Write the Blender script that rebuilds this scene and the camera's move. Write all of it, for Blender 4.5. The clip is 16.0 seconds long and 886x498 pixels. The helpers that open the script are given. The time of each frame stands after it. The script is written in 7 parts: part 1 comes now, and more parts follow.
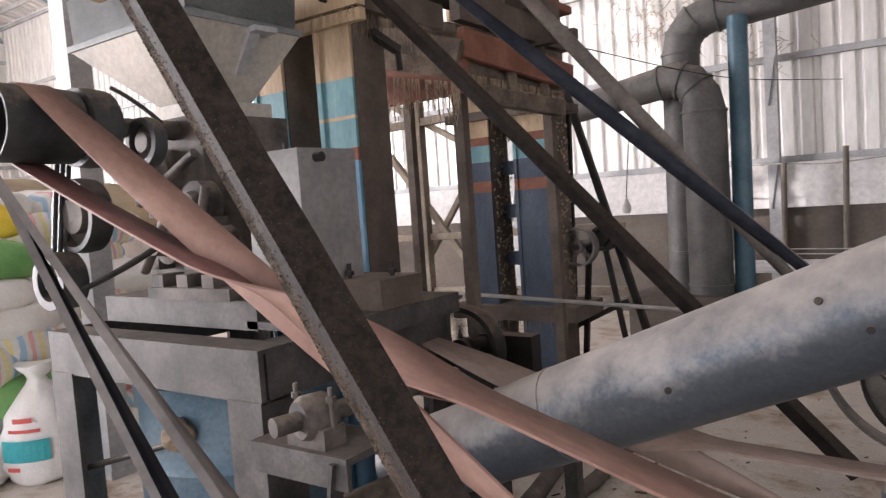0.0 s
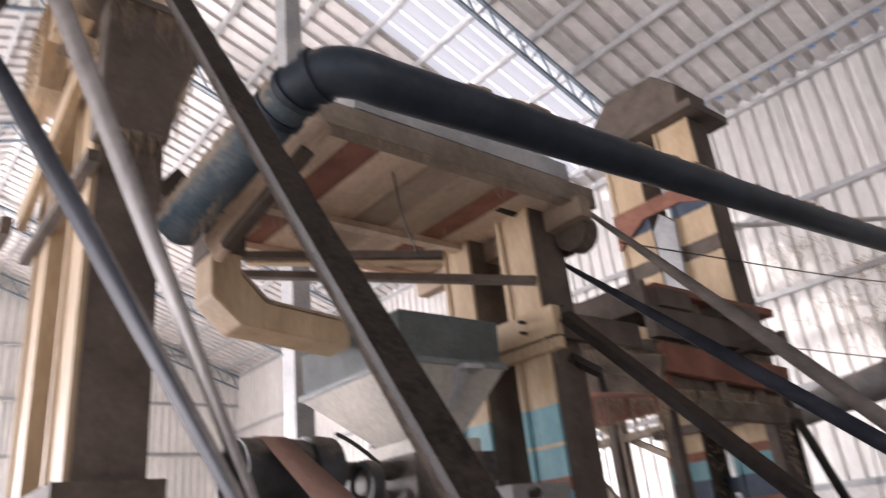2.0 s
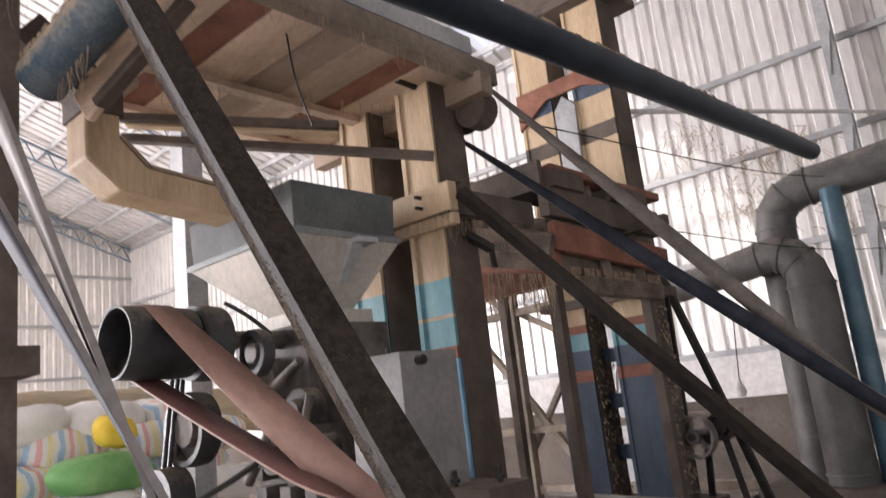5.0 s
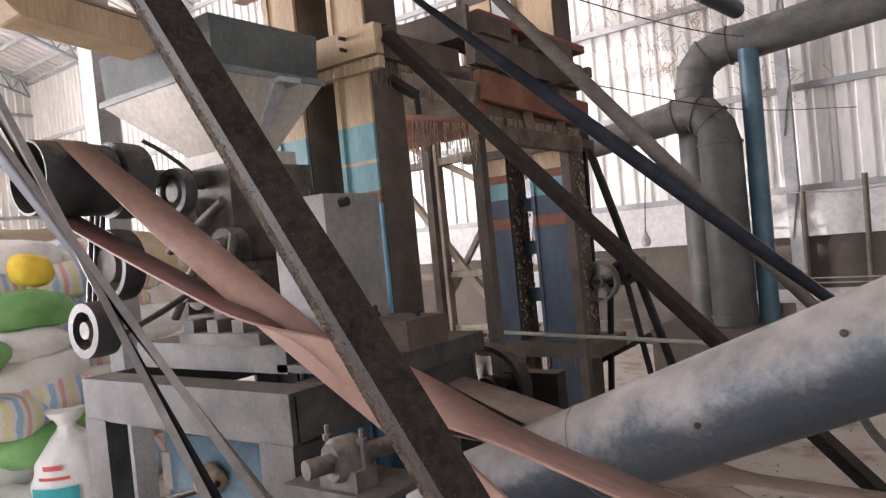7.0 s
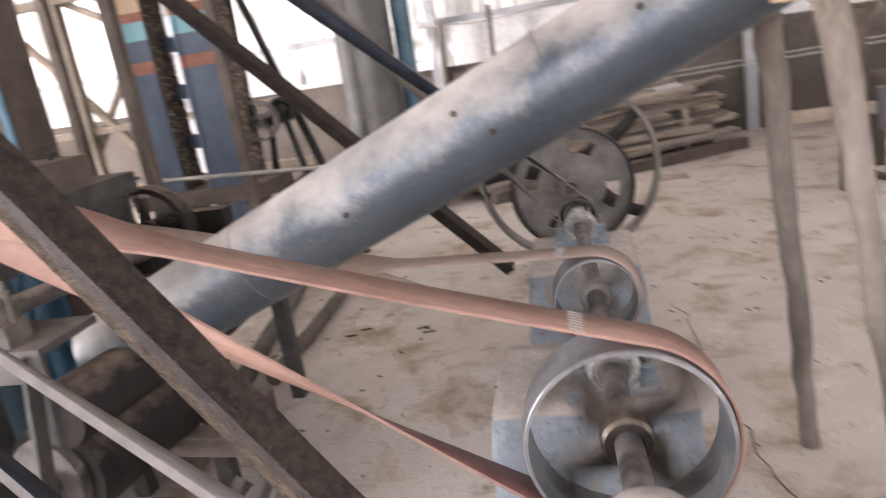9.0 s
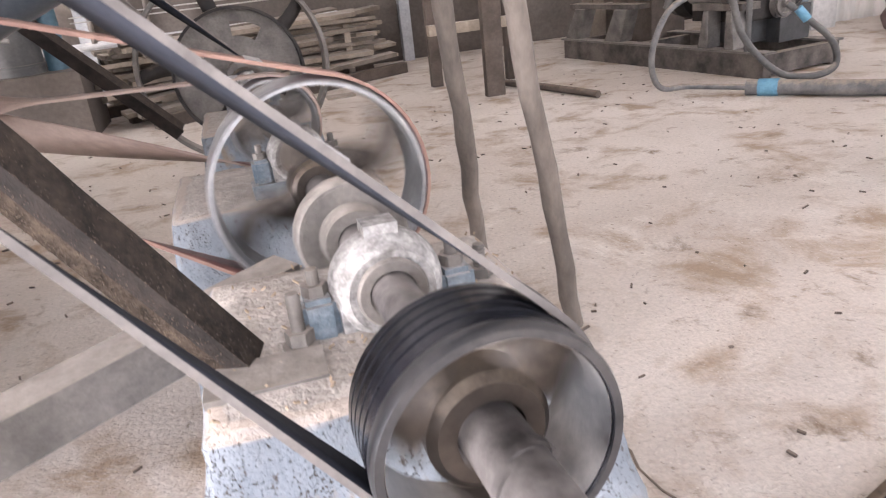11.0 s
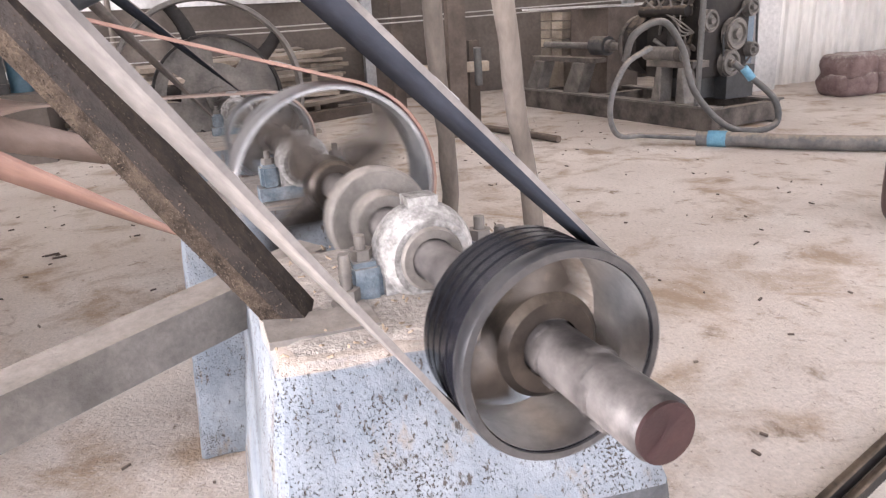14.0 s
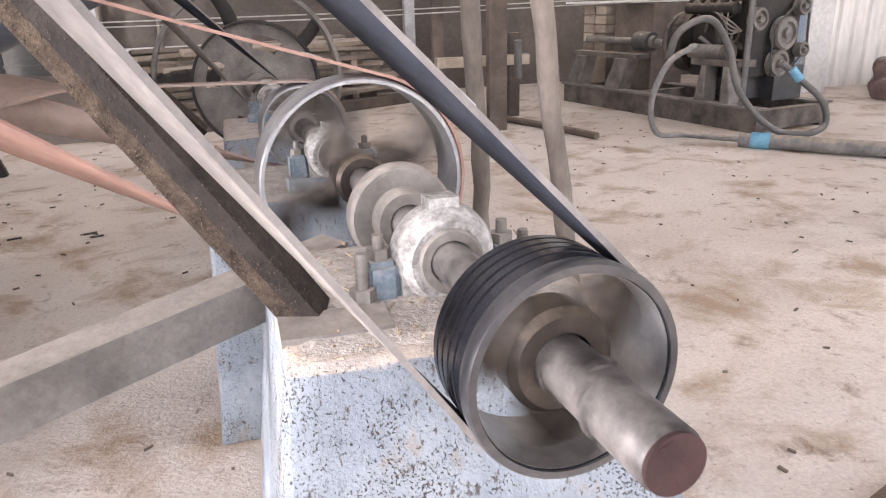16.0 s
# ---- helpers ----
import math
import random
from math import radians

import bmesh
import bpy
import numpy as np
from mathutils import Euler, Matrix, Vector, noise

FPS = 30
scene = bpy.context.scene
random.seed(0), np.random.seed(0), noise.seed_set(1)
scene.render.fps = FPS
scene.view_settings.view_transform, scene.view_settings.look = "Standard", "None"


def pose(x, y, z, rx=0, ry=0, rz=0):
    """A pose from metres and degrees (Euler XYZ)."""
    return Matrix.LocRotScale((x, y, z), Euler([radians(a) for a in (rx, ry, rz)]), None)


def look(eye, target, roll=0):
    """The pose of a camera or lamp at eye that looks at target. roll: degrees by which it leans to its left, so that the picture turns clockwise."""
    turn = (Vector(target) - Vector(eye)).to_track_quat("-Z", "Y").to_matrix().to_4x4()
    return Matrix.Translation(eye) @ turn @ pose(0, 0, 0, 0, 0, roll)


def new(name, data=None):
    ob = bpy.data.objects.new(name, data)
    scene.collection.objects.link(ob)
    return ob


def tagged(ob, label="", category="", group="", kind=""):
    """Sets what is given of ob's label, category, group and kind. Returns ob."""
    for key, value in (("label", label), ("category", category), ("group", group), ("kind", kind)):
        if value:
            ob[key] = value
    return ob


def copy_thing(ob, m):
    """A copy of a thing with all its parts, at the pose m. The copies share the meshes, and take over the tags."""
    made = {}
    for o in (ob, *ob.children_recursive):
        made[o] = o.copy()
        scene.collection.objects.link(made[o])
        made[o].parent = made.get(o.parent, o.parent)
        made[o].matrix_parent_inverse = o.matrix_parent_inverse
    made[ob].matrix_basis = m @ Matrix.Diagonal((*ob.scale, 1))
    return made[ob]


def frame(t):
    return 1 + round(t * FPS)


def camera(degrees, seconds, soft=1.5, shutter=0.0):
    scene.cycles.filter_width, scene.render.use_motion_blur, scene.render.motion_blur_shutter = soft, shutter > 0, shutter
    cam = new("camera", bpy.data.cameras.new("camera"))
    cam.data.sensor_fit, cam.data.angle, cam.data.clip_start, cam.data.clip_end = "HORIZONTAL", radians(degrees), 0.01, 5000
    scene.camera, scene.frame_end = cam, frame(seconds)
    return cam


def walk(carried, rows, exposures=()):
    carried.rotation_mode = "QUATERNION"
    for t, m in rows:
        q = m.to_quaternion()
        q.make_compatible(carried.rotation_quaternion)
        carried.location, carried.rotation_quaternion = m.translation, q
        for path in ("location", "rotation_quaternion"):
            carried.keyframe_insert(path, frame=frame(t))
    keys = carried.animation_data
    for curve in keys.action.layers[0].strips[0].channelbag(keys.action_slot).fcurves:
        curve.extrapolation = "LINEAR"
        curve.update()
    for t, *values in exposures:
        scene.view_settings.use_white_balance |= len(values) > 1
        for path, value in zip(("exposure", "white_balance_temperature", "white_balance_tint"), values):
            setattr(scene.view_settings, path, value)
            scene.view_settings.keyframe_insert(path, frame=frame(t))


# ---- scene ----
cam = camera(63.9, 16.0, soft=1.1, shutter=0.5)
PATH = [
    (0, (0.023, 0.151, 1.553), (-1.128, 1.78, 1.414), -4.1),
    (0.5, (0.031, 0.156, 1.552), (-1.184, 1.738, 1.405), -4.3),
    (1, (-0.001, 0.174, 1.577), (-1.232, 1.733, 1.807), -5.0),
    (1.5, (-0.001, 0.153, 1.605), (-1.262, 1.594, 2.182), -6.5),
    (2, (-0.013, 0.109, 1.612), (-1.39, 1.347, 2.368), -6.5),
    (2.5, (-0.041, 0.058, 1.678), (-1.493, 1.054, 2.627), -4.5),
    (3, (-0.044, 0.058, 1.69), (-1.47, 1.01, 2.721), -3.3),
    (3.5, (-0.032, 0.078, 1.674), (-1.415, 1.135, 2.658), -3.9),
    (4, (-0.01, 0.103, 1.638), (-1.372, 1.312, 2.465), -5.2),
    (4.5, (-0.01, 0.139, 1.602), (-1.346, 1.509, 2.185), -5.9),
    (5, (-0.011, 0.156, 1.593), (-1.302, 1.628, 1.999), -6.7),
    (5.2, (-0.02, 0.16, 1.591), (-1.301, 1.658, 1.931), -6.6),
    (7.3, (0.035, 0.104, 1.567), (-1.128, 1.729, 1.483), -5.2),
    (7.5, (0.031, 0.104, 1.567), (-1.101, 1.748, 1.448), -5.2),
    (8, (0.037, 0.104, 1.55), (-0.98, 1.811, 1.322), -5.9),
    (8.5, (0.091, 0.089, 1.474), (-0.672, 1.896, 1.083), -7.3),
    (9, (0.1, 0.054, 1.462), (-0.308, 1.934, 0.915), -9.3),
    (9.5, (0.029, -0.011, 1.38), (-0.005, 1.874, 0.714), -11.6),
    (10, (0.025, 0.001, 1.223), (0.291, 1.836, 0.475), -11.3),
    (10.2, (0.036, 0.027, 1.18), (0.349, 1.853, 0.427), -10.3),
    (12.3, (-0.026, -0.097, 0.976), (0.613, 1.653, 0.251), -3.0),
    (12.5, (-0.05, -0.106, 0.977), (0.616, 1.635, 0.252), -2.9),
    (13, (-0.072, -0.11, 0.978), (0.608, 1.629, 0.263), -2.5),
    (13.5, (-0.092, -0.1, 0.992), (0.56, 1.664, 0.311), -2.7),
    (14, (-0.113, -0.09, 1.01), (0.495, 1.707, 0.377), -3.0),
    (14.5, (-0.109, -0.099, 1.014), (0.461, 1.72, 0.407), -2.6),
    (15, (-0.097, -0.097, 1.014), (0.459, 1.723, 0.4), -2.2),
    (15.5, (-0.092, -0.098, 1.011), (0.454, 1.718, 0.376), -1.8),
    (16, (-0.088, -0.076, 1.018), (0.425, 1.743, 0.364), -1.6),
]
EXPOSURES = [(t, e + 0.1, k, g) for t, e, k, g in [(0.0, -0.30, 6400, 18), (1.5, -0.36, 6400, 18), (2.5, -0.88, 6250, 20), (3.5, -0.88, 6250, 20), (5.2, -0.42, 6400, 18), (7.5, -0.30, 6400, 18), (8.0, -0.15, 6500, 18), (8.6, 0.34, 6600, 17), (9.3, 0.80, 6300, 18), (10.0, 0.90, 6300, 18), (12.4, 0.80, 6300, 19), (16.0, 0.88, 6350, 18)]]
walk(cam, [(t, look(eye, target, roll)) for t, eye, target, roll in PATH], EXPOSURES)

# ---------------------------------------------------------------- daylight
world = bpy.data.worlds.new("day")
scene.world = world
world.use_nodes = True
wn = world.node_tree
sky = wn.nodes.new("ShaderNodeTexSky")
sky.sky_type, sky.sun_disc, sky.sun_elevation, sky.sun_rotation = "NISHITA", False, radians(48), radians(214)
wn.links.new(sky.outputs[0], wn.nodes["Background"].inputs["Color"])
wn.nodes["Background"].inputs["Strength"].default_value = 0.15
sun_data = bpy.data.lights.new("sun", "SUN")
sun_data.energy, sun_data.angle, sun_data.color = 5.0, radians(0.6), (1.0, 0.95, 0.88)
sun = new("sun", sun_data)
sun.matrix_world = look((-6, -9, 12), (0, 0, 0))


def opening_light(name, at, target, wide, high, power, col=(1.0, 0.97, 0.94)):
    d = bpy.data.lights.new(name, "AREA")
    d.shape, d.size, d.size_y, d.energy, d.color = "RECTANGLE", wide, high, power, col
    ob = new(name, d)
    ob.matrix_world = look(at, target)
    return ob


opening_light("daylight_south_door", (-5.0, -5.1, 2.4), (-5.0, 0, 2.2), 13.5, 4.6, 520, (1.0, 0.985, 0.98))
opening_light("daylight_west_door", (-18.8, -3.0, 2.3), (0, -3.0, 2.3), 4.2, 4.4, 5200, (1.0, 0.985, 0.98))
opening_light("daylight_east_door", (8.9, -2.0, 2.2), (0, -2.0, 2.2), 5.0, 4.2, 200, (1.0, 0.985, 0.98))

# ---------------------------------------------------------------- helpers of this scene
def part(name, bm, material, parent=None, label=""):
    """Link a bmesh as one mesh object under a thing or a part."""
    me = bpy.data.meshes.new(name)
    bm.normal_update()
    bm.to_mesh(me)
    bm.free()
    for m in (material if isinstance(material, (list, tuple)) else [material]):
        me.materials.append(m)
    ob = new(name, me)
    if parent is not None:
        ob.parent = parent
    if label:
        ob["label"] = label
    return ob


def thing(name, label, category, group="", kind="", at=(0, 0, 0)):
    ob = new(name)
    ob.location = at
    ob.empty_display_size = 0.1
    return tagged(ob, label, category, group, kind)


def V(*a):
    return Vector(a)


def smooth(bm, angle=40):
    bm.normal_update()
    lim = radians(angle)
    for f in bm.faces:
        f.smooth = True
    for e in bm.edges:
        e.smooth = len(e.link_faces) == 2 and e.calc_face_angle(0) < lim
    return bm


def bevel(bm, w, seg=1):
    es = [e for e in bm.edges if len(e.link_faces) == 2 and e.calc_face_angle(0) > 0.5]
    bmesh.ops.bevel(bm, geom=es, offset=w, segments=seg, affect="EDGES", clamp_overlap=True)
    return bm


def box(bm, lo, hi, m=None, mat=0):
    """An axis-aligned box between two corners, moved by the matrix m."""
    lo, hi = Vector(lo), Vector(hi)
    vs = [bm.verts.new((x, y, z)) for x in (lo.x, hi.x) for y in (lo.y, hi.y) for z in (lo.z, hi.z)]
    for q in ((0, 1, 3, 2), (4, 6, 7, 5), (0, 4, 5, 1), (2, 3, 7, 6), (0, 2, 6, 4), (1, 5, 7, 3)):
        bm.faces.new([vs[i] for i in q]).material_index = mat
    if m is not None:
        bmesh.ops.transform(bm, matrix=m, verts=vs)
    return vs


def frame_of(p0, p1, up=(0, 0, 1)):
    """A matrix with x along p0->p1 and z near up, at p0."""
    p0, p1 = Vector(p0), Vector(p1)
    x = (p1 - p0).normalized()
    y = Vector(up).cross(x)
    if y.length < 1e-4:
        y = Vector((0, 1, 0)).cross(x)
    y.normalize()
    z = x.cross(y)
    m = Matrix((x, y, z)).transposed().to_4x4()
    m.translation = p0
    return m, (p1 - p0).length


def bar(bm, p0, p1, w, h, up=(0, 0, 1), mat=0):
    """A square bar from p0 to p1, w wide and h along up."""
    m, n = frame_of(p0, p1, up)
    return box(bm, (0, -w / 2, -h / 2), (n, w / 2, h / 2), m, mat)


def angle_bar(bm, p0, p1, w, th, up=(0, 0, 1)):
    """An L section from p0 to p1."""
    m, n = frame_of(p0, p1, up)
    prof = [(0, 0), (w, 0), (w, th), (th * 1.6, th), (th, th * 1.6), (th, w), (0, w)]
    prism(bm, [(0, y, z) for y, z in prof], Vector((n, 0, 0)), m)


def prism(bm, pts, way, m=None, mat=0):
    a = [bm.verts.new(Vector(p)) for p in pts]
    b = [bm.verts.new(Vector(p) + Vector(way)) for p in pts]
    n = len(pts)
    fs = [bm.faces.new(a[::-1]), bm.faces.new(b)]
    for i in range(n):
        fs.append(bm.faces.new((a[i], a[(i + 1) % n], b[(i + 1) % n], b[i])))
    for f in fs:
        f.material_index = mat
    bmesh.ops.recalc_face_normals(bm, faces=fs)
    if m is not None:
        bmesh.ops.transform(bm, matrix=m, verts=a + b)
    return a + b


def lathe(bm, prof, m=None, seg=40, closed=False, mat=0):
    """Turn (radius, along x) pairs round the x axis."""
    rings = []
    for r, x in prof:
        if r < 1e-5:
            rings.append([bm.verts.new((x, 0, 0))])
        else:
            rings.append([bm.verts.new((x, r * math.cos(2 * math.pi * i / seg), r * math.sin(2 * math.pi * i / seg))) for i in range(seg)])
    pairs = list(zip(rings, rings[1:]))
    if closed:
        pairs.append((rings[-1], rings[0]))
    for a, b in pairs:
        for i in range(seg):
            j = (i + 1) % seg
            if len(a) == 1 and len(b) == 1:
                continue
            if len(a) == 1:
                f = bm.faces.new((a[0], b[j], b[i]))
            elif len(b) == 1:
                f = bm.faces.new((a[i], a[j], b[0]))
            else:
                f = bm.faces.new((a[i], a[j], b[j], b[i]))
            f.material_index = mat
    vs = [v for r in rings for v in r]
    if m is not None:
        bmesh.ops.transform(bm, matrix=m, verts=vs)
    return vs


def rod(bm, p0, p1, r, r2=None, seg=20, mat=0):
    m, n = frame_of(p0, p1)
    r2 = r if r2 is None else r2
    return lathe(bm, [(0, 0), (r, 0), (r2, n), (0, n)], m, seg, mat=mat)


def pipe(bm, pts, r, seg=20, caps=True, mat=0):
    """A round tube through the points; r may be a list."""
    pts = [Vector(p) for p in pts]
    rs = r if isinstance(r, (list, tuple)) else [r] * len(pts)
    rings, nrm = [], None
    for i, p in enumerate(pts):
        d = (pts[min(i + 1, len(pts) - 1)] - pts[max(i - 1, 0)]).normalized()
        if nrm is None:
            nrm = d.orthogonal().normalized()
        nrm = (nrm - d * nrm.dot(d)).normalized()
        b = d.cross(nrm)
        rings.append([bm.verts.new(p + rs[i] * (nrm * math.cos(2 * math.pi * k / seg) + b * math.sin(2 * math.pi * k / seg))) for k in range(seg)])
    for a, b in zip(rings, rings[1:]):
        for k in range(seg):
            f = bm.faces.new((a[k], a[(k + 1) % seg], b[(k + 1) % seg], b[k]))
            f.material_index = mat
    if caps:
        bm.faces.new(rings[0][::-1]).material_index = mat
        bm.faces.new(rings[-1]).material_index = mat
    return [v for g in rings for v in g]


def curve_pts(pts, n=8):
    """Catmull-Rom through the points."""
    p = [Vector(q) for q in pts]
    p = [2 * p[0] - p[1]] + p + [2 * p[-1] - p[-2]]
    out = []
    for i in range(1, len(p) - 2):
        a, b, c, d = p[i - 1:i + 3]
        for k in range(n):
            t = k / n
            out.append(0.5 * (2 * b + (c - a) * t + (2 * a - 5 * b + 4 * c - d) * t * t + (3 * b - a - 3 * c + d) * t ** 3))
    return out + [p[-2]]


def grains(name, spots, material, parent, label, seed, long=2.2):
    """Many small crumbs of the sizes given, each turned at random, as one part."""
    rng = random.Random(seed)
    verts, faces = [], []
    for c, q in spots:
        rot = Euler((rng.uniform(0, 3), rng.uniform(0, 3), rng.uniform(0, 3))).to_matrix()
        k = len(verts)
        for a in ((-1, -1, -1), (1, -1, -1), (0, 1, -1), (0, 0, 1)):
            verts.append(c + rot @ Vector((a[0] * q * long, a[1] * q, a[2] * q)))
        faces += [(k, k + 2, k + 1), (k, k + 1, k + 3), (k + 1, k + 2, k + 3), (k + 2, k, k + 3)]
    me = bpy.data.meshes.new(name)
    me.from_pydata(verts, [], faces)
    me.materials.append(material)
    ob = new(name, me)
    ob.parent = parent
    ob["label"], ob["kind"] = label, "stuff"
    return ob


def roughen(bm, amp, size, seed=0):
    for v in bm.verts:
        v.co += noise.noise_vector(v.co / size + Vector((seed * 7.3, seed * 3.1, 0))) * amp
    return bm


# ---------------------------------------------------------------- materials
def mat_new(name):
    m = bpy.data.materials.new(name)
    m.use_nodes = True
    nt = m.node_tree
    return m, nt, nt.nodes["Principled BSDF"]


def node(nt, kind, **kw):
    n = nt.nodes.new(kind)
    for k, v in kw.items():
        n.inputs[k].default_value = v
    return n


def surface(name, col, col2, rough=0.7, metal=0.0, scale=6.0, fine=60.0, bump=0.15, dust=0.0, dust_col=(0.45, 0.36, 0.27), stretch=(1, 1, 1), spec=0.5, streak=0.0, drop=0.003, fine_mix=0.16, per_object=0.0, dust_bias=-0.42):
    """A worn surface: two colours mixed by a broad noise, fine grain, dust that settles on faces turned up, relief."""
    m, nt, bs = mat_new(name)
    L = nt.links.new
    mp = node(nt, "ShaderNodeMapping", Scale=stretch)
    geo = nt.nodes.new("ShaderNodeNewGeometry")
    L(geo.outputs["Position"], mp.inputs["Vector"])
    n1 = node(nt, "ShaderNodeTexNoise", Scale=scale, Detail=6.0, Roughness=0.6)
    n2 = node(nt, "ShaderNodeTexNoise", Scale=fine, Detail=4.0, Roughness=0.65)
    L(mp.outputs[0], n1.inputs["Vector"]); L(mp.outputs[0], n2.inputs["Vector"])
    r1 = nt.nodes.new("ShaderNodeValToRGB")
    r1.color_ramp.elements[0].position, r1.color_ramp.elements[1].position = 0.35, 0.65
    r1.color_ramp.elements[0].color, r1.color_ramp.elements[1].color = (*col, 1), (*col2, 1)
    L(n1.outputs["Fac"], r1.inputs["Fac"])
    hs = node(nt, "ShaderNodeHueSaturation")
    mr = node(nt, "ShaderNodeMapRange")
    mr.inputs["From Min"].default_value, mr.inputs["From Max"].default_value = 0.3, 0.7
    mr.inputs["To Min"].default_value, mr.inputs["To Max"].default_value = 1 - fine_mix, 1 + fine_mix
    L(n2.outputs["Fac"], mr.inputs["Value"])
    L(r1.outputs["Color"], hs.inputs["Color"]); L(mr.outputs[0], hs.inputs["Value"])
    out = hs.outputs["Color"]
    if per_object:
        oi = nt.nodes.new("ShaderNodeObjectInfo")
        h2 = node(nt, "ShaderNodeHueSaturation")
        m2 = node(nt, "ShaderNodeMapRange")
        m2.inputs["To Min"].default_value, m2.inputs["To Max"].default_value = 1 - per_object, 1 + per_object
        L(oi.outputs["Random"], m2.inputs["Value"]); L(m2.outputs[0], h2.inputs["Value"]); L(out, h2.inputs["Color"])
        out = h2.outputs["Color"]
    rough_out = None
    if dust:
        sx = nt.nodes.new("ShaderNodeSeparateXYZ")
        L(geo.outputs["Normal"], sx.inputs[0])
        ma = nt.nodes.new("ShaderNodeMath"); ma.operation = "MULTIPLY_ADD"
        ma.inputs[1].default_value = 1.0; ma.inputs[2].default_value = dust_bias
        L(sx.outputs["Z"], ma.inputs[0])
        ad = nt.nodes.new("ShaderNodeMath"); ad.operation = "ADD"
        n3 = node(nt, "ShaderNodeTexNoise", Scale=scale * 3.1, Detail=5.0, Roughness=0.7)
        L(geo.outputs["Position"], n3.inputs["Vector"])
        m3 = node(nt, "ShaderNodeMapRange")
        m3.inputs["From Min"].default_value, m3.inputs["From Max"].default_value = 0.3, 0.7
        m3.inputs["To Min"].default_value, m3.inputs["To Max"].default_value = -0.35, 0.45
        L(n3.outputs["Fac"], m3.inputs["Value"])
        L(ma.outputs[0], ad.inputs[0]); L(m3.outputs[0], ad.inputs[1])
        cl = nt.nodes.new("ShaderNodeMath"); cl.operation = "MULTIPLY"; cl.use_clamp = True
        cl.inputs[1].default_value = dust
        L(ad.outputs[0], cl.inputs[0])
        mx = nt.nodes.new("ShaderNodeMix"); mx.data_type = "RGBA"
        L(cl.outputs[0], mx.inputs[0]); L(out, mx.inputs[6]); mx.inputs[7].default_value = (*dust_col, 1)
        out = mx.outputs[2]
        rm = node(nt, "ShaderNodeMapRange")
        rm.inputs["To Min"].default_value, rm.inputs["To Max"].default_value = rough, 0.95
        L(cl.outputs[0], rm.inputs["Value"])
        rough_out = rm.outputs[0]
    L(out, bs.inputs["Base Color"])
    if rough_out is not None:
        L(rough_out, bs.inputs["Roughness"])
    else:
        bs.inputs["Roughness"].default_value = rough
    bs.inputs["Metallic"].default_value = metal
    bs.inputs["Specular IOR Level"].default_value = spec
    if bump:
        bp = node(nt, "ShaderNodeBump", Strength=min(1.0, bump), Distance=drop)
        am = nt.nodes.new("ShaderNodeMath"); am.operation = "ADD"
        L(n1.outputs["Fac"], am.inputs[0]); L(n2.outputs["Fac"], am.inputs[1])
        L(am.outputs[0], bp.inputs["Height"]); L(bp.outputs[0], bs.inputs["Normal"])
    return m


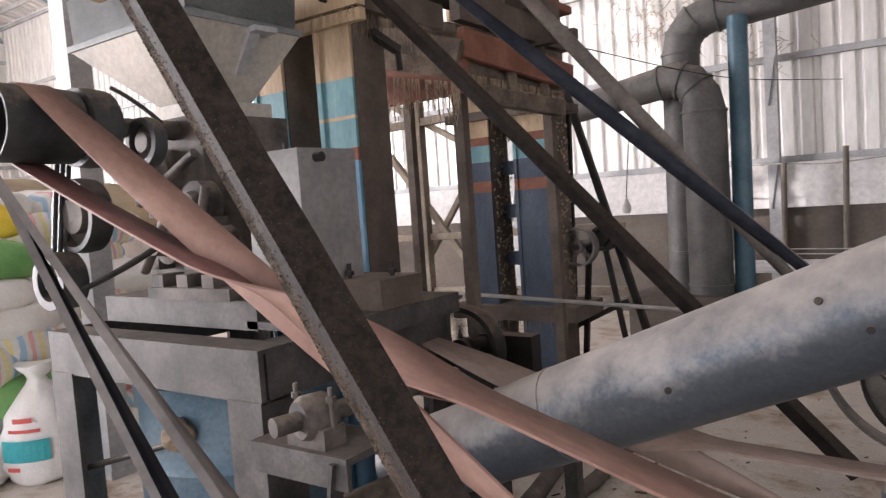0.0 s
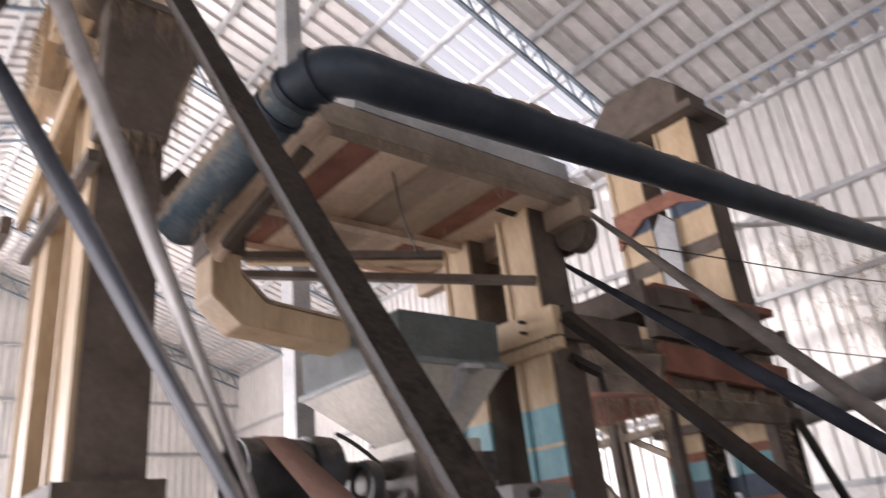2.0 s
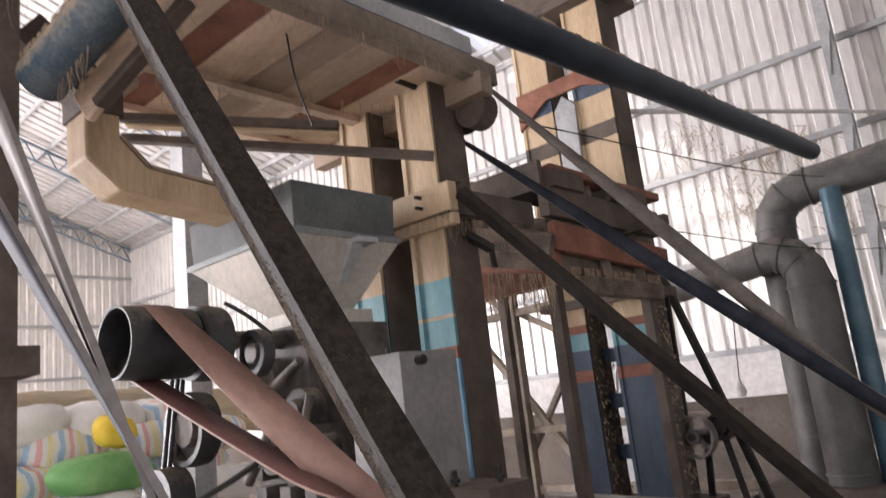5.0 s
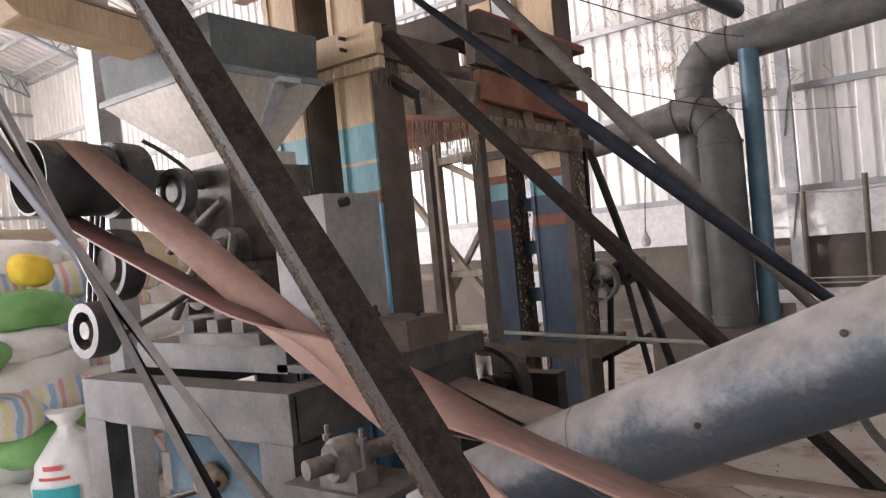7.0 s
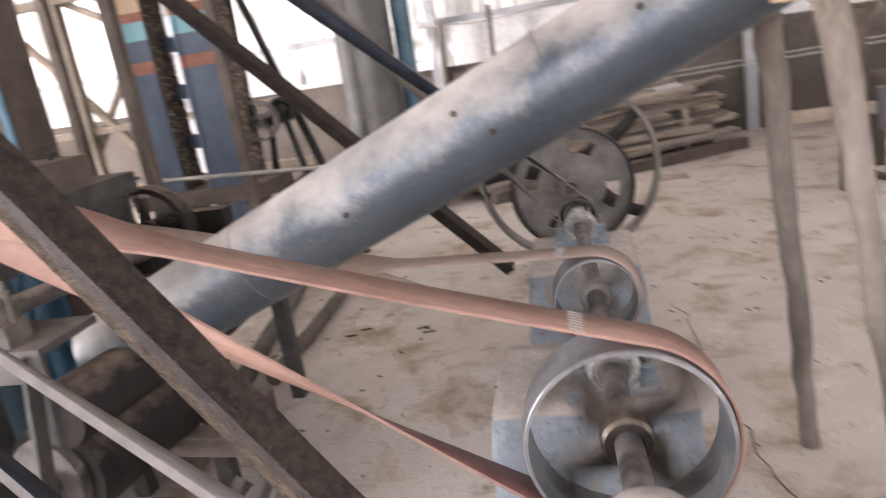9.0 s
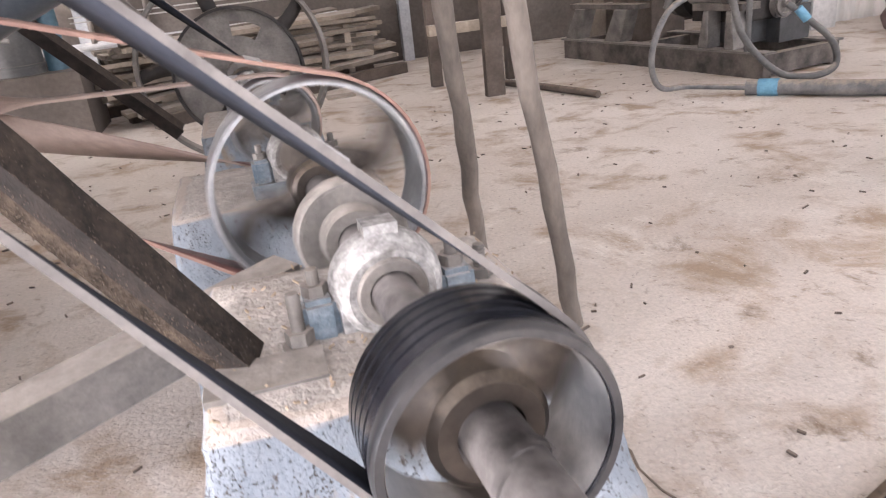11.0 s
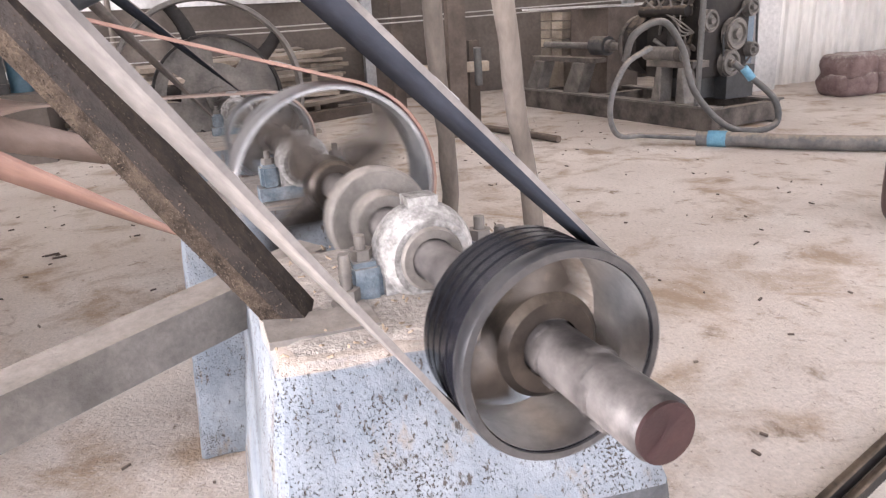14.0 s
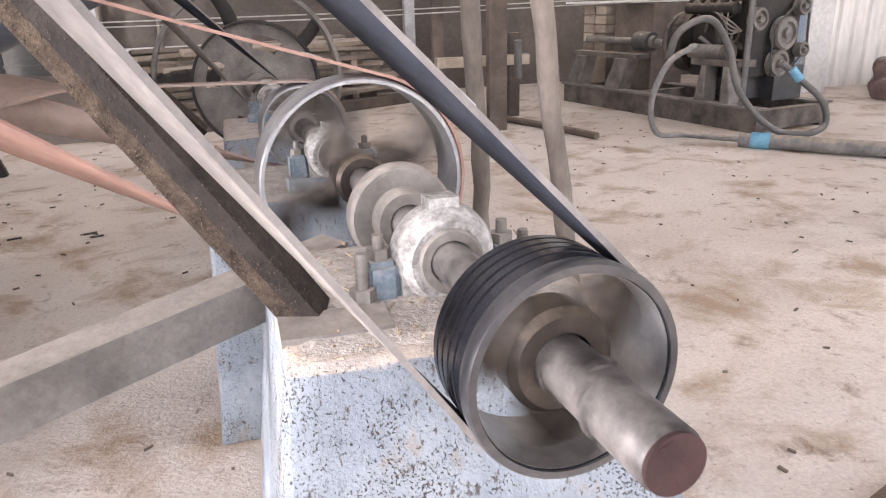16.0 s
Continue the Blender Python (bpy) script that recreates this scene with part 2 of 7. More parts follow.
DUST = (0.44, 0.37, 0.30)
M = dict(
    cement=surface("brown cement wall", (0.080, 0.065, 0.054), (0.140, 0.116, 0.098), 0.9, scale=1.2, fine=25, bump=0.3),
    pale=surface("pale plaster", (0.55, 0.54, 0.53), (0.68, 0.66, 0.64), 0.8, scale=1.5, fine=20, bump=0.2),
    zinc=surface("galvanised sheet", (0.60, 0.59, 0.57), (0.78, 0.76, 0.73), 0.42, 0.35, scale=0.8, fine=14, bump=0.05, stretch=(1, 1, 0.25), fine_mix=0.12),
    roofzinc=surface("roof sheet", (0.44, 0.43, 0.42), (0.58, 0.56, 0.545), 0.5, 0.2, scale=0.5, fine=9, bump=0.05, fine_mix=0.12),
    steelpaint=surface("grey painted steel", (0.28, 0.285, 0.29), (0.42, 0.42, 0.42), 0.55, 0.1, scale=3, fine=40, bump=0.1, dust=0.4, dust_col=DUST),
    trussblue=surface("blue grey painted steel", (0.16, 0.21, 0.26), (0.26, 0.31, 0.35), 0.5, 0.2, scale=3, fine=40, bump=0.1),
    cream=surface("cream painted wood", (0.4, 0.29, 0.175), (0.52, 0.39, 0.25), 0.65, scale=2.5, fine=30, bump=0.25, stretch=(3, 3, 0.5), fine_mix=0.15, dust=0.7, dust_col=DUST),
    teal=surface("teal paint", (0.10, 0.25, 0.29), (0.17, 0.33, 0.35), 0.6, scale=4, fine=40, bump=0.25, stretch=(2, 2, 0.5), dust=0.3),
    skyblue=surface("faded blue paint", (0.08, 0.22, 0.38), (0.22, 0.42, 0.56), 0.55, scale=4, fine=35, bump=0.25, stretch=(2, 2, 0.6), dust=0.35),
    navy=surface("dark blue paint", (0.025, 0.04, 0.07), (0.055, 0.08, 0.115), 0.6, scale=5, fine=40, bump=0.35, stretch=(1.5, 1.5, 0.7), dust=0.5, dust_col=(0.3, 0.25, 0.2)),
    rust=surface("rust red paint", (0.16, 0.06, 0.035), (0.26, 0.11, 0.07), 0.75, scale=5, fine=50, bump=0.3, dust=0.6, dust_col=DUST),
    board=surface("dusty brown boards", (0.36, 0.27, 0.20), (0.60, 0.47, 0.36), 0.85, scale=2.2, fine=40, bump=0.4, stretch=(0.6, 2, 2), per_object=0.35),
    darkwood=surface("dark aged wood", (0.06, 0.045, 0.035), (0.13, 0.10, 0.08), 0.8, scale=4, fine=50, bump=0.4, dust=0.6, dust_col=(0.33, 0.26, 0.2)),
    plank=surface("grey weathered planks", (0.20, 0.16, 0.12), (0.36, 0.30, 0.24), 0.85, scale=3, fine=40, bump=0.4, dust=0.7, dust_col=(0.5, 0.44, 0.38), per_object=0.4),
    log=surface("grey brown pole wood", (0.10, 0.083, 0.07), (0.20, 0.168, 0.14), 0.85, scale=7, fine=50, bump=0.6, stretch=(1, 1, 0.35)),
    iron=surface("dark dusty iron", (0.014, 0.012, 0.011), (0.036, 0.030, 0.026), 0.6, 0.4, scale=6, fine=70, bump=0.3, dust=0.9, dust_col=(0.30, 0.23, 0.17)),
    brace=surface("dark dusty angle iron", (0.012, 0.009, 0.008), (0.030, 0.023, 0.019), 0.75, 0.1, spec=0.25, scale=26, fine=110, bump=0.7, dust=1.0, dust_col=(0.085, 0.064, 0.047), dust_bias=-0.35),
    ring=surface("dark turned steel ring", (0.09, 0.09, 0.095), (0.16, 0.155, 0.155), 0.33, 0.8, scale=8, fine=60, bump=0.1),
    toplayer=surface("crumbly husk dust layer", (0.35, 0.315, 0.28), (0.50, 0.455, 0.41), 0.95, scale=18, fine=120, bump=0.9, fine_mix=0.25, drop=0.006),
    cast=surface("dusty cast iron", (0.11, 0.10, 0.09), (0.215, 0.195, 0.175), 0.6, 0.35, scale=9, fine=90, bump=0.35, dust=0.8, dust_col=(0.45, 0.40, 0.355)),
    bright=surface("worn bright steel", (0.30, 0.29, 0.28), (0.48, 0.46, 0.44), 0.33, 0.85, scale=5, fine=60, bump=0.12, fine_mix=0.15),
    pulleyin=surface("brown dusty pulley inside", (0.025, 0.02, 0.017), (0.085, 0.069, 0.057), 0.36, 0.65, scale=9, fine=60, bump=0.2, dust=0.5),
    blacksteel=surface("polished black pulley face", (0.010, 0.010, 0.014), (0.026, 0.026, 0.032), 0.22, 0.35, scale=9, fine=60, bump=0.05),
    rim=surface("grey pulley rim", (0.22, 0.22, 0.23), (0.34, 0.34, 0.34), 0.38, 0.7, scale=8, fine=60, bump=0.1),
    shaftdirt=surface("dusty shaft steel", (0.032, 0.028, 0.027), (0.19, 0.172, 0.162), 0.5, 0.3, scale=14, fine=60, bump=0.25),
    endred=surface("dark red shaft end", (0.02, 0.008, 0.008), (0.04, 0.016, 0.015), 0.6, 0.2, scale=20, fine=90, bump=0.3),
    concrete_blue=surface("flaking blue paint on concrete", (0.24, 0.3, 0.38), (0.36, 0.42, 0.49), 0.85, scale=5, fine=38, bump=1.0, fine_mix=0.3, dust=0.9, dust_col=(0.62, 0.55, 0.48), drop=0.012),
    tube=surface("dusty blue grey steel tube", (0.045, 0.056, 0.070), (0.085, 0.098, 0.112), 0.30, 0.35, scale=2.2, fine=70, bump=0.14, fine_mix=0.2, dust=0.95, dust_col=(0.45, 0.41, 0.375), dust_bias=-0.02),
    duct=surface("dusty galvanised duct", (0.085, 0.083, 0.08), (0.15, 0.143, 0.135), 0.6, 0.3, scale=3, fine=40, bump=0.2, dust=0.8, dust_col=(0.42, 0.36, 0.31)),
    darkpipe=surface("dark blue dusty pipe", (0.009, 0.016, 0.027), (0.024, 0.036, 0.052), 0.5, 0.2, scale=4, fine=50, bump=0.25, dust=0.95, dust_col=(0.30, 0.235, 0.18)),
    tealpipe=surface("teal plastic pipe", (0.04, 0.1, 0.14), (0.08, 0.15, 0.19), 0.45, scale=3, fine=40, bump=0.1, dust=0.5),
    greygreen=surface("grey green hopper paint", (0.13, 0.145, 0.145), (0.22, 0.235, 0.23), 0.6, 0.1, scale=5, fine=60, bump=0.25, dust=0.7, dust_col=(0.38, 0.31, 0.24)),
    funnel=surface("dusty cream grey funnel", (0.34, 0.315, 0.275), (0.47, 0.435, 0.38), 0.6, 0.15, scale=3, fine=40, bump=0.15, dust=0.4, dust_col=DUST),
    machine=surface("dusty machine casting", (0.03, 0.025, 0.022), (0.15, 0.127, 0.109), 0.7, 0.15, scale=6, fine=50, bump=0.35, dust=0.8, dust_col=(0.42, 0.35, 0.28)),
    panelbox=surface("pale switch box paint", (0.17, 0.165, 0.16), (0.25, 0.24, 0.23), 0.55, 0.1, scale=4, fine=40, bump=0.1, dust=0.5),
    framegrey=surface("grey brown frame paint", (0.042, 0.039, 0.036), (0.10, 0.092, 0.084), 0.65, 0.2, scale=7, fine=70, bump=0.35, fine_mix=0.25, dust=0.6, dust_col=(0.32, 0.265, 0.215)),
    drumblue=surface("pale blue drum paint", (0.085, 0.155, 0.21), (0.16, 0.245, 0.305), 0.5, 0.1, scale=4, fine=50, bump=0.15, fine_mix=0.2, dust=0.4),
    redbelt=surface("red rubber canvas belt", (0.215, 0.118, 0.090), (0.315, 0.192, 0.146), 0.65, scale=7, fine=60, bump=0.15, fine_mix=0.15, stretch=(0.4, 1, 0.4)),
    furred=surface("iron furred with brown dust", (0.022, 0.016, 0.012), (0.075, 0.056, 0.041), 0.95, scale=40, fine=240, bump=0.9, fine_mix=0.4, spec=0.15),
    chalk=surface("white husk dust on cast iron", (0.17, 0.16, 0.15), (0.46, 0.445, 0.425), 0.8, scale=30, fine=120, bump=0.6, fine_mix=0.2),
    bluecast=surface("worn blue paint on cast iron", (0.10, 0.135, 0.165), (0.24, 0.27, 0.29), 0.7, scale=24, fine=110, bump=0.6, fine_mix=0.25, dust=0.9, dust_col=(0.50, 0.47, 0.44)),
    sieved=surface("old sieve wood under matted dust", (0.075, 0.056, 0.043), (0.19, 0.148, 0.112), 0.95, scale=7, fine=70, bump=0.7, fine_mix=0.3, dust=0.6, dust_col=(0.33, 0.265, 0.20)),
    huskpipe=surface("blue pipe under pale husk", (0.028, 0.055, 0.08), (0.10, 0.12, 0.13), 0.75, 0.05, scale=7, fine=90, bump=0.8, fine_mix=0.3, dust=1.3, dust_col=(0.37, 0.295, 0.215), dust_bias=0.32),
    fadedbelt=surface("faded red dusty belt", (0.235, 0.165, 0.135), (0.33, 0.25, 0.21), 0.7, scale=7, fine=60, bump=0.15, fine_mix=0.15, stretch=(0.4, 1, 0.4)),
    browndust=surface("brown grain dust", (0.055, 0.041, 0.03), (0.12, 0.091, 0.067), 1.0, scale=34, fine=260, bump=0.9, fine_mix=0.35),
    dustbelt=surface("dusty brown grey belt", (0.10, 0.085, 0.075), (0.18, 0.155, 0.135), 0.75, scale=7, fine=70, bump=0.15, fine_mix=0.2),
    redbelt_in=surface("worn inside of red belt", (0.15, 0.066, 0.058), (0.22, 0.105, 0.09), 0.5, scale=7, fine=60, bump=0.1),
    greybelt=surface("grey canvas belt", (0.12, 0.108, 0.10), (0.21, 0.19, 0.175), 0.6, scale=7, fine=70, bump=0.15, fine_mix=0.2),
    blackbelt=surface("dark rubber belt", (0.014, 0.017, 0.024), (0.034, 0.037, 0.048), 0.8, scale=8, fine=70, bump=0.12, spec=0.2),
    rubber=surface("black rubber", (0.02, 0.02, 0.02), (0.05, 0.05, 0.05), 0.55, scale=8, fine=60, bump=0.2, dust=0.5),
    hose=surface("grey ribbed hose", (0.10, 0.10, 0.10), (0.2, 0.19, 0.18), 0.6, scale=9, fine=50, bump=0.3, dust=0.9),
    bluetape=surface("light blue tape", (0.10, 0.26, 0.38), (0.16, 0.36, 0.48), 0.5, scale=9, fine=50, bump=0.1),
    barecement=surface("bare grey cement", (0.045, 0.048, 0.052), (0.08, 0.083, 0.087), 0.85, scale=9, fine=90, bump=0.5, fine_mix=0.2),
    can=surface("brown plastic can", (0.05, 0.03, 0.029), (0.09, 0.055, 0.05), 0.42, scale=5, fine=40, bump=0.1, dust=0.3),
    husk=surface("hanging husk dust and cobweb", (0.24, 0.18, 0.125), (0.38, 0.295, 0.21), 1.0, scale=20, fine=120, bump=0.5),
    sackwhite=surface("white woven sack", (0.72, 0.7, 0.67), (0.84, 0.82, 0.79), 0.7, scale=6, fine=120, bump=0.4, fine_mix=0.12),
    sackgreen=surface("green woven sack", (0.13, 0.34, 0.10), (0.24, 0.46, 0.17), 0.65, scale=6, fine=120, bump=0.4, fine_mix=0.12),
    sackyellow=surface("yellow woven sack", (0.75, 0.50, 0.03), (0.85, 0.60, 0.08), 0.65, scale=6, fine=120, bump=0.4, fine_mix=0.12),
    sackpink=surface("pink striped sack", (0.62, 0.30, 0.30), (0.72, 0.62, 0.45), 0.7, scale=14, fine=120, bump=0.4, stretch=(0.1, 1, 1)),
    jute=surface("tan jute cloth", (0.50, 0.42, 0.30), (0.62, 0.54, 0.42), 0.9, scale=4, fine=140, bump=0.6),
    tealprint=surface("teal print", (0.02, 0.30, 0.33), (0.04, 0.38, 0.40), 0.6, scale=9, fine=90, bump=0.1),
    redprint=surface("red print", (0.55, 0.08, 0.07), (0.62, 0.12, 0.10), 0.6, scale=9, fine=90, bump=0.1),
    wire=surface("pale wire", (0.35, 0.33, 0.30), (0.5, 0.47, 0.44), 0.5, 0.3, scale=9, fine=90, bump=0),
    brickred=surface("red bricks and crates", (0.12, 0.075, 0.07), (0.21, 0.15, 0.14), 0.85, scale=9, fine=60, bump=0.4, dust=0.8, dust_col=(0.55, 0.5, 0.46)),
)


def stained_floor():
    """Concrete under dust: broad tone, brown stains, trodden pale patches, grit."""
    m, nt, bs = mat_new("dusty stained concrete")
    L = nt.links.new
    geo = nt.nodes.new("ShaderNodeNewGeometry")
    def nz(scale, detail=6.0, rough=0.6, off=0.0):
        mp = node(nt, "ShaderNodeMapping", Location=(off, off * 0.7, 0))
        L(geo.outputs["Position"], mp.inputs["Vector"])
        n = node(nt, "ShaderNodeTexNoise", Scale=scale, Detail=detail, Roughness=rough, Distortion=0.4)
        L(mp.outputs[0], n.inputs["Vector"])
        return n.outputs["Fac"]
    def ramp(fac, a, b):
        r = node(nt, "ShaderNodeMapRange")
        r.inputs["From Min"].default_value, r.inputs["From Max"].default_value = a, b
        L(fac, r.inputs["Value"])
        return r.outputs[0]
    def mix(fac, a, col):
        x = nt.nodes.new("ShaderNodeMix"); x.data_type = "RGBA"
        L(fac, x.inputs[0])
        if isinstance(a, tuple):
            x.inputs[6].default_value = (*a, 1)
        else:
            L(a, x.inputs[6])
        x.inputs[7].default_value = (*col, 1)
        return x.outputs[2]
    c = mix(ramp(nz(0.7), 0.35, 0.65), (0.56, 0.49, 0.425), (0.70, 0.635, 0.57))
    c = mix(ramp(nz(2.6, 8.0, 0.65, 3.0), 0.51, 0.66), c, (0.38, 0.285, 0.20))
    c = mix(ramp(nz(5.5, 8.0, 0.7, 9.0), 0.58, 0.70), c, (0.26, 0.19, 0.13))
    c = mix(ramp(nz(1.6, 7.0, 0.7, 6.0), 0.58, 0.72), c, (0.75, 0.70, 0.635))
    c = mix(ramp(nz(9.0, 9.0, 0.75, 5.0), 0.60, 0.74), c, (0.34, 0.255, 0.18))
    c = mix(ramp(nz(38.0, 5.0, 0.7, 1.0), 0.60, 0.72), c, (0.22, 0.17, 0.13))
    c = mix(ramp(nz(90.0, 3.0, 0.6, 7.0), 0.66, 0.74), c, (0.80, 0.74, 0.67))
    fine = nz(70.0, 4.0, 0.7, 2.0)
    hs = node(nt, "ShaderNodeHueSaturation")
    mr = node(nt, "ShaderNodeMapRange"); mr.inputs["From Min"].default_value, mr.inputs["From Max"].default_value = 0.3, 0.7
    mr.inputs["To Min"].default_value, mr.inputs["To Max"].default_value = 0.86, 1.12
    L(fine, mr.inputs["Value"]); L(mr.outputs[0], hs.inputs["Value"]); L(c, hs.inputs["Color"])
    L(hs.outputs["Color"], bs.inputs["Base Color"])
    ad = nt.nodes.new("ShaderNodeMath"); ad.operation = "ADD"
    L(nz(16.0, 6.0, 0.7, 4.0), ad.inputs[0]); L(fine, ad.inputs[1])
    bp = node(nt, "ShaderNodeBump", Strength=0.9, Distance=0.008); L(ad.outputs[0], bp.inputs["Height"]); L(bp.outputs[0], bs.inputs["Normal"])
    bs.inputs["Roughness"].default_value = 0.85
    return m


def flaking_paint():
    """Thin blue limewash over rough plaster: pits, scrapes and brown dirt."""
    m, nt, bs = mat_new("flaking blue limewash")
    L = nt.links.new
    geo = nt.nodes.new("ShaderNodeNewGeometry")
    def nz(scale, detail=6.0, rough=0.6, off=0.0, stretch=(1, 1, 1)):
        mp = node(nt, "ShaderNodeMapping", Location=(off, off, 0), Scale=stretch)
        L(geo.outputs["Position"], mp.inputs["Vector"])
        n = node(nt, "ShaderNodeTexNoise", Scale=scale, Detail=detail, Roughness=rough)
        L(mp.outputs[0], n.inputs["Vector"])
        return n.outputs["Fac"]
    def ramp(fac, a, b):
        r = node(nt, "ShaderNodeMapRange")
        r.inputs["From Min"].default_value, r.inputs["From Max"].default_value = a, b
        L(fac, r.inputs["Value"])
        return r.outputs[0]
    def mix(fac, a, col):
        x = nt.nodes.new("ShaderNodeMix"); x.data_type = "RGBA"
        L(fac, x.inputs[0])
        if isinstance(a, tuple):
            x.inputs[6].default_value = (*a, 1)
        else:
            L(a, x.inputs[6])
        x.inputs[7].default_value = (*col, 1)
        return x.outputs[2]
    pits = nz(300.0, 3.0, 0.6, 5.0)
    patch = nz(11.0, 6.0, 0.65, 8.0, (1, 1, 0.6))
    c = mix(ramp(nz(9.0), 0.35, 0.65), (0.15, 0.172, 0.198), (0.225, 0.245, 0.265))
    c = mix(ramp(nz(14.0, 7.0, 0.7, 2.0, (1, 1, 0.4)), 0.56, 0.66), c, (0.20, 0.165, 0.13))
    pw = nt.nodes.new("ShaderNodeMath"); pw.operation = "MULTIPLY_ADD"; pw.inputs[1].default_value = 0.55
    L(patch, pw.inputs[0]); L(pits, pw.inputs[2])
    c = mix(ramp(pw.outputs[0], 0.895, 0.935), c, (0.07, 0.058, 0.05))
    c = mix(ramp(nz(85.0, 5.0, 0.7, 4.0, (1, 1, 0.45)), 0.60, 0.66), c, (0.06, 0.05, 0.043))
    sx = nt.nodes.new("ShaderNodeSeparateXYZ"); L(geo.outputs["Normal"], sx.inputs[0])
    c = mix(ramp(sx.outputs["Z"], 0.55, 0.85), c, (0.44, 0.375, 0.32))
    L(c, bs.inputs["Base Color"])
    inv = nt.nodes.new("ShaderNodeMath"); inv.operation = "MULTIPLY_ADD"; inv.inputs[1].default_value = -1.5; inv.inputs[2].default_value = 1.0
    L(ramp(pw.outputs[0], 0.88, 0.99), inv.inputs[0])
    ad = nt.nodes.new("ShaderNodeMath"); ad.operation = "ADD"
    L(inv.outputs[0], ad.inputs[0]); L(nz(30.0, 6.0, 0.7), ad.inputs[1])
    bp = node(nt, "ShaderNodeBump", Strength=0.9, Distance=0.006); L(ad.outputs[0], bp.inputs["Height"]); L(bp.outputs[0], bs.inputs["Normal"])
    bs.inputs["Roughness"].default_value = 0.9
    return m


M["floor"] = stained_floor()
M["concrete_blue"] = flaking_paint()

# ---------------------------------------------------------------- the hall
WX0, WX1, WY0, WY1 = -19.0, 9.0, -5.2, 8.8
EAVE, RIDGE_Y, SLOPE = 6.6, 1.8, 0.36


def roof_z(y):
    return EAVE + SLOPE * ((WY1 - y) if y > RIDGE_Y else (y - (2 * RIDGE_Y - WY1)))


def structure(name, bm, material, label, category):
    return tagged(part(name, bm, material), label, category, kind="structure")


bm = bmesh.new()
box(bm, (WX0 - 0.2, WY0 - 0.2, -0.2), (WX1 + 0.2, WY1 + 0.2, 0.0))
structure("floor", bm, M["floor"], "dusty pale concrete floor with stains and husk", "floor")
bm = bmesh.new()
box(bm, (-400, -400, -0.5), (400, 400, -0.22))
structure("ground", bm, M["floor"], "bare dusty ground outside the mill", "ground")

# base wall under the sheets
bm = bmesh.new()
box(bm, (WX0, WY1 - 0.15, 0.0), (WX1, WY1 + 0.1, 1.2))
structure("wall_north", bm, M["cement"], "brown cement base wall under the metal sheets", "wall")
bm = bmesh.new()
box(bm, (WX0, WY1 - 0.22, 1.2), (WX1, WY1 + 0.1, 1.68))
structure("wall_band", bm, M["pale"], "pale plastered band above the brown wall", "wall")


def ribbed(bm, width, height, pitch=0.2, depth=0.035, step=0.0):
    """Trapezoid-ribbed sheet in the x-z plane, ribs upright."""
    xs, x = [], 0.0
    while x < width - 1e-6:
        for dx, dy in ((0, 0), (pitch * 0.55, 0), (pitch * 0.65, depth), (pitch * 0.90, depth)):
            if x + dx <= width:
                xs.append((x + dx, dy))
        x += pitch
    xs.append((width, 0))
    low = [bm.verts.new((a, b, 0)) for a, b in xs]
    top = [bm.verts.new((a, b, height)) for a, b in xs]
    for i in range(len(xs) - 1):
        bm.faces.new((low[i], low[i + 1], top[i + 1], top[i]))
    return bm


def sheet_wall(name, m, width, height, label):
    """Separate ribbed sheets, lapped, each slightly off true."""
    root = thing(name, label, "wall", kind="structure")
    rng = random.Random(name)
    x = 0.0
    while x < width - 0.01:
        w = min(1.0, width - x)
        bm = ribbed(bmesh.new(), w + 0.04 if x + w < width else w, height)
        ob = part("wall_sheet", bm, M["zinc"], root)
        ob.matrix_local = m @ pose(x, rng.uniform(-0.006, 0.006), 0, 0, 0, rng.uniform(-0.2, 0.2))
        x += w
    return root


sheet_wall("wall_north_sheets", pose(WX0, WY1 - 0.02, 1.6), WX1 - WX0, EAVE - 1.5, "pale galvanised ribbed metal wall sheets, dusty")
# the west wall: base and sheets with the door opening to the south
bm = bmesh.new()
box(bm, (WX0 - 0.2, -0.8, 0), (WX0, WY1, 1.0))
structure("wall_west", bm, M["cement"], "cement base of the west wall", "wall")
sheet_wall("wall_west_sheets", pose(WX0 - 0.02, WY1, 0.95, 0, 0, -90), WY1 + 0.8, 8.6, "tall ribbed metal sheets of the gable wall")
sheet_wall("wall_west_upper", pose(WX0 - 0.02, -0.8, 4.6, 0, 0, -90), -0.8 - WY0, 5.2, "ribbed metal sheets above the doorway")
bm = bmesh.new()
box(bm, (WX1, WY0, 4.6), (WX1 + 0.15, WY1, 9.9)); box(bm, (WX1, 1.0, 0), (WX1 + 0.15, WY1, 4.6))
structure("wall_east", bm, M["zinc"], "plain metal wall", "wall")
bm = bmesh.new()
box(bm, (WX0, WY0 - 0.15, 4.8), (WX1, WY0, 6.9)); box(bm, (2.0, WY0 - 0.15, 0), (WX1, WY0, 4.8)); box(bm, (WX0, WY0 - 0.15, 0), (-12.0, WY0, 4.8))
structure("wall_south", bm, M["zinc"], "plain metal wall with a wide doorway", "wall")

# roof: ribbed sheets on both slopes, with a strip of clear sheets
SKY0, SKY1, SKYY0, SKYY1 = -6.05, -4.72, 2.85, 8.55
SL = math.hypot(1, SLOPE)


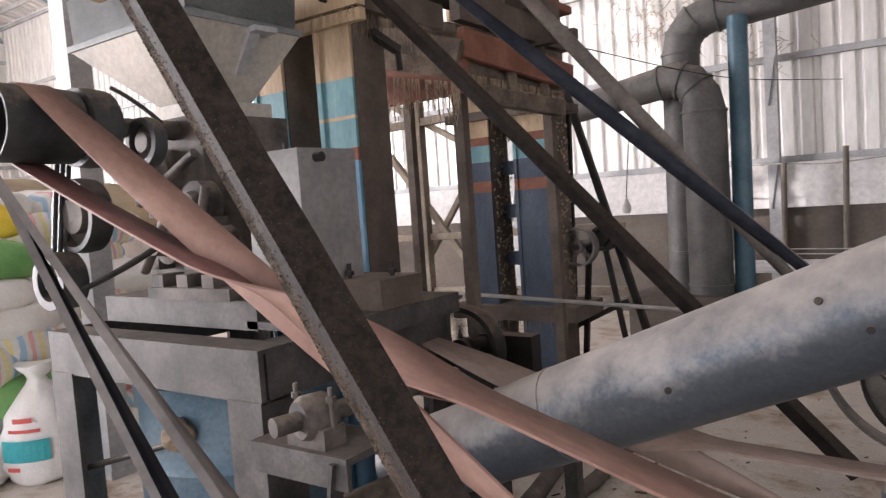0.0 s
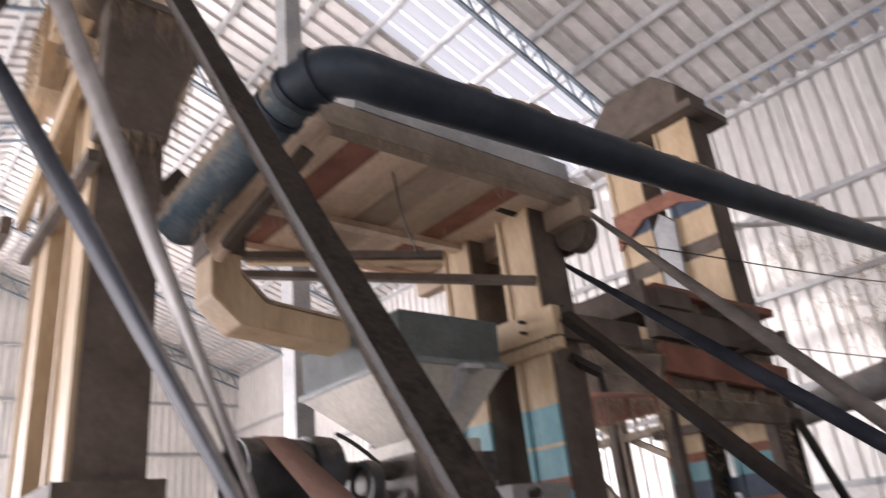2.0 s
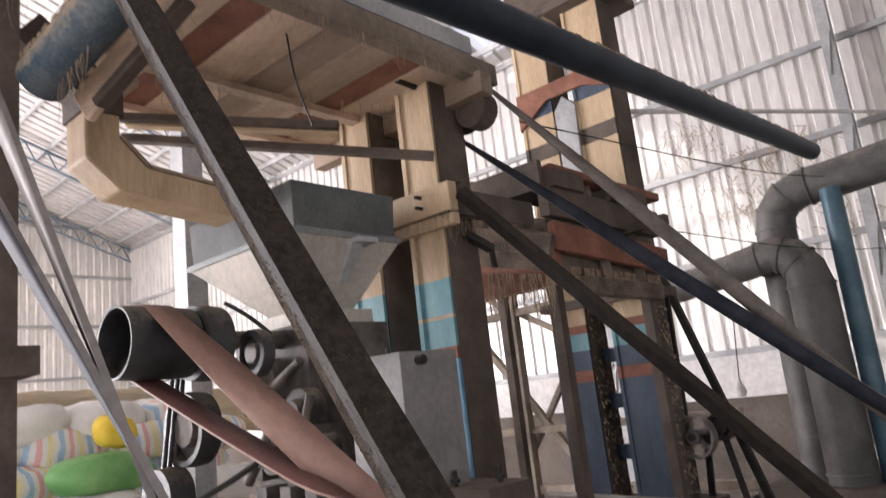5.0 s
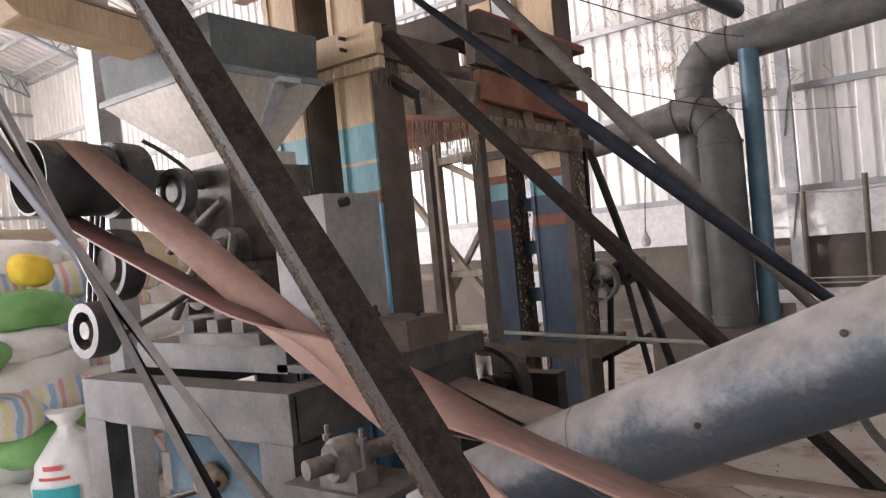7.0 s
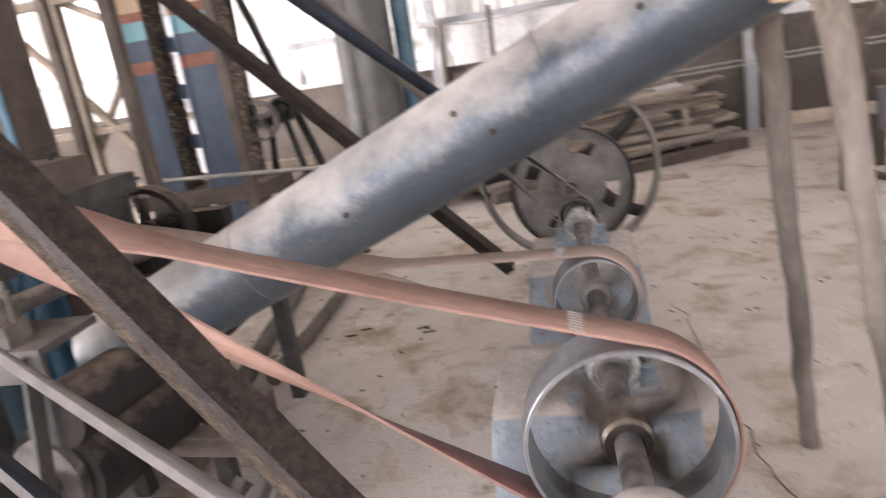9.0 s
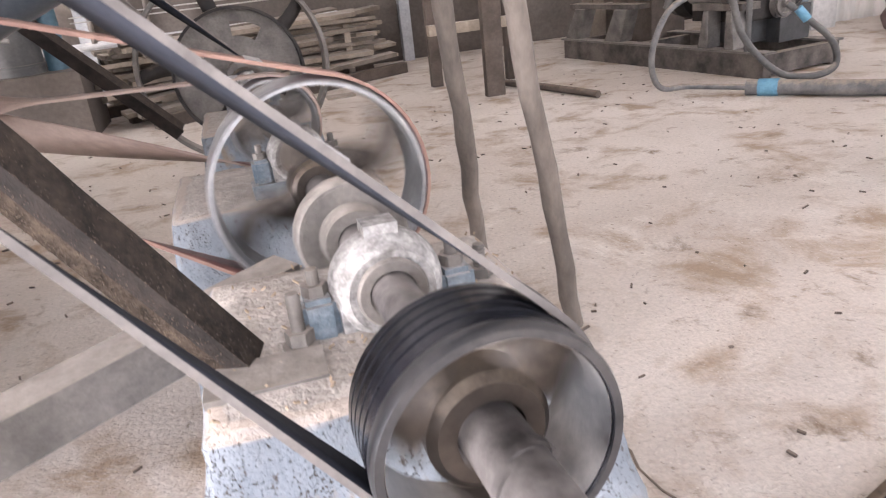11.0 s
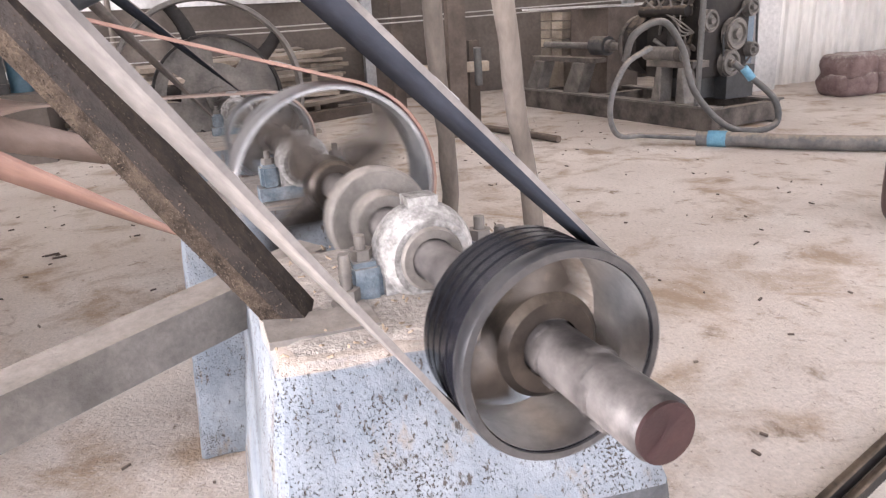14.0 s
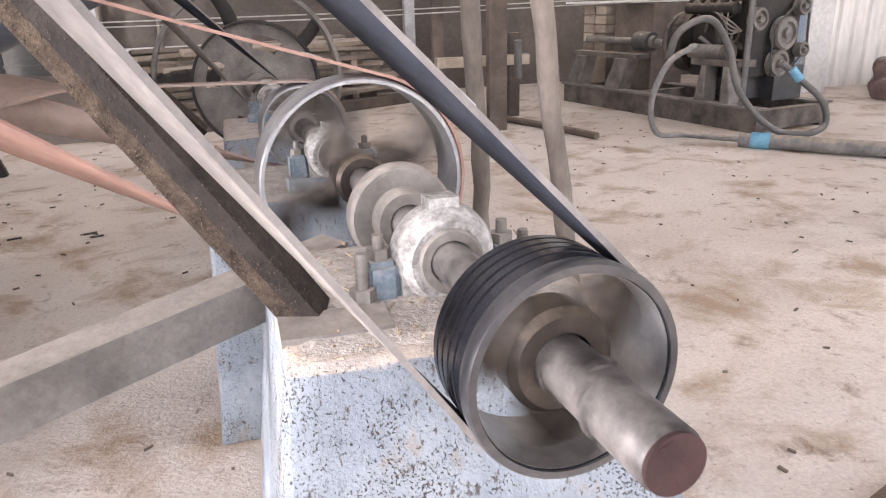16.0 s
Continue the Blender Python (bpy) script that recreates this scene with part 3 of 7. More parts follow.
def slope_sheet(bm, x0, x1, y0, y1, lift=0.0, pitch=0.25):
    xs, x = [], x0
    while x < x1 - 1e-6:
        for dx, dz in ((0, 0), (pitch * 0.6, 0), (pitch * 0.7, 0.04), (pitch * 0.92, 0.04)):
            if x + dx < x1:
                xs.append((x + dx, dz))
        x += pitch
    xs.append((x1, 0))
    a = [bm.verts.new((q, y0, roof_z(y0) + d + lift)) for q, d in xs]
    b = [bm.verts.new((q, y1, roof_z(y1) + d + lift)) for q, d in xs]
    for i in range(len(xs) - 1):
        bm.faces.new((a[i], a[i + 1], b[i + 1], b[i]))


bm = bmesh.new()
for y0, y1 in ((RIDGE_Y, SKYY0), (SKYY1, WY1 + 0.4)):
    slope_sheet(bm, WX0 - 0.3, WX1 + 0.3, y0, y1)
slope_sheet(bm, WX0 - 0.3, SKY0, SKYY0, SKYY1)
slope_sheet(bm, SKY1, WX1 + 0.3, SKYY0, SKYY1)
slope_sheet(bm, WX0 - 0.3, WX1 + 0.3, RIDGE_Y, WY0 - 0.3)
structure("ceiling", bm, M["roofzinc"], "ribbed metal roof sheets seen from below", "roof")

# the clear strip
m, nt, bs = mat_new("clear roof sheet")
tr = nt.nodes.new("ShaderNodeBsdfTranslucent"); tr.inputs["Color"].default_value = (1.0, 0.97, 0.93, 1)
tp = nt.nodes.new("ShaderNodeBsdfTransparent"); tp.inputs["Color"].default_value = (0.95, 0.97, 1, 1)
mx = nt.nodes.new("ShaderNodeMixShader"); mx.inputs[0].default_value = 0.1
nt.links.new(tr.outputs[0], mx.inputs[1]); nt.links.new(tp.outputs[0], mx.inputs[2])
nt.links.new(mx.outputs[0], nt.nodes["Material Output"].inputs["Surface"])
M["clear"] = m
bm = bmesh.new()
slope_sheet(bm, SKY0, SKY1, SKYY0, SKYY1, 0.004)
w = structure("window_skylight", bm, M["clear"], "bright translucent roof sheets letting daylight in", "skylight")
w.visible_shadow = False

# purlins and girts
y = WY1 - 0.42
while y > WY0 + 0.3:
    bm = bmesh.new()
    z = roof_z(y) - 0.07
    box(bm, (WX0, y - 0.022, z - 0.04), (WX1, y + 0.022, z + 0.05))
    structure("purlin", bm, M["steelpaint"], "grey steel roof purlin under the sheets", "purlin")
    y -= 0.72
for z in (1.72, 2.82, 3.96, 4.98, 6.5):
    bm = bmesh.new()
    box(bm, (WX0, WY1 - 0.10, z - 0.035), (WX1, WY1 - 0.03, z + 0.035))
    structure("girt", bm, M["steelpaint"], "horizontal grey steel girt on the sheet wall", "girt")
for z in (1.9, 3.1, 4.4, 5.7, 7.0):
    bm = bmesh.new()
    box(bm, (WX0, -0.8, z - 0.04), (WX0 + 0.08, WY1, z + 0.04))
    structure("girt", bm, M["steelpaint"], "horizontal grey steel girt on the gable wall", "girt")


def lattice(bm, x, y0, y1, drop, n, w=0.045):
    """A truss under the roof slope: two chords and a zigzag, in the y-z plane."""
    def top(y): return Vector((x, y, roof_z(y) - 0.15))
    def low(y): return top(y) - Vector((0, 0, drop))
    bar(bm, top(y0), top(y1), w, w); bar(bm, low(y0), low(y1), w, w)
    for i in range(n):
        a, b, c = (y0 + (y1 - y0) * (i + k) / n for k in (0, 0.5, 1))
        bar(bm, low(a), top(b), w * 0.6, w * 0.6); bar(bm, top(b), low(c), w * 0.6, w * 0.6)


for x in (-18.8, -15.5, -12.2, -8.5, -4.66, -1.2, 2.0, 5.6):
    bm = bmesh.new()
    lattice(bm, x, WY1 - 0.1, RIDGE_Y, 0.34, 16)
    lattice(bm, x, RIDGE_Y, WY0 + 0.1, 0.34, 16)
    structure("roof_truss", bm, M["trussblue"], "blue-grey steel lattice truss along the roof slope", "truss")
for x, y in ((-12.2, 8.55), (-8.5, 8.55), (-4.66, 8.55), (-1.45, 8.55), (2.0, 8.55), (5.6, 8.55), (-19.2, 3.2), (-19.2, 5.6), (-12.2, 3.6)):
    bm = bmesh.new()
    box(bm, (x - 0.06, y - 0.06, 0), (x + 0.06, y + 0.06, min(roof_z(y), 6.9) - 0.2))
    for k in range(5):
        z = 1.2 + k * 1.1
        bar(bm, (x - 0.04, y - 0.07, z), (x + 0.04, y - 0.07, z + 0.5), 0.02, 0.02)
    structure("column", bm, M["steelpaint"], "slim grey steel wall column", "column")
bm = bmesh.new()
box(bm, (-4.28, 2.38, 0), (-4.12, 2.52, roof_z(2.45) - 0.1))
box(bm, (-4.29, 2.37, 0), (-4.11, 2.53, 0.06))
structure("column_mid", bm, M["steelpaint"], "tall blue-grey steel column with flaking paint", "column")

# ---------------------------------------------------------------- line shaft and its pulleys
SX, SZ = 0.170, 0.718


def S(y):
    return Vector((SX - 0.040 * (y - 0.276), y, SZ - 0.0215 * (y - 0.276)))


SDIR = (S(2) - S(1)).normalized()
S_M, _ = frame_of(S(0.275), S(4.3))
line_shaft = thing("line_shaft", "spinning dusty steel line shaft with several pulleys on bearings", "shaft")
line_shaft.matrix_world = S_M


def sy(y):
    """Distance along the shaft of a place y."""
    return (S(y) - S(0.275)).length


bm = bmesh.new()
lathe(bm, [(0, 0), (0.0235, 0), (0.0265, 0.004), (0.0265, 0.10), (0.0265, 0.22), (0.027, 1.2), (0.027, 4.35), (0, 4.35)], None, 32)
for k in range(14):
    a = k * 0.9
    box(bm, (0.05 + 0.011 * k, -0.006, 0.0258), (0.058 + 0.011 * k, 0.006, 0.0295), pose(0, 0, 0, math.degrees(a), 0, 0))
part("shaft", smooth(bm), M["shaftdirt"], line_shaft)
bm = bmesh.new()
lathe(bm, [(0, -0.003), (0.0245, -0.003), (0.0245, 0.006)], None, 32)
box(bm, (-0.005, -0.004, -0.022), (-0.0025, 0.004, 0.022))
part("shaft_end", smooth(bm), M["endred"], line_shaft, "dark red painted shaft end")


def spoked(name, x, R, width, rim, hub_r, hub_w, spokes, spoke_w, mat_rim, mat_in, grooves=0, curve=0.0, crown=0.004, owner=None):
    """A pulley at x along the shaft: rim, hub and spokes."""
    root = thing(name, "", "")
    root.parent = owner or line_shaft
    root.location = (x, 0, 0)
    h = width / 2
    prof = [(R - rim, -h), (R - 0.003, -h), (R, -h + 0.004)]
    if grooves:
        g = (width * 0.62) / grooves
        for k in range(grooves):
            a = -h + 0.05 * width + width * 0.30 + k * g
            prof += [(R, a), (R - 0.004, a + 0.001), (R - 0.004, a + 0.0035), (R, a + 0.0045)]
    else:
        prof += [(R + crown, 0)]
    prof += [(R, h - 0.004), (R - 0.003, h), (R - rim, h), (R - rim * 1.25, 0)]
    bm = bmesh.new()
    lathe(bm, prof, None, 64, closed=True)
    part("rim", smooth(bm, 30), mat_rim, root)
    bm = bmesh.new()
    lathe(bm, [(0.029, -hub_w / 2), (hub_r * 0.86, -hub_w / 2), (hub_r, -hub_w / 2 + 0.008), (hub_r, hub_w / 2 - 0.008), (hub_r * 0.86, hub_w / 2), (0.029, hub_w / 2)], None, 36)
    part("hub", smooth(bm), mat_in, root)
    for k in range(spokes):
        bm = bmesh.new()
        pts = []
        for i in range(9):
            t = i / 8
            r = hub_r * 0.9 + (R - rim * 0.9 - hub_r * 0.9) * t
            a = curve * math.sin(t * math.pi) + 2 * math.pi * k / spokes
            pts.append((0, r * math.cos(a), r * math.sin(a)))
        vs = pipe(bm, pts, [spoke_w * (1.15 - 0.35 * i / 8) for i in range(9)], 12)
        bmesh.ops.scale(bm, vec=(0.45, 1, 1), verts=vs)
        part("spoke", smooth(bm), mat_in, root)
    return root


spoked("grooved_pulley", sy(0.458), 0.0995, 0.094, 0.008, 0.052, 0.05, 3, 0.036, M["blacksteel"], M["pulleyin"], grooves=4)
bm = bmesh.new()
lathe(bm, [(0.0925, -0.001), (0.0995, -0.001), (0.1012, 0.003), (0.1012, 0.017), (0.0995, 0.020), (0.0925, 0.020)], pose(sy(0.458) - 0.049, 0, 0), 64, closed=True)
part("rim_ring", smooth(bm, 30), M["ring"], line_shaft, "bare grey steel ring on the pulley edge")
bm = bmesh.new()
lathe(bm, [(0.0910, -0.046), (0.0893, 0.0), (0.0910, 0.046), (0.0913, 0.046), (0.0913, -0.046)], pose(sy(0.458), 0, 0), 64, closed=True)
part("rim_lining", smooth(bm, 30), M["bright"], line_shaft, "brushed steel inside of the pulley rim")
bm = bmesh.new()
lathe(bm, [(0.029, -0.02), (0.078, -0.02), (0.083, -0.014), (0.083, 0.014), (0.078, 0.02), (0.029, 0.02)], pose(sy(0.985), 0, 0), 48)
lathe(bm, [(0.029, -0.055), (0.046, -0.055), (0.050, -0.02)], pose(sy(0.985), 0, 0), 36)
for k in range(16):
    box(bm, (-0.023, -0.004, 0.058), (-0.019, 0.004, 0.074), pose(sy(0.985), 0, 0, k * 22.5))
part("coupling_disc", smooth(bm), M["cast"], line_shaft, "dusty cast coupling disc")
spoked("flat_pulley", sy(1.30), 0.196, 0.125, 0.009, 0.052, 0.10, 4, 0.034, M["rim"], M["pulleyin"], curve=0.35)
spoked("small_flat_pulley", sy(2.10), 0.126, 0.12, 0.008, 0.048, 0.09, 4, 0.026, M["rim"], M["cast"], curve=0.3)
spoked("belt_pulley", sy(3.16), 0.075, 0.09, 0.012, 0.045, 0.08, 4, 0.018, M["iron"], M["cast"])
bm = bmesh.new()
lathe(bm, [(0.03, -0.05), (0.042, -0.05), (0.042, 0.05), (0.03, 0.05)], pose(sy(1.72), 0, 0), 32)
part("collar", smooth(bm), M["cast"], line_shaft)
# plate wheel with round holes, and the large spoked wheel: idle
idle = thing("idle_wheels", "pair of large dusty iron wheels standing still on the shaft", "wheel")
idle.matrix_world = S_M
# plate wheel with round holes, and the large spoked wheel
disc = thing("plate_wheel", "", "")
disc.parent = idle
disc.location = (sy(3.80), 0, 0)
bm = bmesh.new()
lathe(bm, [(0.308, -0.06), (0.322, -0.06), (0.322, 0.06), (0.308, 0.06)], None, 64, closed=True)
part("rim", smooth(bm), M["iron"], disc)
bm = bmesh.new()
seg = 60
rings = []
for r in (0.03, 0.12, 0.18, 0.25, 0.310):
    rings.append([bm.verts.new((0.0, r * math.cos(2 * math.pi * i / seg), r * math.sin(2 * math.pi * i / seg))) for i in range(seg)])
for k, (a, b) in enumerate(zip(rings, rings[1:])):
    for i in range(seg):
        if k == 2 and i % 15 in range(0, 6):
            continue
        bm.faces.new((a[i], a[(i + 1) % seg], b[(i + 1) % seg], b[i]))
geom = bmesh.ops.extrude_face_region(bm, geom=bm.faces[:])
bmesh.ops.translate(bm, vec=(0.015, 0, 0), verts=[g for g in geom["geom"] if isinstance(g, bmesh.types.BMVert)])
lathe(bm, [(0.03, -0.06), (0.06, -0.06), (0.06, 0.06), (0.03, 0.06)], None, 32)
part("plate", bm, M["cast"], disc)
spoked("large_flat_wheel", sy(4.30), 0.53, 0.13, 0.022, 0.07, 0.14, 5, 0.045, M["cast"], M["iron"], curve=0.1, owner=idle)


def pillow_block(y, s=1.0, label="dusty cast iron pillow block bearing bolted to the pier"):
    root = thing("pillow_block", label, "bearing", "bearings of the line shaft")
    m, _ = frame_of(S(y), S(y + 1))
    root.matrix_world = m @ Matrix.Scale(s, 4)
    bm = bmesh.new()
    box(bm, (-0.03, -0.115, -0.085), (0.03, 0.115, -0.052))
    bevel(bm, 0.008, 2)
    part("base", smooth(bm), M["bluecast"], root)
    bm = bmesh.new()
    lathe(bm, [(0.034, -0.036), (0.052, -0.040), (0.060, -0.032), (0.068, -0.014), (0.070, 0), (0.068, 0.014), (0.060, 0.032), (0.052, 0.040), (0.034, 0.036)], None, 40)
    box(bm, (-0.028, -0.062, -0.085), (0.028, 0.062, 0.0))
    part("housing", smooth(bm, 30), M["chalk"], root)
    bm = bmesh.new()
    lathe(bm, [(0.0285, -0.044), (0.040, -0.044), (0.043, -0.040), (0.043, -0.030)], None, 36)
    part("seal_ring", smooth(bm), M["cast"], root)
    bm = bmesh.new()
    box(bm, (-0.018, -0.02, 0.064), (0.018, 0.02, 0.078))
    bevel(bm, 0.006, 2)
    part("cap", smooth(bm), M["chalk"], root)
    for side in (-1, 1):
        bm = bmesh.new()
        box(bm, (-0.026, -0.022, -0.055), (0.026, 0.022, 0.004), pose(0, side * 0.085, 0))
        bevel(bm, 0.007, 2)
        part("lug", smooth(bm), M["bluecast"], root)
        bm = bmesh.new()
        lathe(bm, [(0, 0.038), (0.0075, 0.036), (0.0075, 0.004), (0.0095, 0.003)], pose(0, side * 0.085, 0, 0, -90, 0), 14)
        lathe(bm, [(0.0095, 0.004), (0.016, 0.004), (0.016, 0.018), (0.0095, 0.018)], pose(0, side * 0.085, 0, 0, -90, 0), 6)
        part("bolt", bm, M["cast"], root)
    return root


pillow_block(0.775)
pillow_block(1.60, 0.95)
pillow_block(2.95, 0.95)


def bolt_stud(at, h=0.07, r=0.009, lean=0.0):
    root = thing("anchor_bolt", "rusty threaded anchor bolt with nut in the pier top", "bolt", "anchor bolts")
    root.matrix_world = Matrix.Translation(at) @ pose(0, 0, 0, lean, lean * 0.5, 0)
    bm = bmesh.new()
    prof = [(0, 0)]
    n = 12
    for k in range(n):
        prof += [(r, h * k / n), (r * 0.82, h * (k + 0.5) / n)]
    prof += [(r * 0.8, h), (0, h)]
    lathe(bm, prof, pose(0, 0, 0, 0, -90, 0), 16)
    part("stud", smooth(bm, 60), M["cast"], root)
    bm = bmesh.new()
    lathe(bm, [(r, 0.008), (r * 1.9, 0.008), (r * 1.9, 0.024), (r, 0.024)], pose(0, 0, 0, 0, -90, 20), 6)
    lathe(bm, [(r, 0.0), (r * 2.4, 0.0), (r * 2.4, 0.006), (r, 0.006)], pose(0, 0, 0, 0, -90, 20), 20)
    part("nut", bm, M["cast"], root)


bolt_stud((0.038, 0.745, 0.66))
bolt_stud((0.285, 0.825, 0.655), 0.055)


def pier(name, pts, x0, x1, x0b, x1b, label, bare=None):
    """A concrete pier: (y, z) outline, narrower at the top (x0..x1) than at the floor (x0b..x1b)."""
    bm = bmesh.new()
    zt = max(z for _, z in pts)
    n = len(pts)
    def at(x_t, x_b, z): return x_b + (x_t - x_b) * z / zt
    a = [bm.verts.new((at(x0, x0b, z), y, z)) for y, z in pts]
    b = [bm.verts.new((at(x1, x1b, z), y, z)) for y, z in pts]
    bm.faces.new(a); bm.faces.new(b[::-1])
    for i in range(n):
        bm.faces.new((a[i], b[i], b[(i + 1) % n], a[(i + 1) % n]))
    bmesh.ops.recalc_face_normals(bm, faces=bm.faces[:])
    bevel(bm, 0.008, 1)
    bmesh.ops.triangulate(bm, faces=bm.faces[:])
    bmesh.ops.subdivide_edges(bm, edges=bm.edges[:], cuts=5, use_grid_fill=True)
    bmesh.ops.subdivide_edges(bm, edges=[e for e in bm.edges if e.calc_length() > 0.025], cuts=1, use_grid_fill=True)
    roughen(bm, 0.004, 0.05, 1)
    roughen(bm, 0.003, 0.015, 2)
    if bare:
        bmesh.ops.bisect_plane(bm, geom=bm.verts[:] + bm.edges[:] + bm.faces[:], plane_co=(0, 0, bare[0]), plane_no=(-bare[1], 0, 1))
    root = thing(name, label, "pier")
    body = part("body", smooth(bm, 80), M["concrete_blue"], root)
    if bare:
        # the limewash ends at a slanting line on the front; bare cement below it
        body.data.materials.append(M["barecement"])
        for p in body.data.polygons:
            if p.normal.y < -0.5 and p.center.z < bare[0] + bare[1] * p.center.x:
                p.material_index = 1
    ys = [y for y, z in pts if z > zt - 0.02]
    bm = bmesh.new()
    bmesh.ops.create_grid(bm, x_segments=26, y_segments=26, size=0.5)
    rng = random.Random(17)
    for v in bm.verts:
        edge = min(0.5 - abs(v.co.x), 0.5 - abs(v.co.y))
        h = 0.009 * min(1, edge * 14) + rng.uniform(0, 0.0025) - 0.006
        v.co = Vector((x0 + (x1 - x0) * (0.5 + v.co.x * 0.97), min(ys) + (max(ys) - min(ys)) * (0.5 + v.co.y * 0.97), zt + h))
    part("dust_layer", smooth(bm, 80), M["toplayer"], root, "crumbly layer of husk dust on the pier top")
    return root


pier("concrete_pier", [(0.60, 0.66), (0.53, 0.445), (0.60, 0.0), (1.02, 0.0), (1.00, 0.655)], -0.072, 0.335, -0.15, 0.47, "pale blue flaking concrete pier with husk dust on top", (0.462, -0.06))
pier("concrete_pier", [(1.54, 0.60), (1.515, 0.0), (2.02, 0.0), (1.95, 0.60)], -0.175, 0.30, -0.217, 0.36, "pale blue concrete pier under the middle bearing")
pier("concrete_pier", [(2.62, 0.575), (2.50, 0.0), (3.2, 0.0), (3.12, 0.575)], -0.145, 0.27, -0.19, 0.32, "pale blue concrete pier under the far bearing")

# husk dust heaped on the near pier
bm = bmesh.new()
rng = random.Random(5)
for k in range(120):
    x, y = rng.uniform(-0.065, 0.33), rng.uniform(0.605, 0.99)
    bar(bm, (x, y, 0.664), (x + rng.uniform(-0.008, 0.008), y + rng.uniform(-0.008, 0.008), 0.666 + rng.uniform(0, 0.004)), 0.0025, 0.002)
tagged(part("husk_litter", bm, M["husk"]), "loose rice husk scattered over the pier top", "husk", kind="stuff")

# angle brace from the pier up to the elevator head: its corner line and the ways of its two flanges
B0, B1 = Vector((-0.017, 0.714, 0.66)), Vector((-2.033, 0.543, 3.85))
B_WAY = (B1 - B0).normalized()
B_UP, B_LOW = Vector((0.31, 0.92, 0.24)), Vector((-0.79, 0.40, -0.47))
brace = thing("angle_brace", "long dark angle iron brace caked with brown dust", "brace")


def flange(name, out, inward, w, material, label):
    th = 0.006
    n, bm = 60, bmesh.new()
    rng = random.Random(name)
    rings = []
    for i in range(n + 1):
        c = B0.lerp(B1, i / n)
        e = w + rng.uniform(-0.0012, 0.0012)
        rings.append([bm.verts.new(c + out * a + inward * b) for a, b in ((0, 0), (e * 0.5, -0.0004), (e, 0), (e, th), (0, th))])
    for a, b in zip(rings, rings[1:]):
        for k in range(5):
            bm.faces.new((a[k], a[(k + 1) % 5], b[(k + 1) % 5], b[k])).material_index = 1 if k == 1 and isinstance(material, list) else 0
    bm.faces.new(rings[0][::-1]); bm.faces.new(rings[-1])
    bmesh.ops.recalc_face_normals(bm, faces=bm.faces[:])
    part(name, smooth(bm, 50), material, brace, label)


flange("upper_flange", B_UP, B_LOW, 0.046, M["brace"], "dark steel flange under thin dust")
flange("lower_flange", B_LOW, B_UP, 0.046, [M["brace"], M["furred"]], "flange furred with brown grain dust")
rng = random.Random(23)
nb = (B1 - B0).length
spots = []
for k in range(9000):
    t, u = rng.random() ** 1.3, rng.random()
    q = rng.uniform(0.0003, 0.0008) * (1.6 if k % 23 == 0 else 1)
    if k % 5:
        spots.append((B0 + B_WAY * (t * nb) + B_LOW * (u ** 0.4 * 0.046) - B_UP * 0.0003, q))
    else:
        spots.append((B0 + B_WAY * (t * nb) + B_UP * (u ** 3 * 0.046) - B_LOW * 0.0003, q))
grains("dust_crust", spots, M["browndust"], brace, "grains of brown dust and husk", 24)
bm = bmesh.new()
box(bm, (-0.07, 0.66, 0.658), (0.06, 0.73, 0.668))
bevel(bm, 0.002)
tagged(part("foot_plate", bm, M["cast"]), "flat steel foot plate on the pier top", "plate")

# matted husk and cobweb where the brace passes the dust pipe
rng = random.Random(77)
spots = []
for k in range(900):
    c = B0.lerp(B1, rng.gauss(0.585, 0.022))
    spots.append((c + Vector((rng.gauss(0.005, 0.008), rng.gauss(0.016, 0.010), rng.gauss(-0.004, 0.008))), rng.uniform(0.0005, 0.0013)))
grains("husk_mat", spots, M["furred"], brace, "matted husk caught on the brace", 78, 3.0)

# channel bar that ties the pier to the left
tie = thing("tie_bar", "dusty grey steel channel bolted to the pier", "steel bar")
bm = bmesh.new()
p0, p1 = Vector((0.06, 1.02, 0.655)), Vector((-0.85, 0.52, 0.56))
angle_bar(bm, p0, p1, 0.07, 0.009, up=(0, 0, -1))
part("channel", smooth(bm, 40), M["cast"], tie)
for k in (0.03, 0.085):
    bm = bmesh.new()
    q = p0.lerp(p1, k) + Vector((0.0, -0.012, -0.035))
    lathe(bm, [(0, 0), (0.009, 0), (0.009, 0.03), (0, 0.03)], frame_of(q, q + Vector((0.4, -0.8, 0)))[0], 12)
    lathe(bm, [(0, 0.008), (0.017, 0.008), (0.017, 0.02), (0, 0.02)], frame_of(q, q + Vector((0.4, -0.8, 0)))[0], 6)
    part("bolt", bm, M["cast"], tie)


# ---------------------------------------------------------------- belts
def late_turn(t):
    """A half turn gathered round the middle of the strand."""
    k = min(1, max(0, (t - 0.5) / 0.34 + 0.5))
    return -k * k * (3 - 2 * k)


RED_TURNS = (late_turn, lambda t: t)


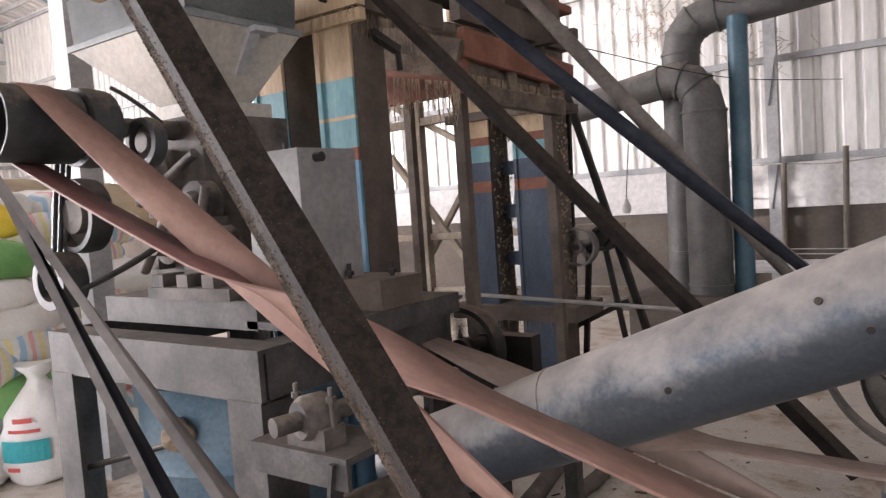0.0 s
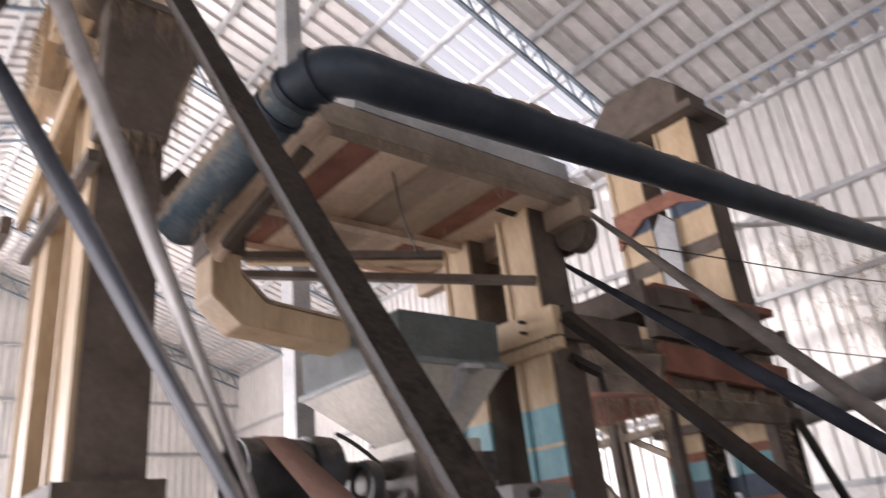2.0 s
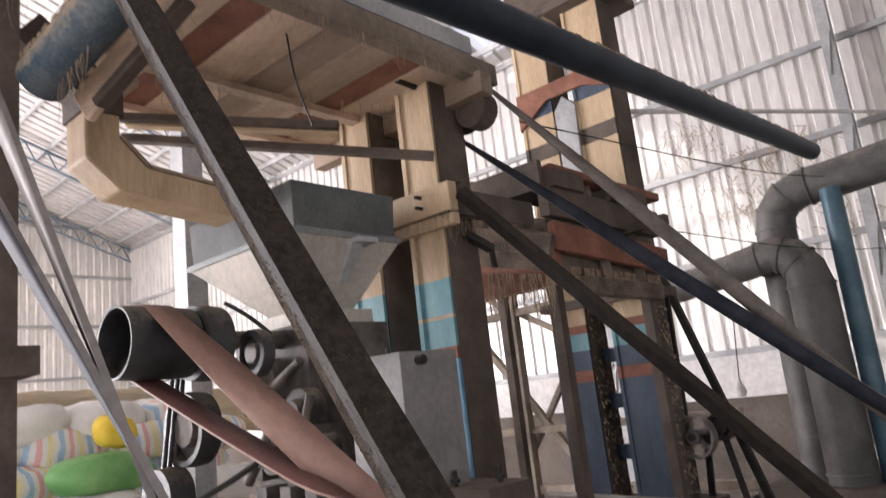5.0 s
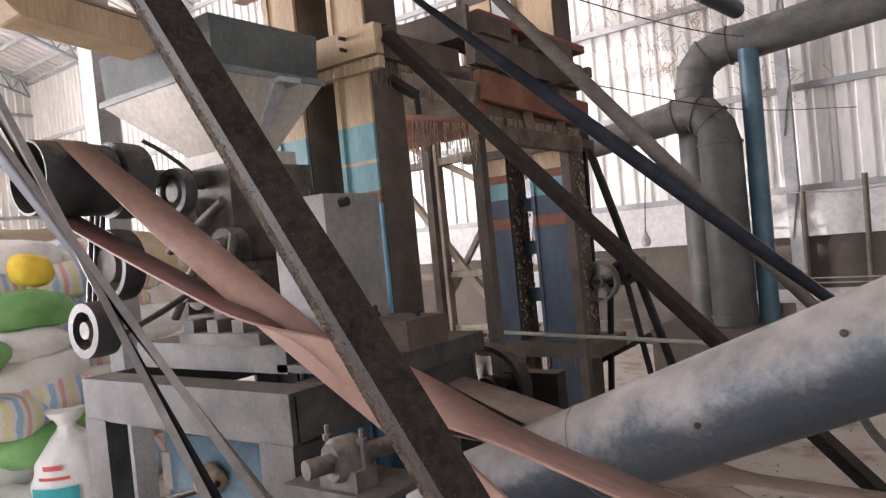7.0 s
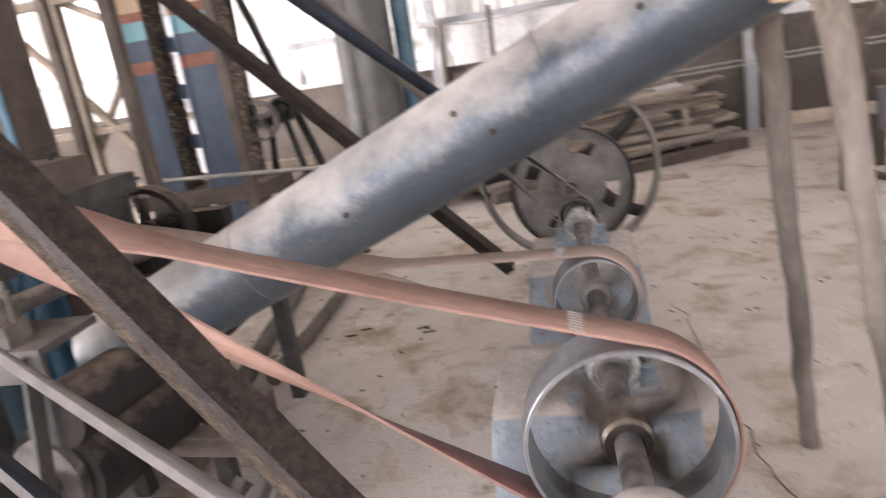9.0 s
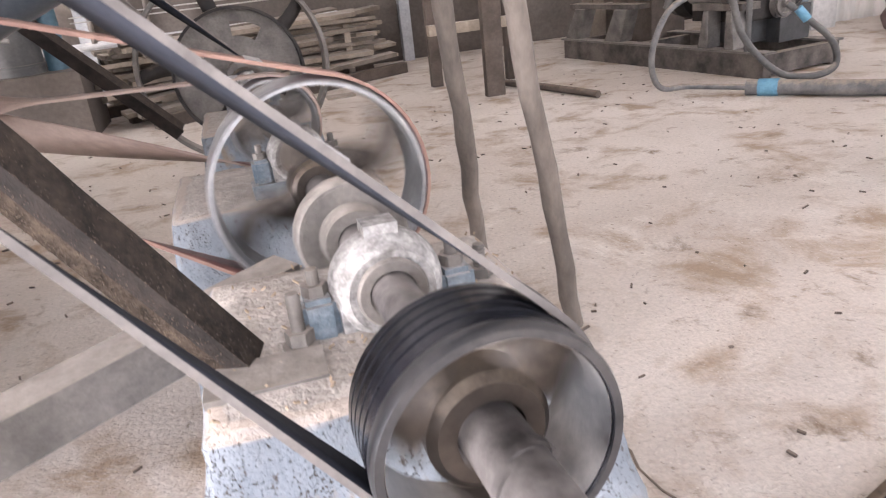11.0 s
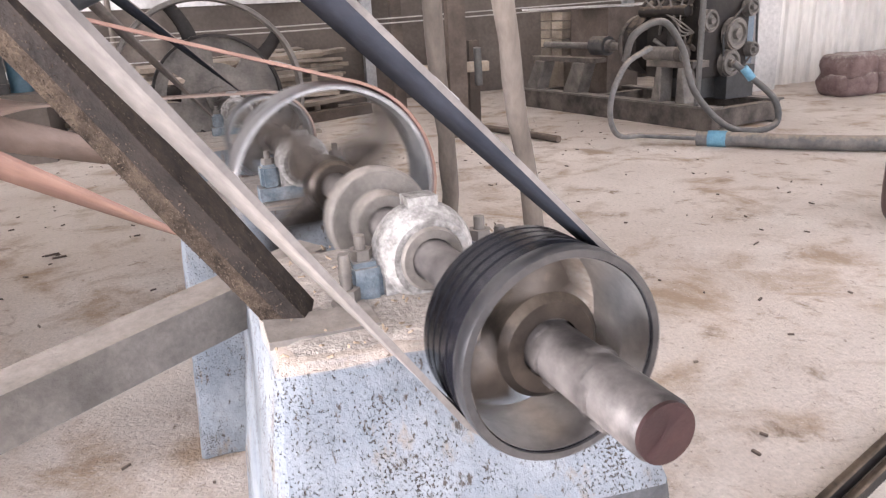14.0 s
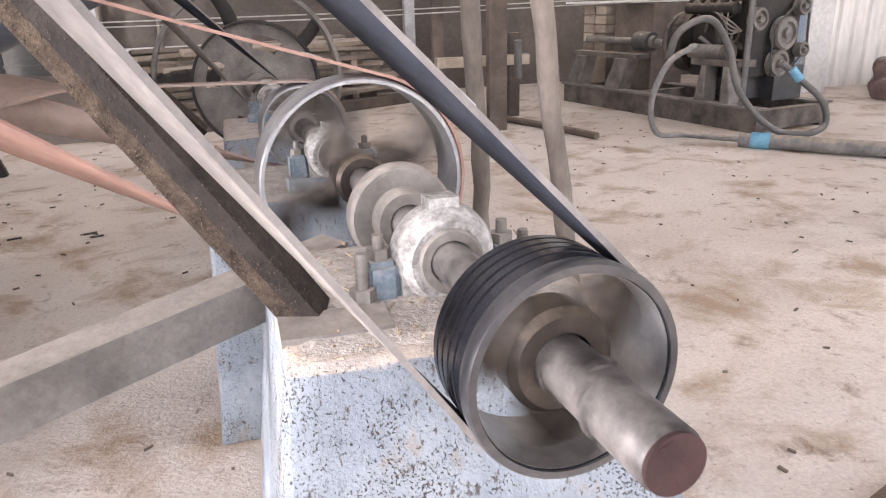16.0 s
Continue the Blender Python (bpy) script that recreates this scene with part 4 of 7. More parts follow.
def loop_belt(name, c1, r1, c2, r2, axis, width, label, material, inner=None, th=0.006, shift=0.03, turns=(lambda t: t ** 0.9, lambda t: t ** 0.9), sag=0.0):
    """A crossed flat belt round two pulleys whose axes lie near `axis`, as one closed band with a half twist in each strand."""
    c1, c2, a = Vector(c1), Vector(c2), Vector(axis).normalized()
    d = c2 - c1
    D = d.length
    d.normalize()
    a = (a - d * a.dot(d)).normalized()
    n = a.cross(d)
    s = (r1 + r2) / D
    c = math.sqrt(1 - s * s)
    rows = []

    def add(p, side, out):
        rows.append((p, side.normalized(), out.normalized()))

    def arc(centre, r, t0, t1, side):
        for i in range(25):
            t = t0 + (t1 - t0) * i / 24
            o = d * math.cos(t) + n * math.sin(t)
            add(centre + o * r, side, o)

    def strand(p, q, out, sense, angle):
        """Points from p (first pulley) to q with the band turned by angle(t) about its way."""
        way = (q - p).normalized()
        made = []
        for i in range(1, 110):
            t = i / 110
            rot = Matrix.Rotation(math.pi * angle(t), 3, way)
            made.append((p.lerp(q, t) + a * sense * shift * math.sin(math.pi * t) - Vector((0, 0, 4 * sag * t * (1 - t))), rot @ a, rot @ out))
        return made

    a0 = math.atan2(c, s)
    arc(c1, r1, a0, 2 * math.pi - a0, a)
    o1 = d * s - n * c
    rows += strand(c1 + o1 * r1, c2 - o1 * r2, o1, 1, turns[0])
    arc(c2, r2, math.pi - a0, -(math.pi - a0), -a)
    o0 = d * s + n * c
    rows += strand(c1 + o0 * r1, c2 - o0 * r2, o0, -1, turns[1])[::-1]
    bm = bmesh.new()
    rings = [[bm.verts.new(p + q * (u * width / 2) + o * v) for u, v in ((-1, 0), (1, 0), (1, th), (-1, th))] for p, q, o in rows]
    k = len(rings)
    for i in range(k):
        A, B = rings[i], rings[(i + 1) % k]
        for j in range(4):
            f = bm.faces.new((A[j], A[(j + 1) % 4], B[(j + 1) % 4], B[j]))
            f.smooth = j in (0, 2)
            f.material_index = 1 if j == 0 and inner else 0
    for e in bm.edges:
        e.smooth = e.calc_face_angle(0) < 0.8
    bmesh.ops.recalc_face_normals(bm, faces=bm.faces[:])
    root = thing(name, label, "belt")
    part("band", bm, [material, inner] if inner else material, root)
    p, q, o = rows[30]
    bm = bmesh.new()
    for i in range(7):
        e = p + q * (width * (i / 6 - 0.5) * 0.85) + o * th
        rod(bm, e - o.cross(q) * 0.014, e + o.cross(q) * 0.014, 0.0022, seg=6)
    part("belt_lacing", bm, M["bright"], root, "row of small steel lacing staples")
    return root


HEAD = Vector((-2.56, 0.262, 3.88))
loop_belt("drive_belt", S(0.474), 0.1012, HEAD, 0.274, S(0) - S(1), 0.046, "long crossed grey canvas drive belt to the elevator head pulley", M["greybelt"], M["blackbelt"], shift=0.003)
RED = Vector((-2.325, 1.27, 1.880))
loop_belt("red_belt", S(1.30), 0.201, RED, 0.122, S(0) - S(1), 0.100, "crossed red canvas flat belt between shaft and huller pulley", M["redbelt"], M["redbelt_in"], turns=RED_TURNS, sag=0.03)
REDB = Vector((-1.62, 2.28, 0.93))
loop_belt("red_belt", S(2.10), 0.131, REDB, 0.10, S(0) - S(1), 0.105, "crossed faded red canvas flat belt passing under the big tube", M["fadedbelt"], M["redbelt_in"], turns=RED_TURNS)
HEADB = Vector((-2.13, 2.84, 3.04))
loop_belt("elevator_belt", S(3.16), 0.08, HEADB, 0.15, S(0) - S(1), 0.065, "crossed grey canvas belt up to the wooden elevator", M["dustbelt"], M["blackbelt"])


def strap(name, p0, p1, width, label, material, turn=(0, 1, 0), th=0.006, sag=0.02, twist=0.0):
    """A straight belt strand."""
    bm = bmesh.new()
    p0, p1 = Vector(p0), Vector(p1)
    d = (p1 - p0).normalized()
    t0 = Vector(turn)
    t0 = (t0 - d * t0.dot(d)).normalized()
    rings = []
    for i in range(17):
        t = i / 16
        q = Matrix.Rotation(radians(twist) * t, 3, d) @ t0
        nn = d.cross(q)
        p = p0.lerp(p1, t) - Vector((0, 0, 4 * sag * t * (1 - t)))
        rings.append([bm.verts.new(p + q * (u * width / 2) + nn * v * th) for u, v in ((-1, 0), (1, 0), (1, 1), (-1, 1))])
    for A, B in zip(rings, rings[1:]):
        for j in range(4):
            bm.faces.new((A[j], A[(j + 1) % 4], B[(j + 1) % 4], B[j])).smooth = True
    bm.faces.new(rings[0]); bm.faces.new(rings[-1][::-1])
    bmesh.ops.recalc_face_normals(bm, faces=bm.faces[:])
    return tagged(part(name, bm, material), label, "belt")


second_brace = thing("angle_brace", "dark dusty angle iron brace from the far pier to the elevator", "brace")
D0, D1 = Vector((-0.20, 2.66, 0.60)), Vector((-1.90, 2.46, 2.47))
for name, off in (("upper_flange", (0.0, 0.022, 0.004)), ("lower_flange", (-0.014, 0.0, -0.018))):
    bm = bmesh.new(); bar(bm, D0 + Vector(off), D1 + Vector(off), 0.045 if off[1] else 0.006, 0.006 if off[1] else 0.045, up=(0.5, -0.3, 0.7)); part(name, roughen(bevel(bm, 0.001), 0.0015, 0.2), M["brace"], second_brace)

# ---------------------------------------------------------------- wheels off the shaft
def free_pulley(name, at, R, width, rim, label, mat_rim, mat_in, spokes=4, hub=0.045, shaft=0.0, sd=1, curve=0.2, solid=False, web=0.0, axis=None):
    """A spinning pulley on its own stub shaft, axis along y."""
    root = thing(name, label, "pulley", at=at)
    rest = Matrix.Translation(at) @ frame_of((0, 0, 0), axis or SDIR)[0]
    root.matrix_world = rest
    h = width / 2
    bm = bmesh.new()
    lathe(bm, [(R - rim, -h), (R, -h), (R + 0.004, 0), (R, h), (R - rim, h)], None, 56, closed=True)
    part("rim", smooth(bm, 30), mat_rim, root)
    bm = bmesh.new()
    lathe(bm, [(0, web - h * 0.9 * (not web)), (hub, web - h * 0.9 * (not web)), (hub, h * 0.9), (0, h * 0.9)], None, 28)
    part("hub", smooth(bm), mat_in, root)
    if solid:
        bm = bmesh.new()
        lathe(bm, [(hub, web), (R - rim * 0.8, web), (R - rim * 0.8, web + 0.012), (hub, web + 0.012)], None, 48)
        part("web", smooth(bm, 30), mat_in, root)
    for k in range(0 if solid else spokes):
        bm = bmesh.new()
        pts = []
        for i in range(7):
            t = i / 6
            r = hub * 0.9 + (R - rim * 0.8 - hub * 0.9) * t
            a = curve * math.sin(t * math.pi) + 2 * math.pi * k / spokes
            pts.append((0, r * math.cos(a), r * math.sin(a)))
        vs = pipe(bm, pts, [R * 0.13] * 7, 10)
        bmesh.ops.scale(bm, vec=(0.5, 1, 1), verts=vs)
        part("spoke", smooth(bm), mat_in, root)
    if shaft:
        bm = bmesh.new()
        near = -shaft * (sd < 0) - h * 1.4 if not web else web
        lathe(bm, [(0, near), (0.022, near), (0.022, shaft * (sd > 0) + h), (0, shaft * (sd > 0) + h)], None, 20)
        part("stub_shaft", smooth(bm), M["iron"], root)
    return root, rest


SPIN = []
SPIN.append((*free_pulley("head_pulley", HEAD, 0.27, 0.15, 0.014, "large dark head pulley with a tan dusty inside", M["iron"], M["cream"], solid=True, shaft=0.42, axis=(-0.15, 0.99, 0.02)), 2.4))
SPIN.append((*free_pulley("drum_pulley", RED + Vector((0, 0.0, 0)), 0.120, 0.25, 0.008, "black drum pulley of the huller carrying the red belt", M["rubber"], M["machine"], solid=True, shaft=0.42, hub=0.02, web=0.08), 6.1))
SPIN.append((*free_pulley("v_pulley", RED + Vector((-0.005, 0.19, -0.004)), 0.130, 0.10, 0.02, "dark V-belt pulley behind the red belt drum", M["rubber"], M["iron"], solid=True), 6.1))
SPIN.append((*free_pulley("small_pulley", (-2.25, 1.62, 1.825), 0.085, 0.05, 0.022, "small dusty grey huller pulley", M["rubber"], M["cast"], solid=True, hub=0.035), 7.0))
SPIN.append((*free_pulley("low_pulley", (-2.42, 1.36, 1.37), 0.095, 0.09, 0.03, "small dusty pulley low on the huller", M["rubber"], M["cast"], solid=True, hub=0.03), 7.0))
SPIN.append((*free_pulley("mid_pulley", (-2.39, 1.44, 1.585), 0.125, 0.08, 0.02, "dusty belt pulley half hidden by the red belt", M["rubber"], M["cast"], solid=True, hub=0.06), 5.0))
SPIN.append((*free_pulley("counter_pulley", REDB, 0.098, 0.13, 0.01, "black counter shaft pulley on the polisher", M["iron"], M["iron"], solid=True, shaft=0.6), 6.0))
SPIN.append((*free_pulley("counter_pulley", (-1.57, 2.50, 0.945), 0.175, 0.08, 0.02, "dark spoked wheel beside the polisher", M["iron"], M["iron"], spokes=5), 6.0))
SPIN.append((*free_pulley("far_pulley", (-2.09, 4.80, 1.15), 0.14, 0.09, 0.016, "dusty spoked pulley beside the blue elevator", M["cast"], M["cast"], spokes=5, shaft=0.35), 4.0))
SPIN.append((*free_pulley("far_pulley", (-1.94, 4.92, 1.20), 0.09, 0.12, 0.02, "small dark pulley beside the blue elevator", M["iron"], M["iron"], solid=True), 4.0))
SPIN.append((*free_pulley("elevator_pulley", HEADB, 0.148, 0.10, 0.02, "dark pulley on the wooden elevator", M["iron"], M["iron"], solid=True, shaft=0.4, sd=-1), 3.0))

# V belts down the huller
for dx in (-0.02, 0.0, 0.02):
    strap("v_belt", (-2.44, 1.42 + dx, 1.80), (-2.47, 1.38 + dx, 1.40), 0.014, "black V belt on the huller", M["rubber"], th=0.012, sag=0)
strap("v_belt", (-2.33, 1.55, 2.02), (-2.30, 1.72, 1.90), 0.012, "thin black V belt over the small pulley", M["rubber"], th=0.01, sag=-0.01)
strap("belt_strand", (-2.45, 1.36, 1.30), (-1.9, 1.55, 1.55), 0.04, "dark rubber belt strand under the huller", M["rubber"])


# ---------------------------------------------------------------- bucket elevators
def bands(bm, x0, x1, y0, y1, levels):
    """A square leg in stacked lengths; levels: (z0, z1, slot)."""
    for z0, z1, k in levels:
        vs = [bm.verts.new((x, y, z)) for x in (x0, x1) for y in (y0, y1) for z in (z0, z1)]
        for q in ((0, 1, 3, 2), (4, 6, 7, 5), (0, 4, 5, 1), (2, 3, 7, 6)):
            bm.faces.new([vs[i] for i in q]).material_index = k
        if z0 == levels[0][0]:
            bm.faces.new([vs[i] for i in (0, 2, 6, 4)]).material_index = k
        if z1 == levels[-1][1]:
            bm.faces.new([vs[i] for i in (1, 5, 7, 3)]).material_index = k
    bmesh.ops.remove_doubles(bm, verts=bm.verts[:], dist=0.0004)


def battens(root, x0, x1, y0, y1, z0, z1, mats, w=0.028):
    """Thin corner battens on a leg's front and side faces."""
    for x in (x0, x1):
        bm = bmesh.new()
        s = 1 if x == x1 else -1
        box(bm, (x - (w if s > 0 else 0) + 0.004 * s, y0 - 0.010, z0), (x + (0 if s > 0 else w) + 0.004 * s, y0 + 0.002, z1))
        part("batten", roughen(bm, 0.002, 0.3), mats, root)


def husk_fringe(root, spots, seed, length=0.1, r=0.0011, n=14):
    """Hanging strands of husk and web under ledges, as one part."""
    rng = random.Random(seed)
    bm = bmesh.new()
    for (x0, y0, z0), (x1, y1, z1) in spots:
        for k in range(n * 2):
            t = rng.random()
            p = Vector((x0 + (x1 - x0) * t, y0 + (y1 - y0) * t, z0 + (z1 - z0) * t))
            ln = length * rng.uniform(0.25, 1.2)
            pts = [p + Vector((rng.uniform(-0.006, 0.006) * i, rng.uniform(-0.006, 0.006) * i, -ln * i / 3)) for i in range(4)]
            pipe(bm, pts, [r * 1.5, r, r * 0.8, r * 0.3], 4, caps=False)
    ob = part("husk_fringe", bm, M["husk"], root, "strands of husk dust and cobweb")
    ob["kind"] = "stuff"
    return ob


MATS_B = [M["cream"], M["teal"], M["rust"], M["skyblue"], M["navy"], M["darkwood"]]
# elevator beside the camera's left: two cream legs and the wooden head
elevator = thing("bucket_elevator", "tall cream wooden bucket elevator with a dusty head box", "elevator", "bucket elevators")
for x0, x1 in ((-2.43, -2.2), (-2.96, -2.72)):
    bm = bmesh.new()
    box(bm, (x0, 0.645, 0.0), (x1, 0.86, 3.42))
    part("leg", roughen(bevel(bm, 0.006), 0.004, 0.5), M["cream"], elevator)
    battens(elevator, x0, x1, 0.645, 0.86, 0.1, 3.4, M["cream"])
# thin dark panel over the cream leg: the east face's shade, put into its colour
bm = bmesh.new(); box(bm, (-2.196, 0.655, 0.05), (-2.186, 0.855, 3.40)); part("side_panel", bevel(bm, 0.003), M["darkwood"], elevator, "dusty side panel, coloured dark for the shade on the east face")
bm = bmesh.new(); box(bm, (-3.0, 0.60, 1.78), (-2.15, 0.90, 1.86)); part("cross_band", bevel(bm, 0.006), M["darkwood"], elevator)
bm = bmesh.new(); box(bm, (-3.08, 0.50, 2.86), (-2.9, 0.54, 2.93)); box(bm, (-3.05, 0.60, 2.80), (-2.10, 0.64, 2.84)); part("arm", bevel(bm, 0.004), M["darkwood"], elevator)
bm = bmesh.new(); prism(bm, [(-2.98, 0.61, 3.46), (-2.20, 0.61, 3.46), (-2.20, 0.61, 3.80), (-2.98, 0.61, 3.80)], (0, 0.23, 0)); part("head_box", roughen(bevel(bm, 0.006), 0.004, 0.4), M["board"], elevator, "dusty brown wooden head box")
bm = bmesh.new(); prism(bm, [(-2.96, 0.58, 3.80), (-2.19, 0.58, 3.80), (-2.19, 0.58, 4.0), (-2.30, 0.58, 4.06), (-2.80, 0.58, 4.06), (-2.96, 0.58, 3.98)], (0, 0.245, 0)); part("head_cap", roughen(bevel(bm, 0.006), 0.003, 0.3), M["navy"], elevator, "dark blue painted head cap")
bm = bmesh.new(); box(bm, (-2.44, 0.515, 3.44), (-2.24, 0.61, 3.86)); part("bearing_plank", roughen(bevel(bm, 0.01), 0.012, 0.12), M["cream"], elevator, "cream bearing plank caked with husk")
bm = bmesh.new(); box(bm, (-2.46, 0.49, 3.85), (-2.20, 0.60, 3.92)); part("bearing_cap", roughen(bevel(bm, 0.008), 0.004, 0.1), M["board"], elevator)
bm = bmesh.new(); box(bm, (-2.90, 0.52, 3.36), (-2.62, 0.61, 3.78)); part("bearing_plank", roughen(bevel(bm, 0.01), 0.012, 0.12), M["cream"], elevator)
bm = bmesh.new(); box(bm, (-2.24, 0.83, 3.765), (-2.12, 0.935, 3.905)); part("bearing_block", bevel(bm, 0.012, 2), M["board"], elevator)
bm = bmesh.new(); rod(bm, (-2.18, 0.93, 3.78), (-2.18, 1.0, 3.77), 0.014, seg=10); part("bolt", bm, M["iron"], elevator)
bm = bmesh.new(); prism(bm, [(-2.20, 0.62, 3.44), (-2.20, 0.94, 3.44), (-2.20, 0.945, 3.32), (-2.20, 0.86, 3.06), (-2.20, 0.84, 2.92), (-2.20, 0.62, 2.92)], (0.11, 0, 0)); part("outlet", roughen(bevel(bm, 0.008), 0.004, 0.1), M["darkwood"], elevator, "black dusty outlet box")
bm = bmesh.new(); box(bm, (-2.50, 0.55, 3.44), (-2.07, 0.945, 3.468)); part("shelf", bevel(bm, 0.004), M["darkwood"], elevator)
for a, b in (((-2.98, 0.58, 2.95), (-2.2, 0.60, 3.30)),):
    bm = bmesh.new(); bar(bm, a, b, 0.03, 0.10); part("strut", roughen(bm, 0.004, 0.2), M["cream"], elevator)
husk_fringe(elevator, [((-2.45, 0.55, 3.44), (-2.07, 0.55, 3.44)), ((-2.08, 0.62, 3.44), (-2.08, 0.93, 3.44)), ((-2.09, 0.62, 2.93), (-2.09, 0.85, 2.95)), ((-2.9, 0.56, 3.40), (-2.3, 0.56, 3.44)), ((-2.09, 0.85, 3.06), (-2.09, 0.93, 3.3))], 3, 0.16, n=22)

rng = random.Random(88)
spots = []
for k in range(1800):
    x = rng.choice((rng.uniform(-2.44, -2.24), rng.uniform(-2.90, -2.62)))
    spots.append((Vector((x, 0.516 - rng.uniform(0, 0.006), rng.uniform(3.44, 3.80) - 0.06 * (x < -2.5))), rng.uniform(0.001, 0.0035)))
grains("husk_cake", spots, M["husk"], elevator, "husk caked on the head planks", 89, 1.5)
elevator.location = (0, -0.028, 0)

# spout elbow and dusty wooden trunk from the head towards the deck
trunk = thing("spout_trunk", "dusty wooden board leaning behind the slanting dust pipe", "board")
bm = bmesh.new(); bar(bm, (-2.22, 1.02, 2.62), (-1.72, 1.18, 2.93), 0.035, 0.12); part("plank", roughen(bevel(bm, 0.006), 0.004, 0.15), M["board"], trunk)
bm = bmesh.new(); bar(bm, (-2.12, 1.03, 2.60), (-1.76, 1.145, 2.825), 0.05, 0.035); part("batten", roughen(bevel(bm, 0.004), 0.003, 0.15), M["darkwood"], trunk)

# the wooden elevator in front of the deck: cream, teal, red and blue bands
def banded_elevator(name, legs, y0, y1, levels, label):
    root = thing(name, label, "elevator", "bucket elevators")
    for x0, x1 in legs:
        bm = bmesh.new()
        bands(bm, x0, x1, y0, y1, levels)
        part("leg", bm, MATS_B, root)
        # dark wood on the +x face paints in the shade of the leg's east side
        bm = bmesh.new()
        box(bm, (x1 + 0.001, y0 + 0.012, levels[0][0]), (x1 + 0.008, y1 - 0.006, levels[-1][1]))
        part("side_board", bm, M["darkwood"], root, "dusty side board, coloured dark for the shaded east side")
        for x in (x0 - 0.004, x1 - 0.022):
            bm = bmesh.new()
            bands(bm, x, x + 0.026, y0 - 0.009, y0 - 0.001, levels)
            part("batten", roughen(bm, 0.002, 0.2), MATS_B, root)
    return root


elev_b = banded_elevator("bucket_elevator", ((-2.66, -2.46), (-2.235, -2.03)), 2.49, 2.715,
                         [(-0.05, 1.70, 3), (1.70, 1.755, 2), (1.755, 1.88, 1), (1.88, 1.895, 0), (1.895, 2.055, 1), (2.055, 3.02, 0)],
                         "wooden elevator legs painted cream, teal, red and blue")
for z, h, d in ((2.40, 0.13, 0.035), (2.30, 0.05, 0.02)):
    bm = bmesh.new(); box(bm, (-2.72, 2.47 - d, z - h / 2), (-1.93, 2.487, z + h / 2)); part("cross_board", roughen(bevel(bm, 0.006), 0.004, 0.3), M["cream"], elev_b)
bm = bmesh.new(); box(bm, (-2.0, 2.44, 2.33), (-1.95, 3.1, 2.45)); part("side_rail", bevel(bm, 0.006), M["darkwood"], elev_b)
for z in (2.38, 2.43):
    bm = bmesh.new(); rod(bm, (-2.10, 2.40, z), (-2.10, 2.46, z), 0.009, seg=8); part("bolt", bm, M["iron"], elev_b)
bm = bmesh.new(); bar(bm, (-2.01, 2.60, 2.26), (-1.97, 2.74, 2.19), 0.05, 0.03); bar(bm, (-1.97, 2.74, 2.19), (-1.97, 2.75, 2.10), 0.02, 0.02); part("hook", bm, M["iron"], elev_b)
husk_fringe(elev_b, [((-2.7, 2.44, 2.33), (-1.95, 2.44, 2.33)), ((-2.0, 2.47, 2.33), (-1.96, 3.0, 2.33))], 4, 0.12, n=26)

elev_b.location = (-0.01, 0, 0.05)

# the blue and striped twin elevator behind it
elev_c = banded_elevator("bucket_elevator", ((-2.97, -2.69), (-2.49, -2.2)), 4.60, 4.86,
                         [(-0.08, 1.50, 4), (1.50, 1.58, 2), (1.58, 1.72, 4), (1.72, 1.84, 1), (1.84, 1.90, 2), (1.90, 2.35, 0), (2.35, 3.05, 0), (3.05, 3.18, 0), (3.18, 3.30, 5), (3.30, 3.52, 0), (3.52, 3.64, 4), (3.64, 4.3, 0)],
                         "dark blue and cream striped wooden elevator thick with husk")
bm = bmesh.new(); box(bm, (-3.02, 4.54, 2.02), (-2.12, 4.92, 2.08)); part("collar", roughen(bevel(bm, 0.006), 0.006, 0.2), M["darkwood"], elev_c)
bm = bmesh.new(); box(bm, (-3.05, 4.52, 0.58), (-2.05, 5.0, 0.68)); part("boot_collar", roughen(bevel(bm, 0.006), 0.006, 0.2), M["darkwood"], elev_c)
bm = bmesh.new(); prism(bm, [(-2.98, 4.52, 4.30), (-2.20, 4.52, 4.30), (-2.18, 4.52, 4.50), (-2.36, 4.52, 4.68), (-2.78, 4.52, 4.70), (-3.0, 4.52, 4.50)], (0, 0.42, 0)); part("head_box", bevel(bm, 0.008), M["darkwood"], elev_c, "grey hexagonal head box")
bm = bmesh.new(); box(bm, (-3.02, 4.47, 4.24), (-2.08, 5.0, 4.30)); part("head_shelf", bevel(bm, 0.006), M["darkwood"], elev_c)
bm = bmesh.new(); prism(bm, [(-2.98, 4.57, 3.74), (-2.12, 4.57, 3.74), (-2.12, 4.57, 3.52), (-2.40, 4.57, 3.62), (-2.72, 4.57, 3.62), (-2.98, 4.57, 3.45)], (0, 0.025, 0)); part("red_apron", bm, M["rust"], elev_c, "rust red cross board")
bm = bmesh.new(); prism(bm, [(-2.66, 4.57, 2.9), (-2.50, 4.57, 2.9), (-2.48, 4.57, 3.5), (-2.58, 4.57, 3.6), (-2.66, 4.57, 3.5)], (0, 0.15, 0)); part("inspection_door", bevel(bm, 0.004), M["steelpaint"], elev_c)
for z in (1.62, 1.30, 0.95):
    bm = bmesh.new(); box(bm, (-2.72, 4.75, z), (-2.42, 4.80, z + 0.10)); part("tie_board", bm, M["navy"], elev_c)
husk_fringe(elev_c, [((-3.0, 4.53, 2.02), (-2.15, 4.53, 2.02)), ((-3.0, 4.5, 0.58), (-2.1, 4.5, 0.58))], 6, 0.10, n=24)
bm = bmesh.new()
rng = random.Random(8)
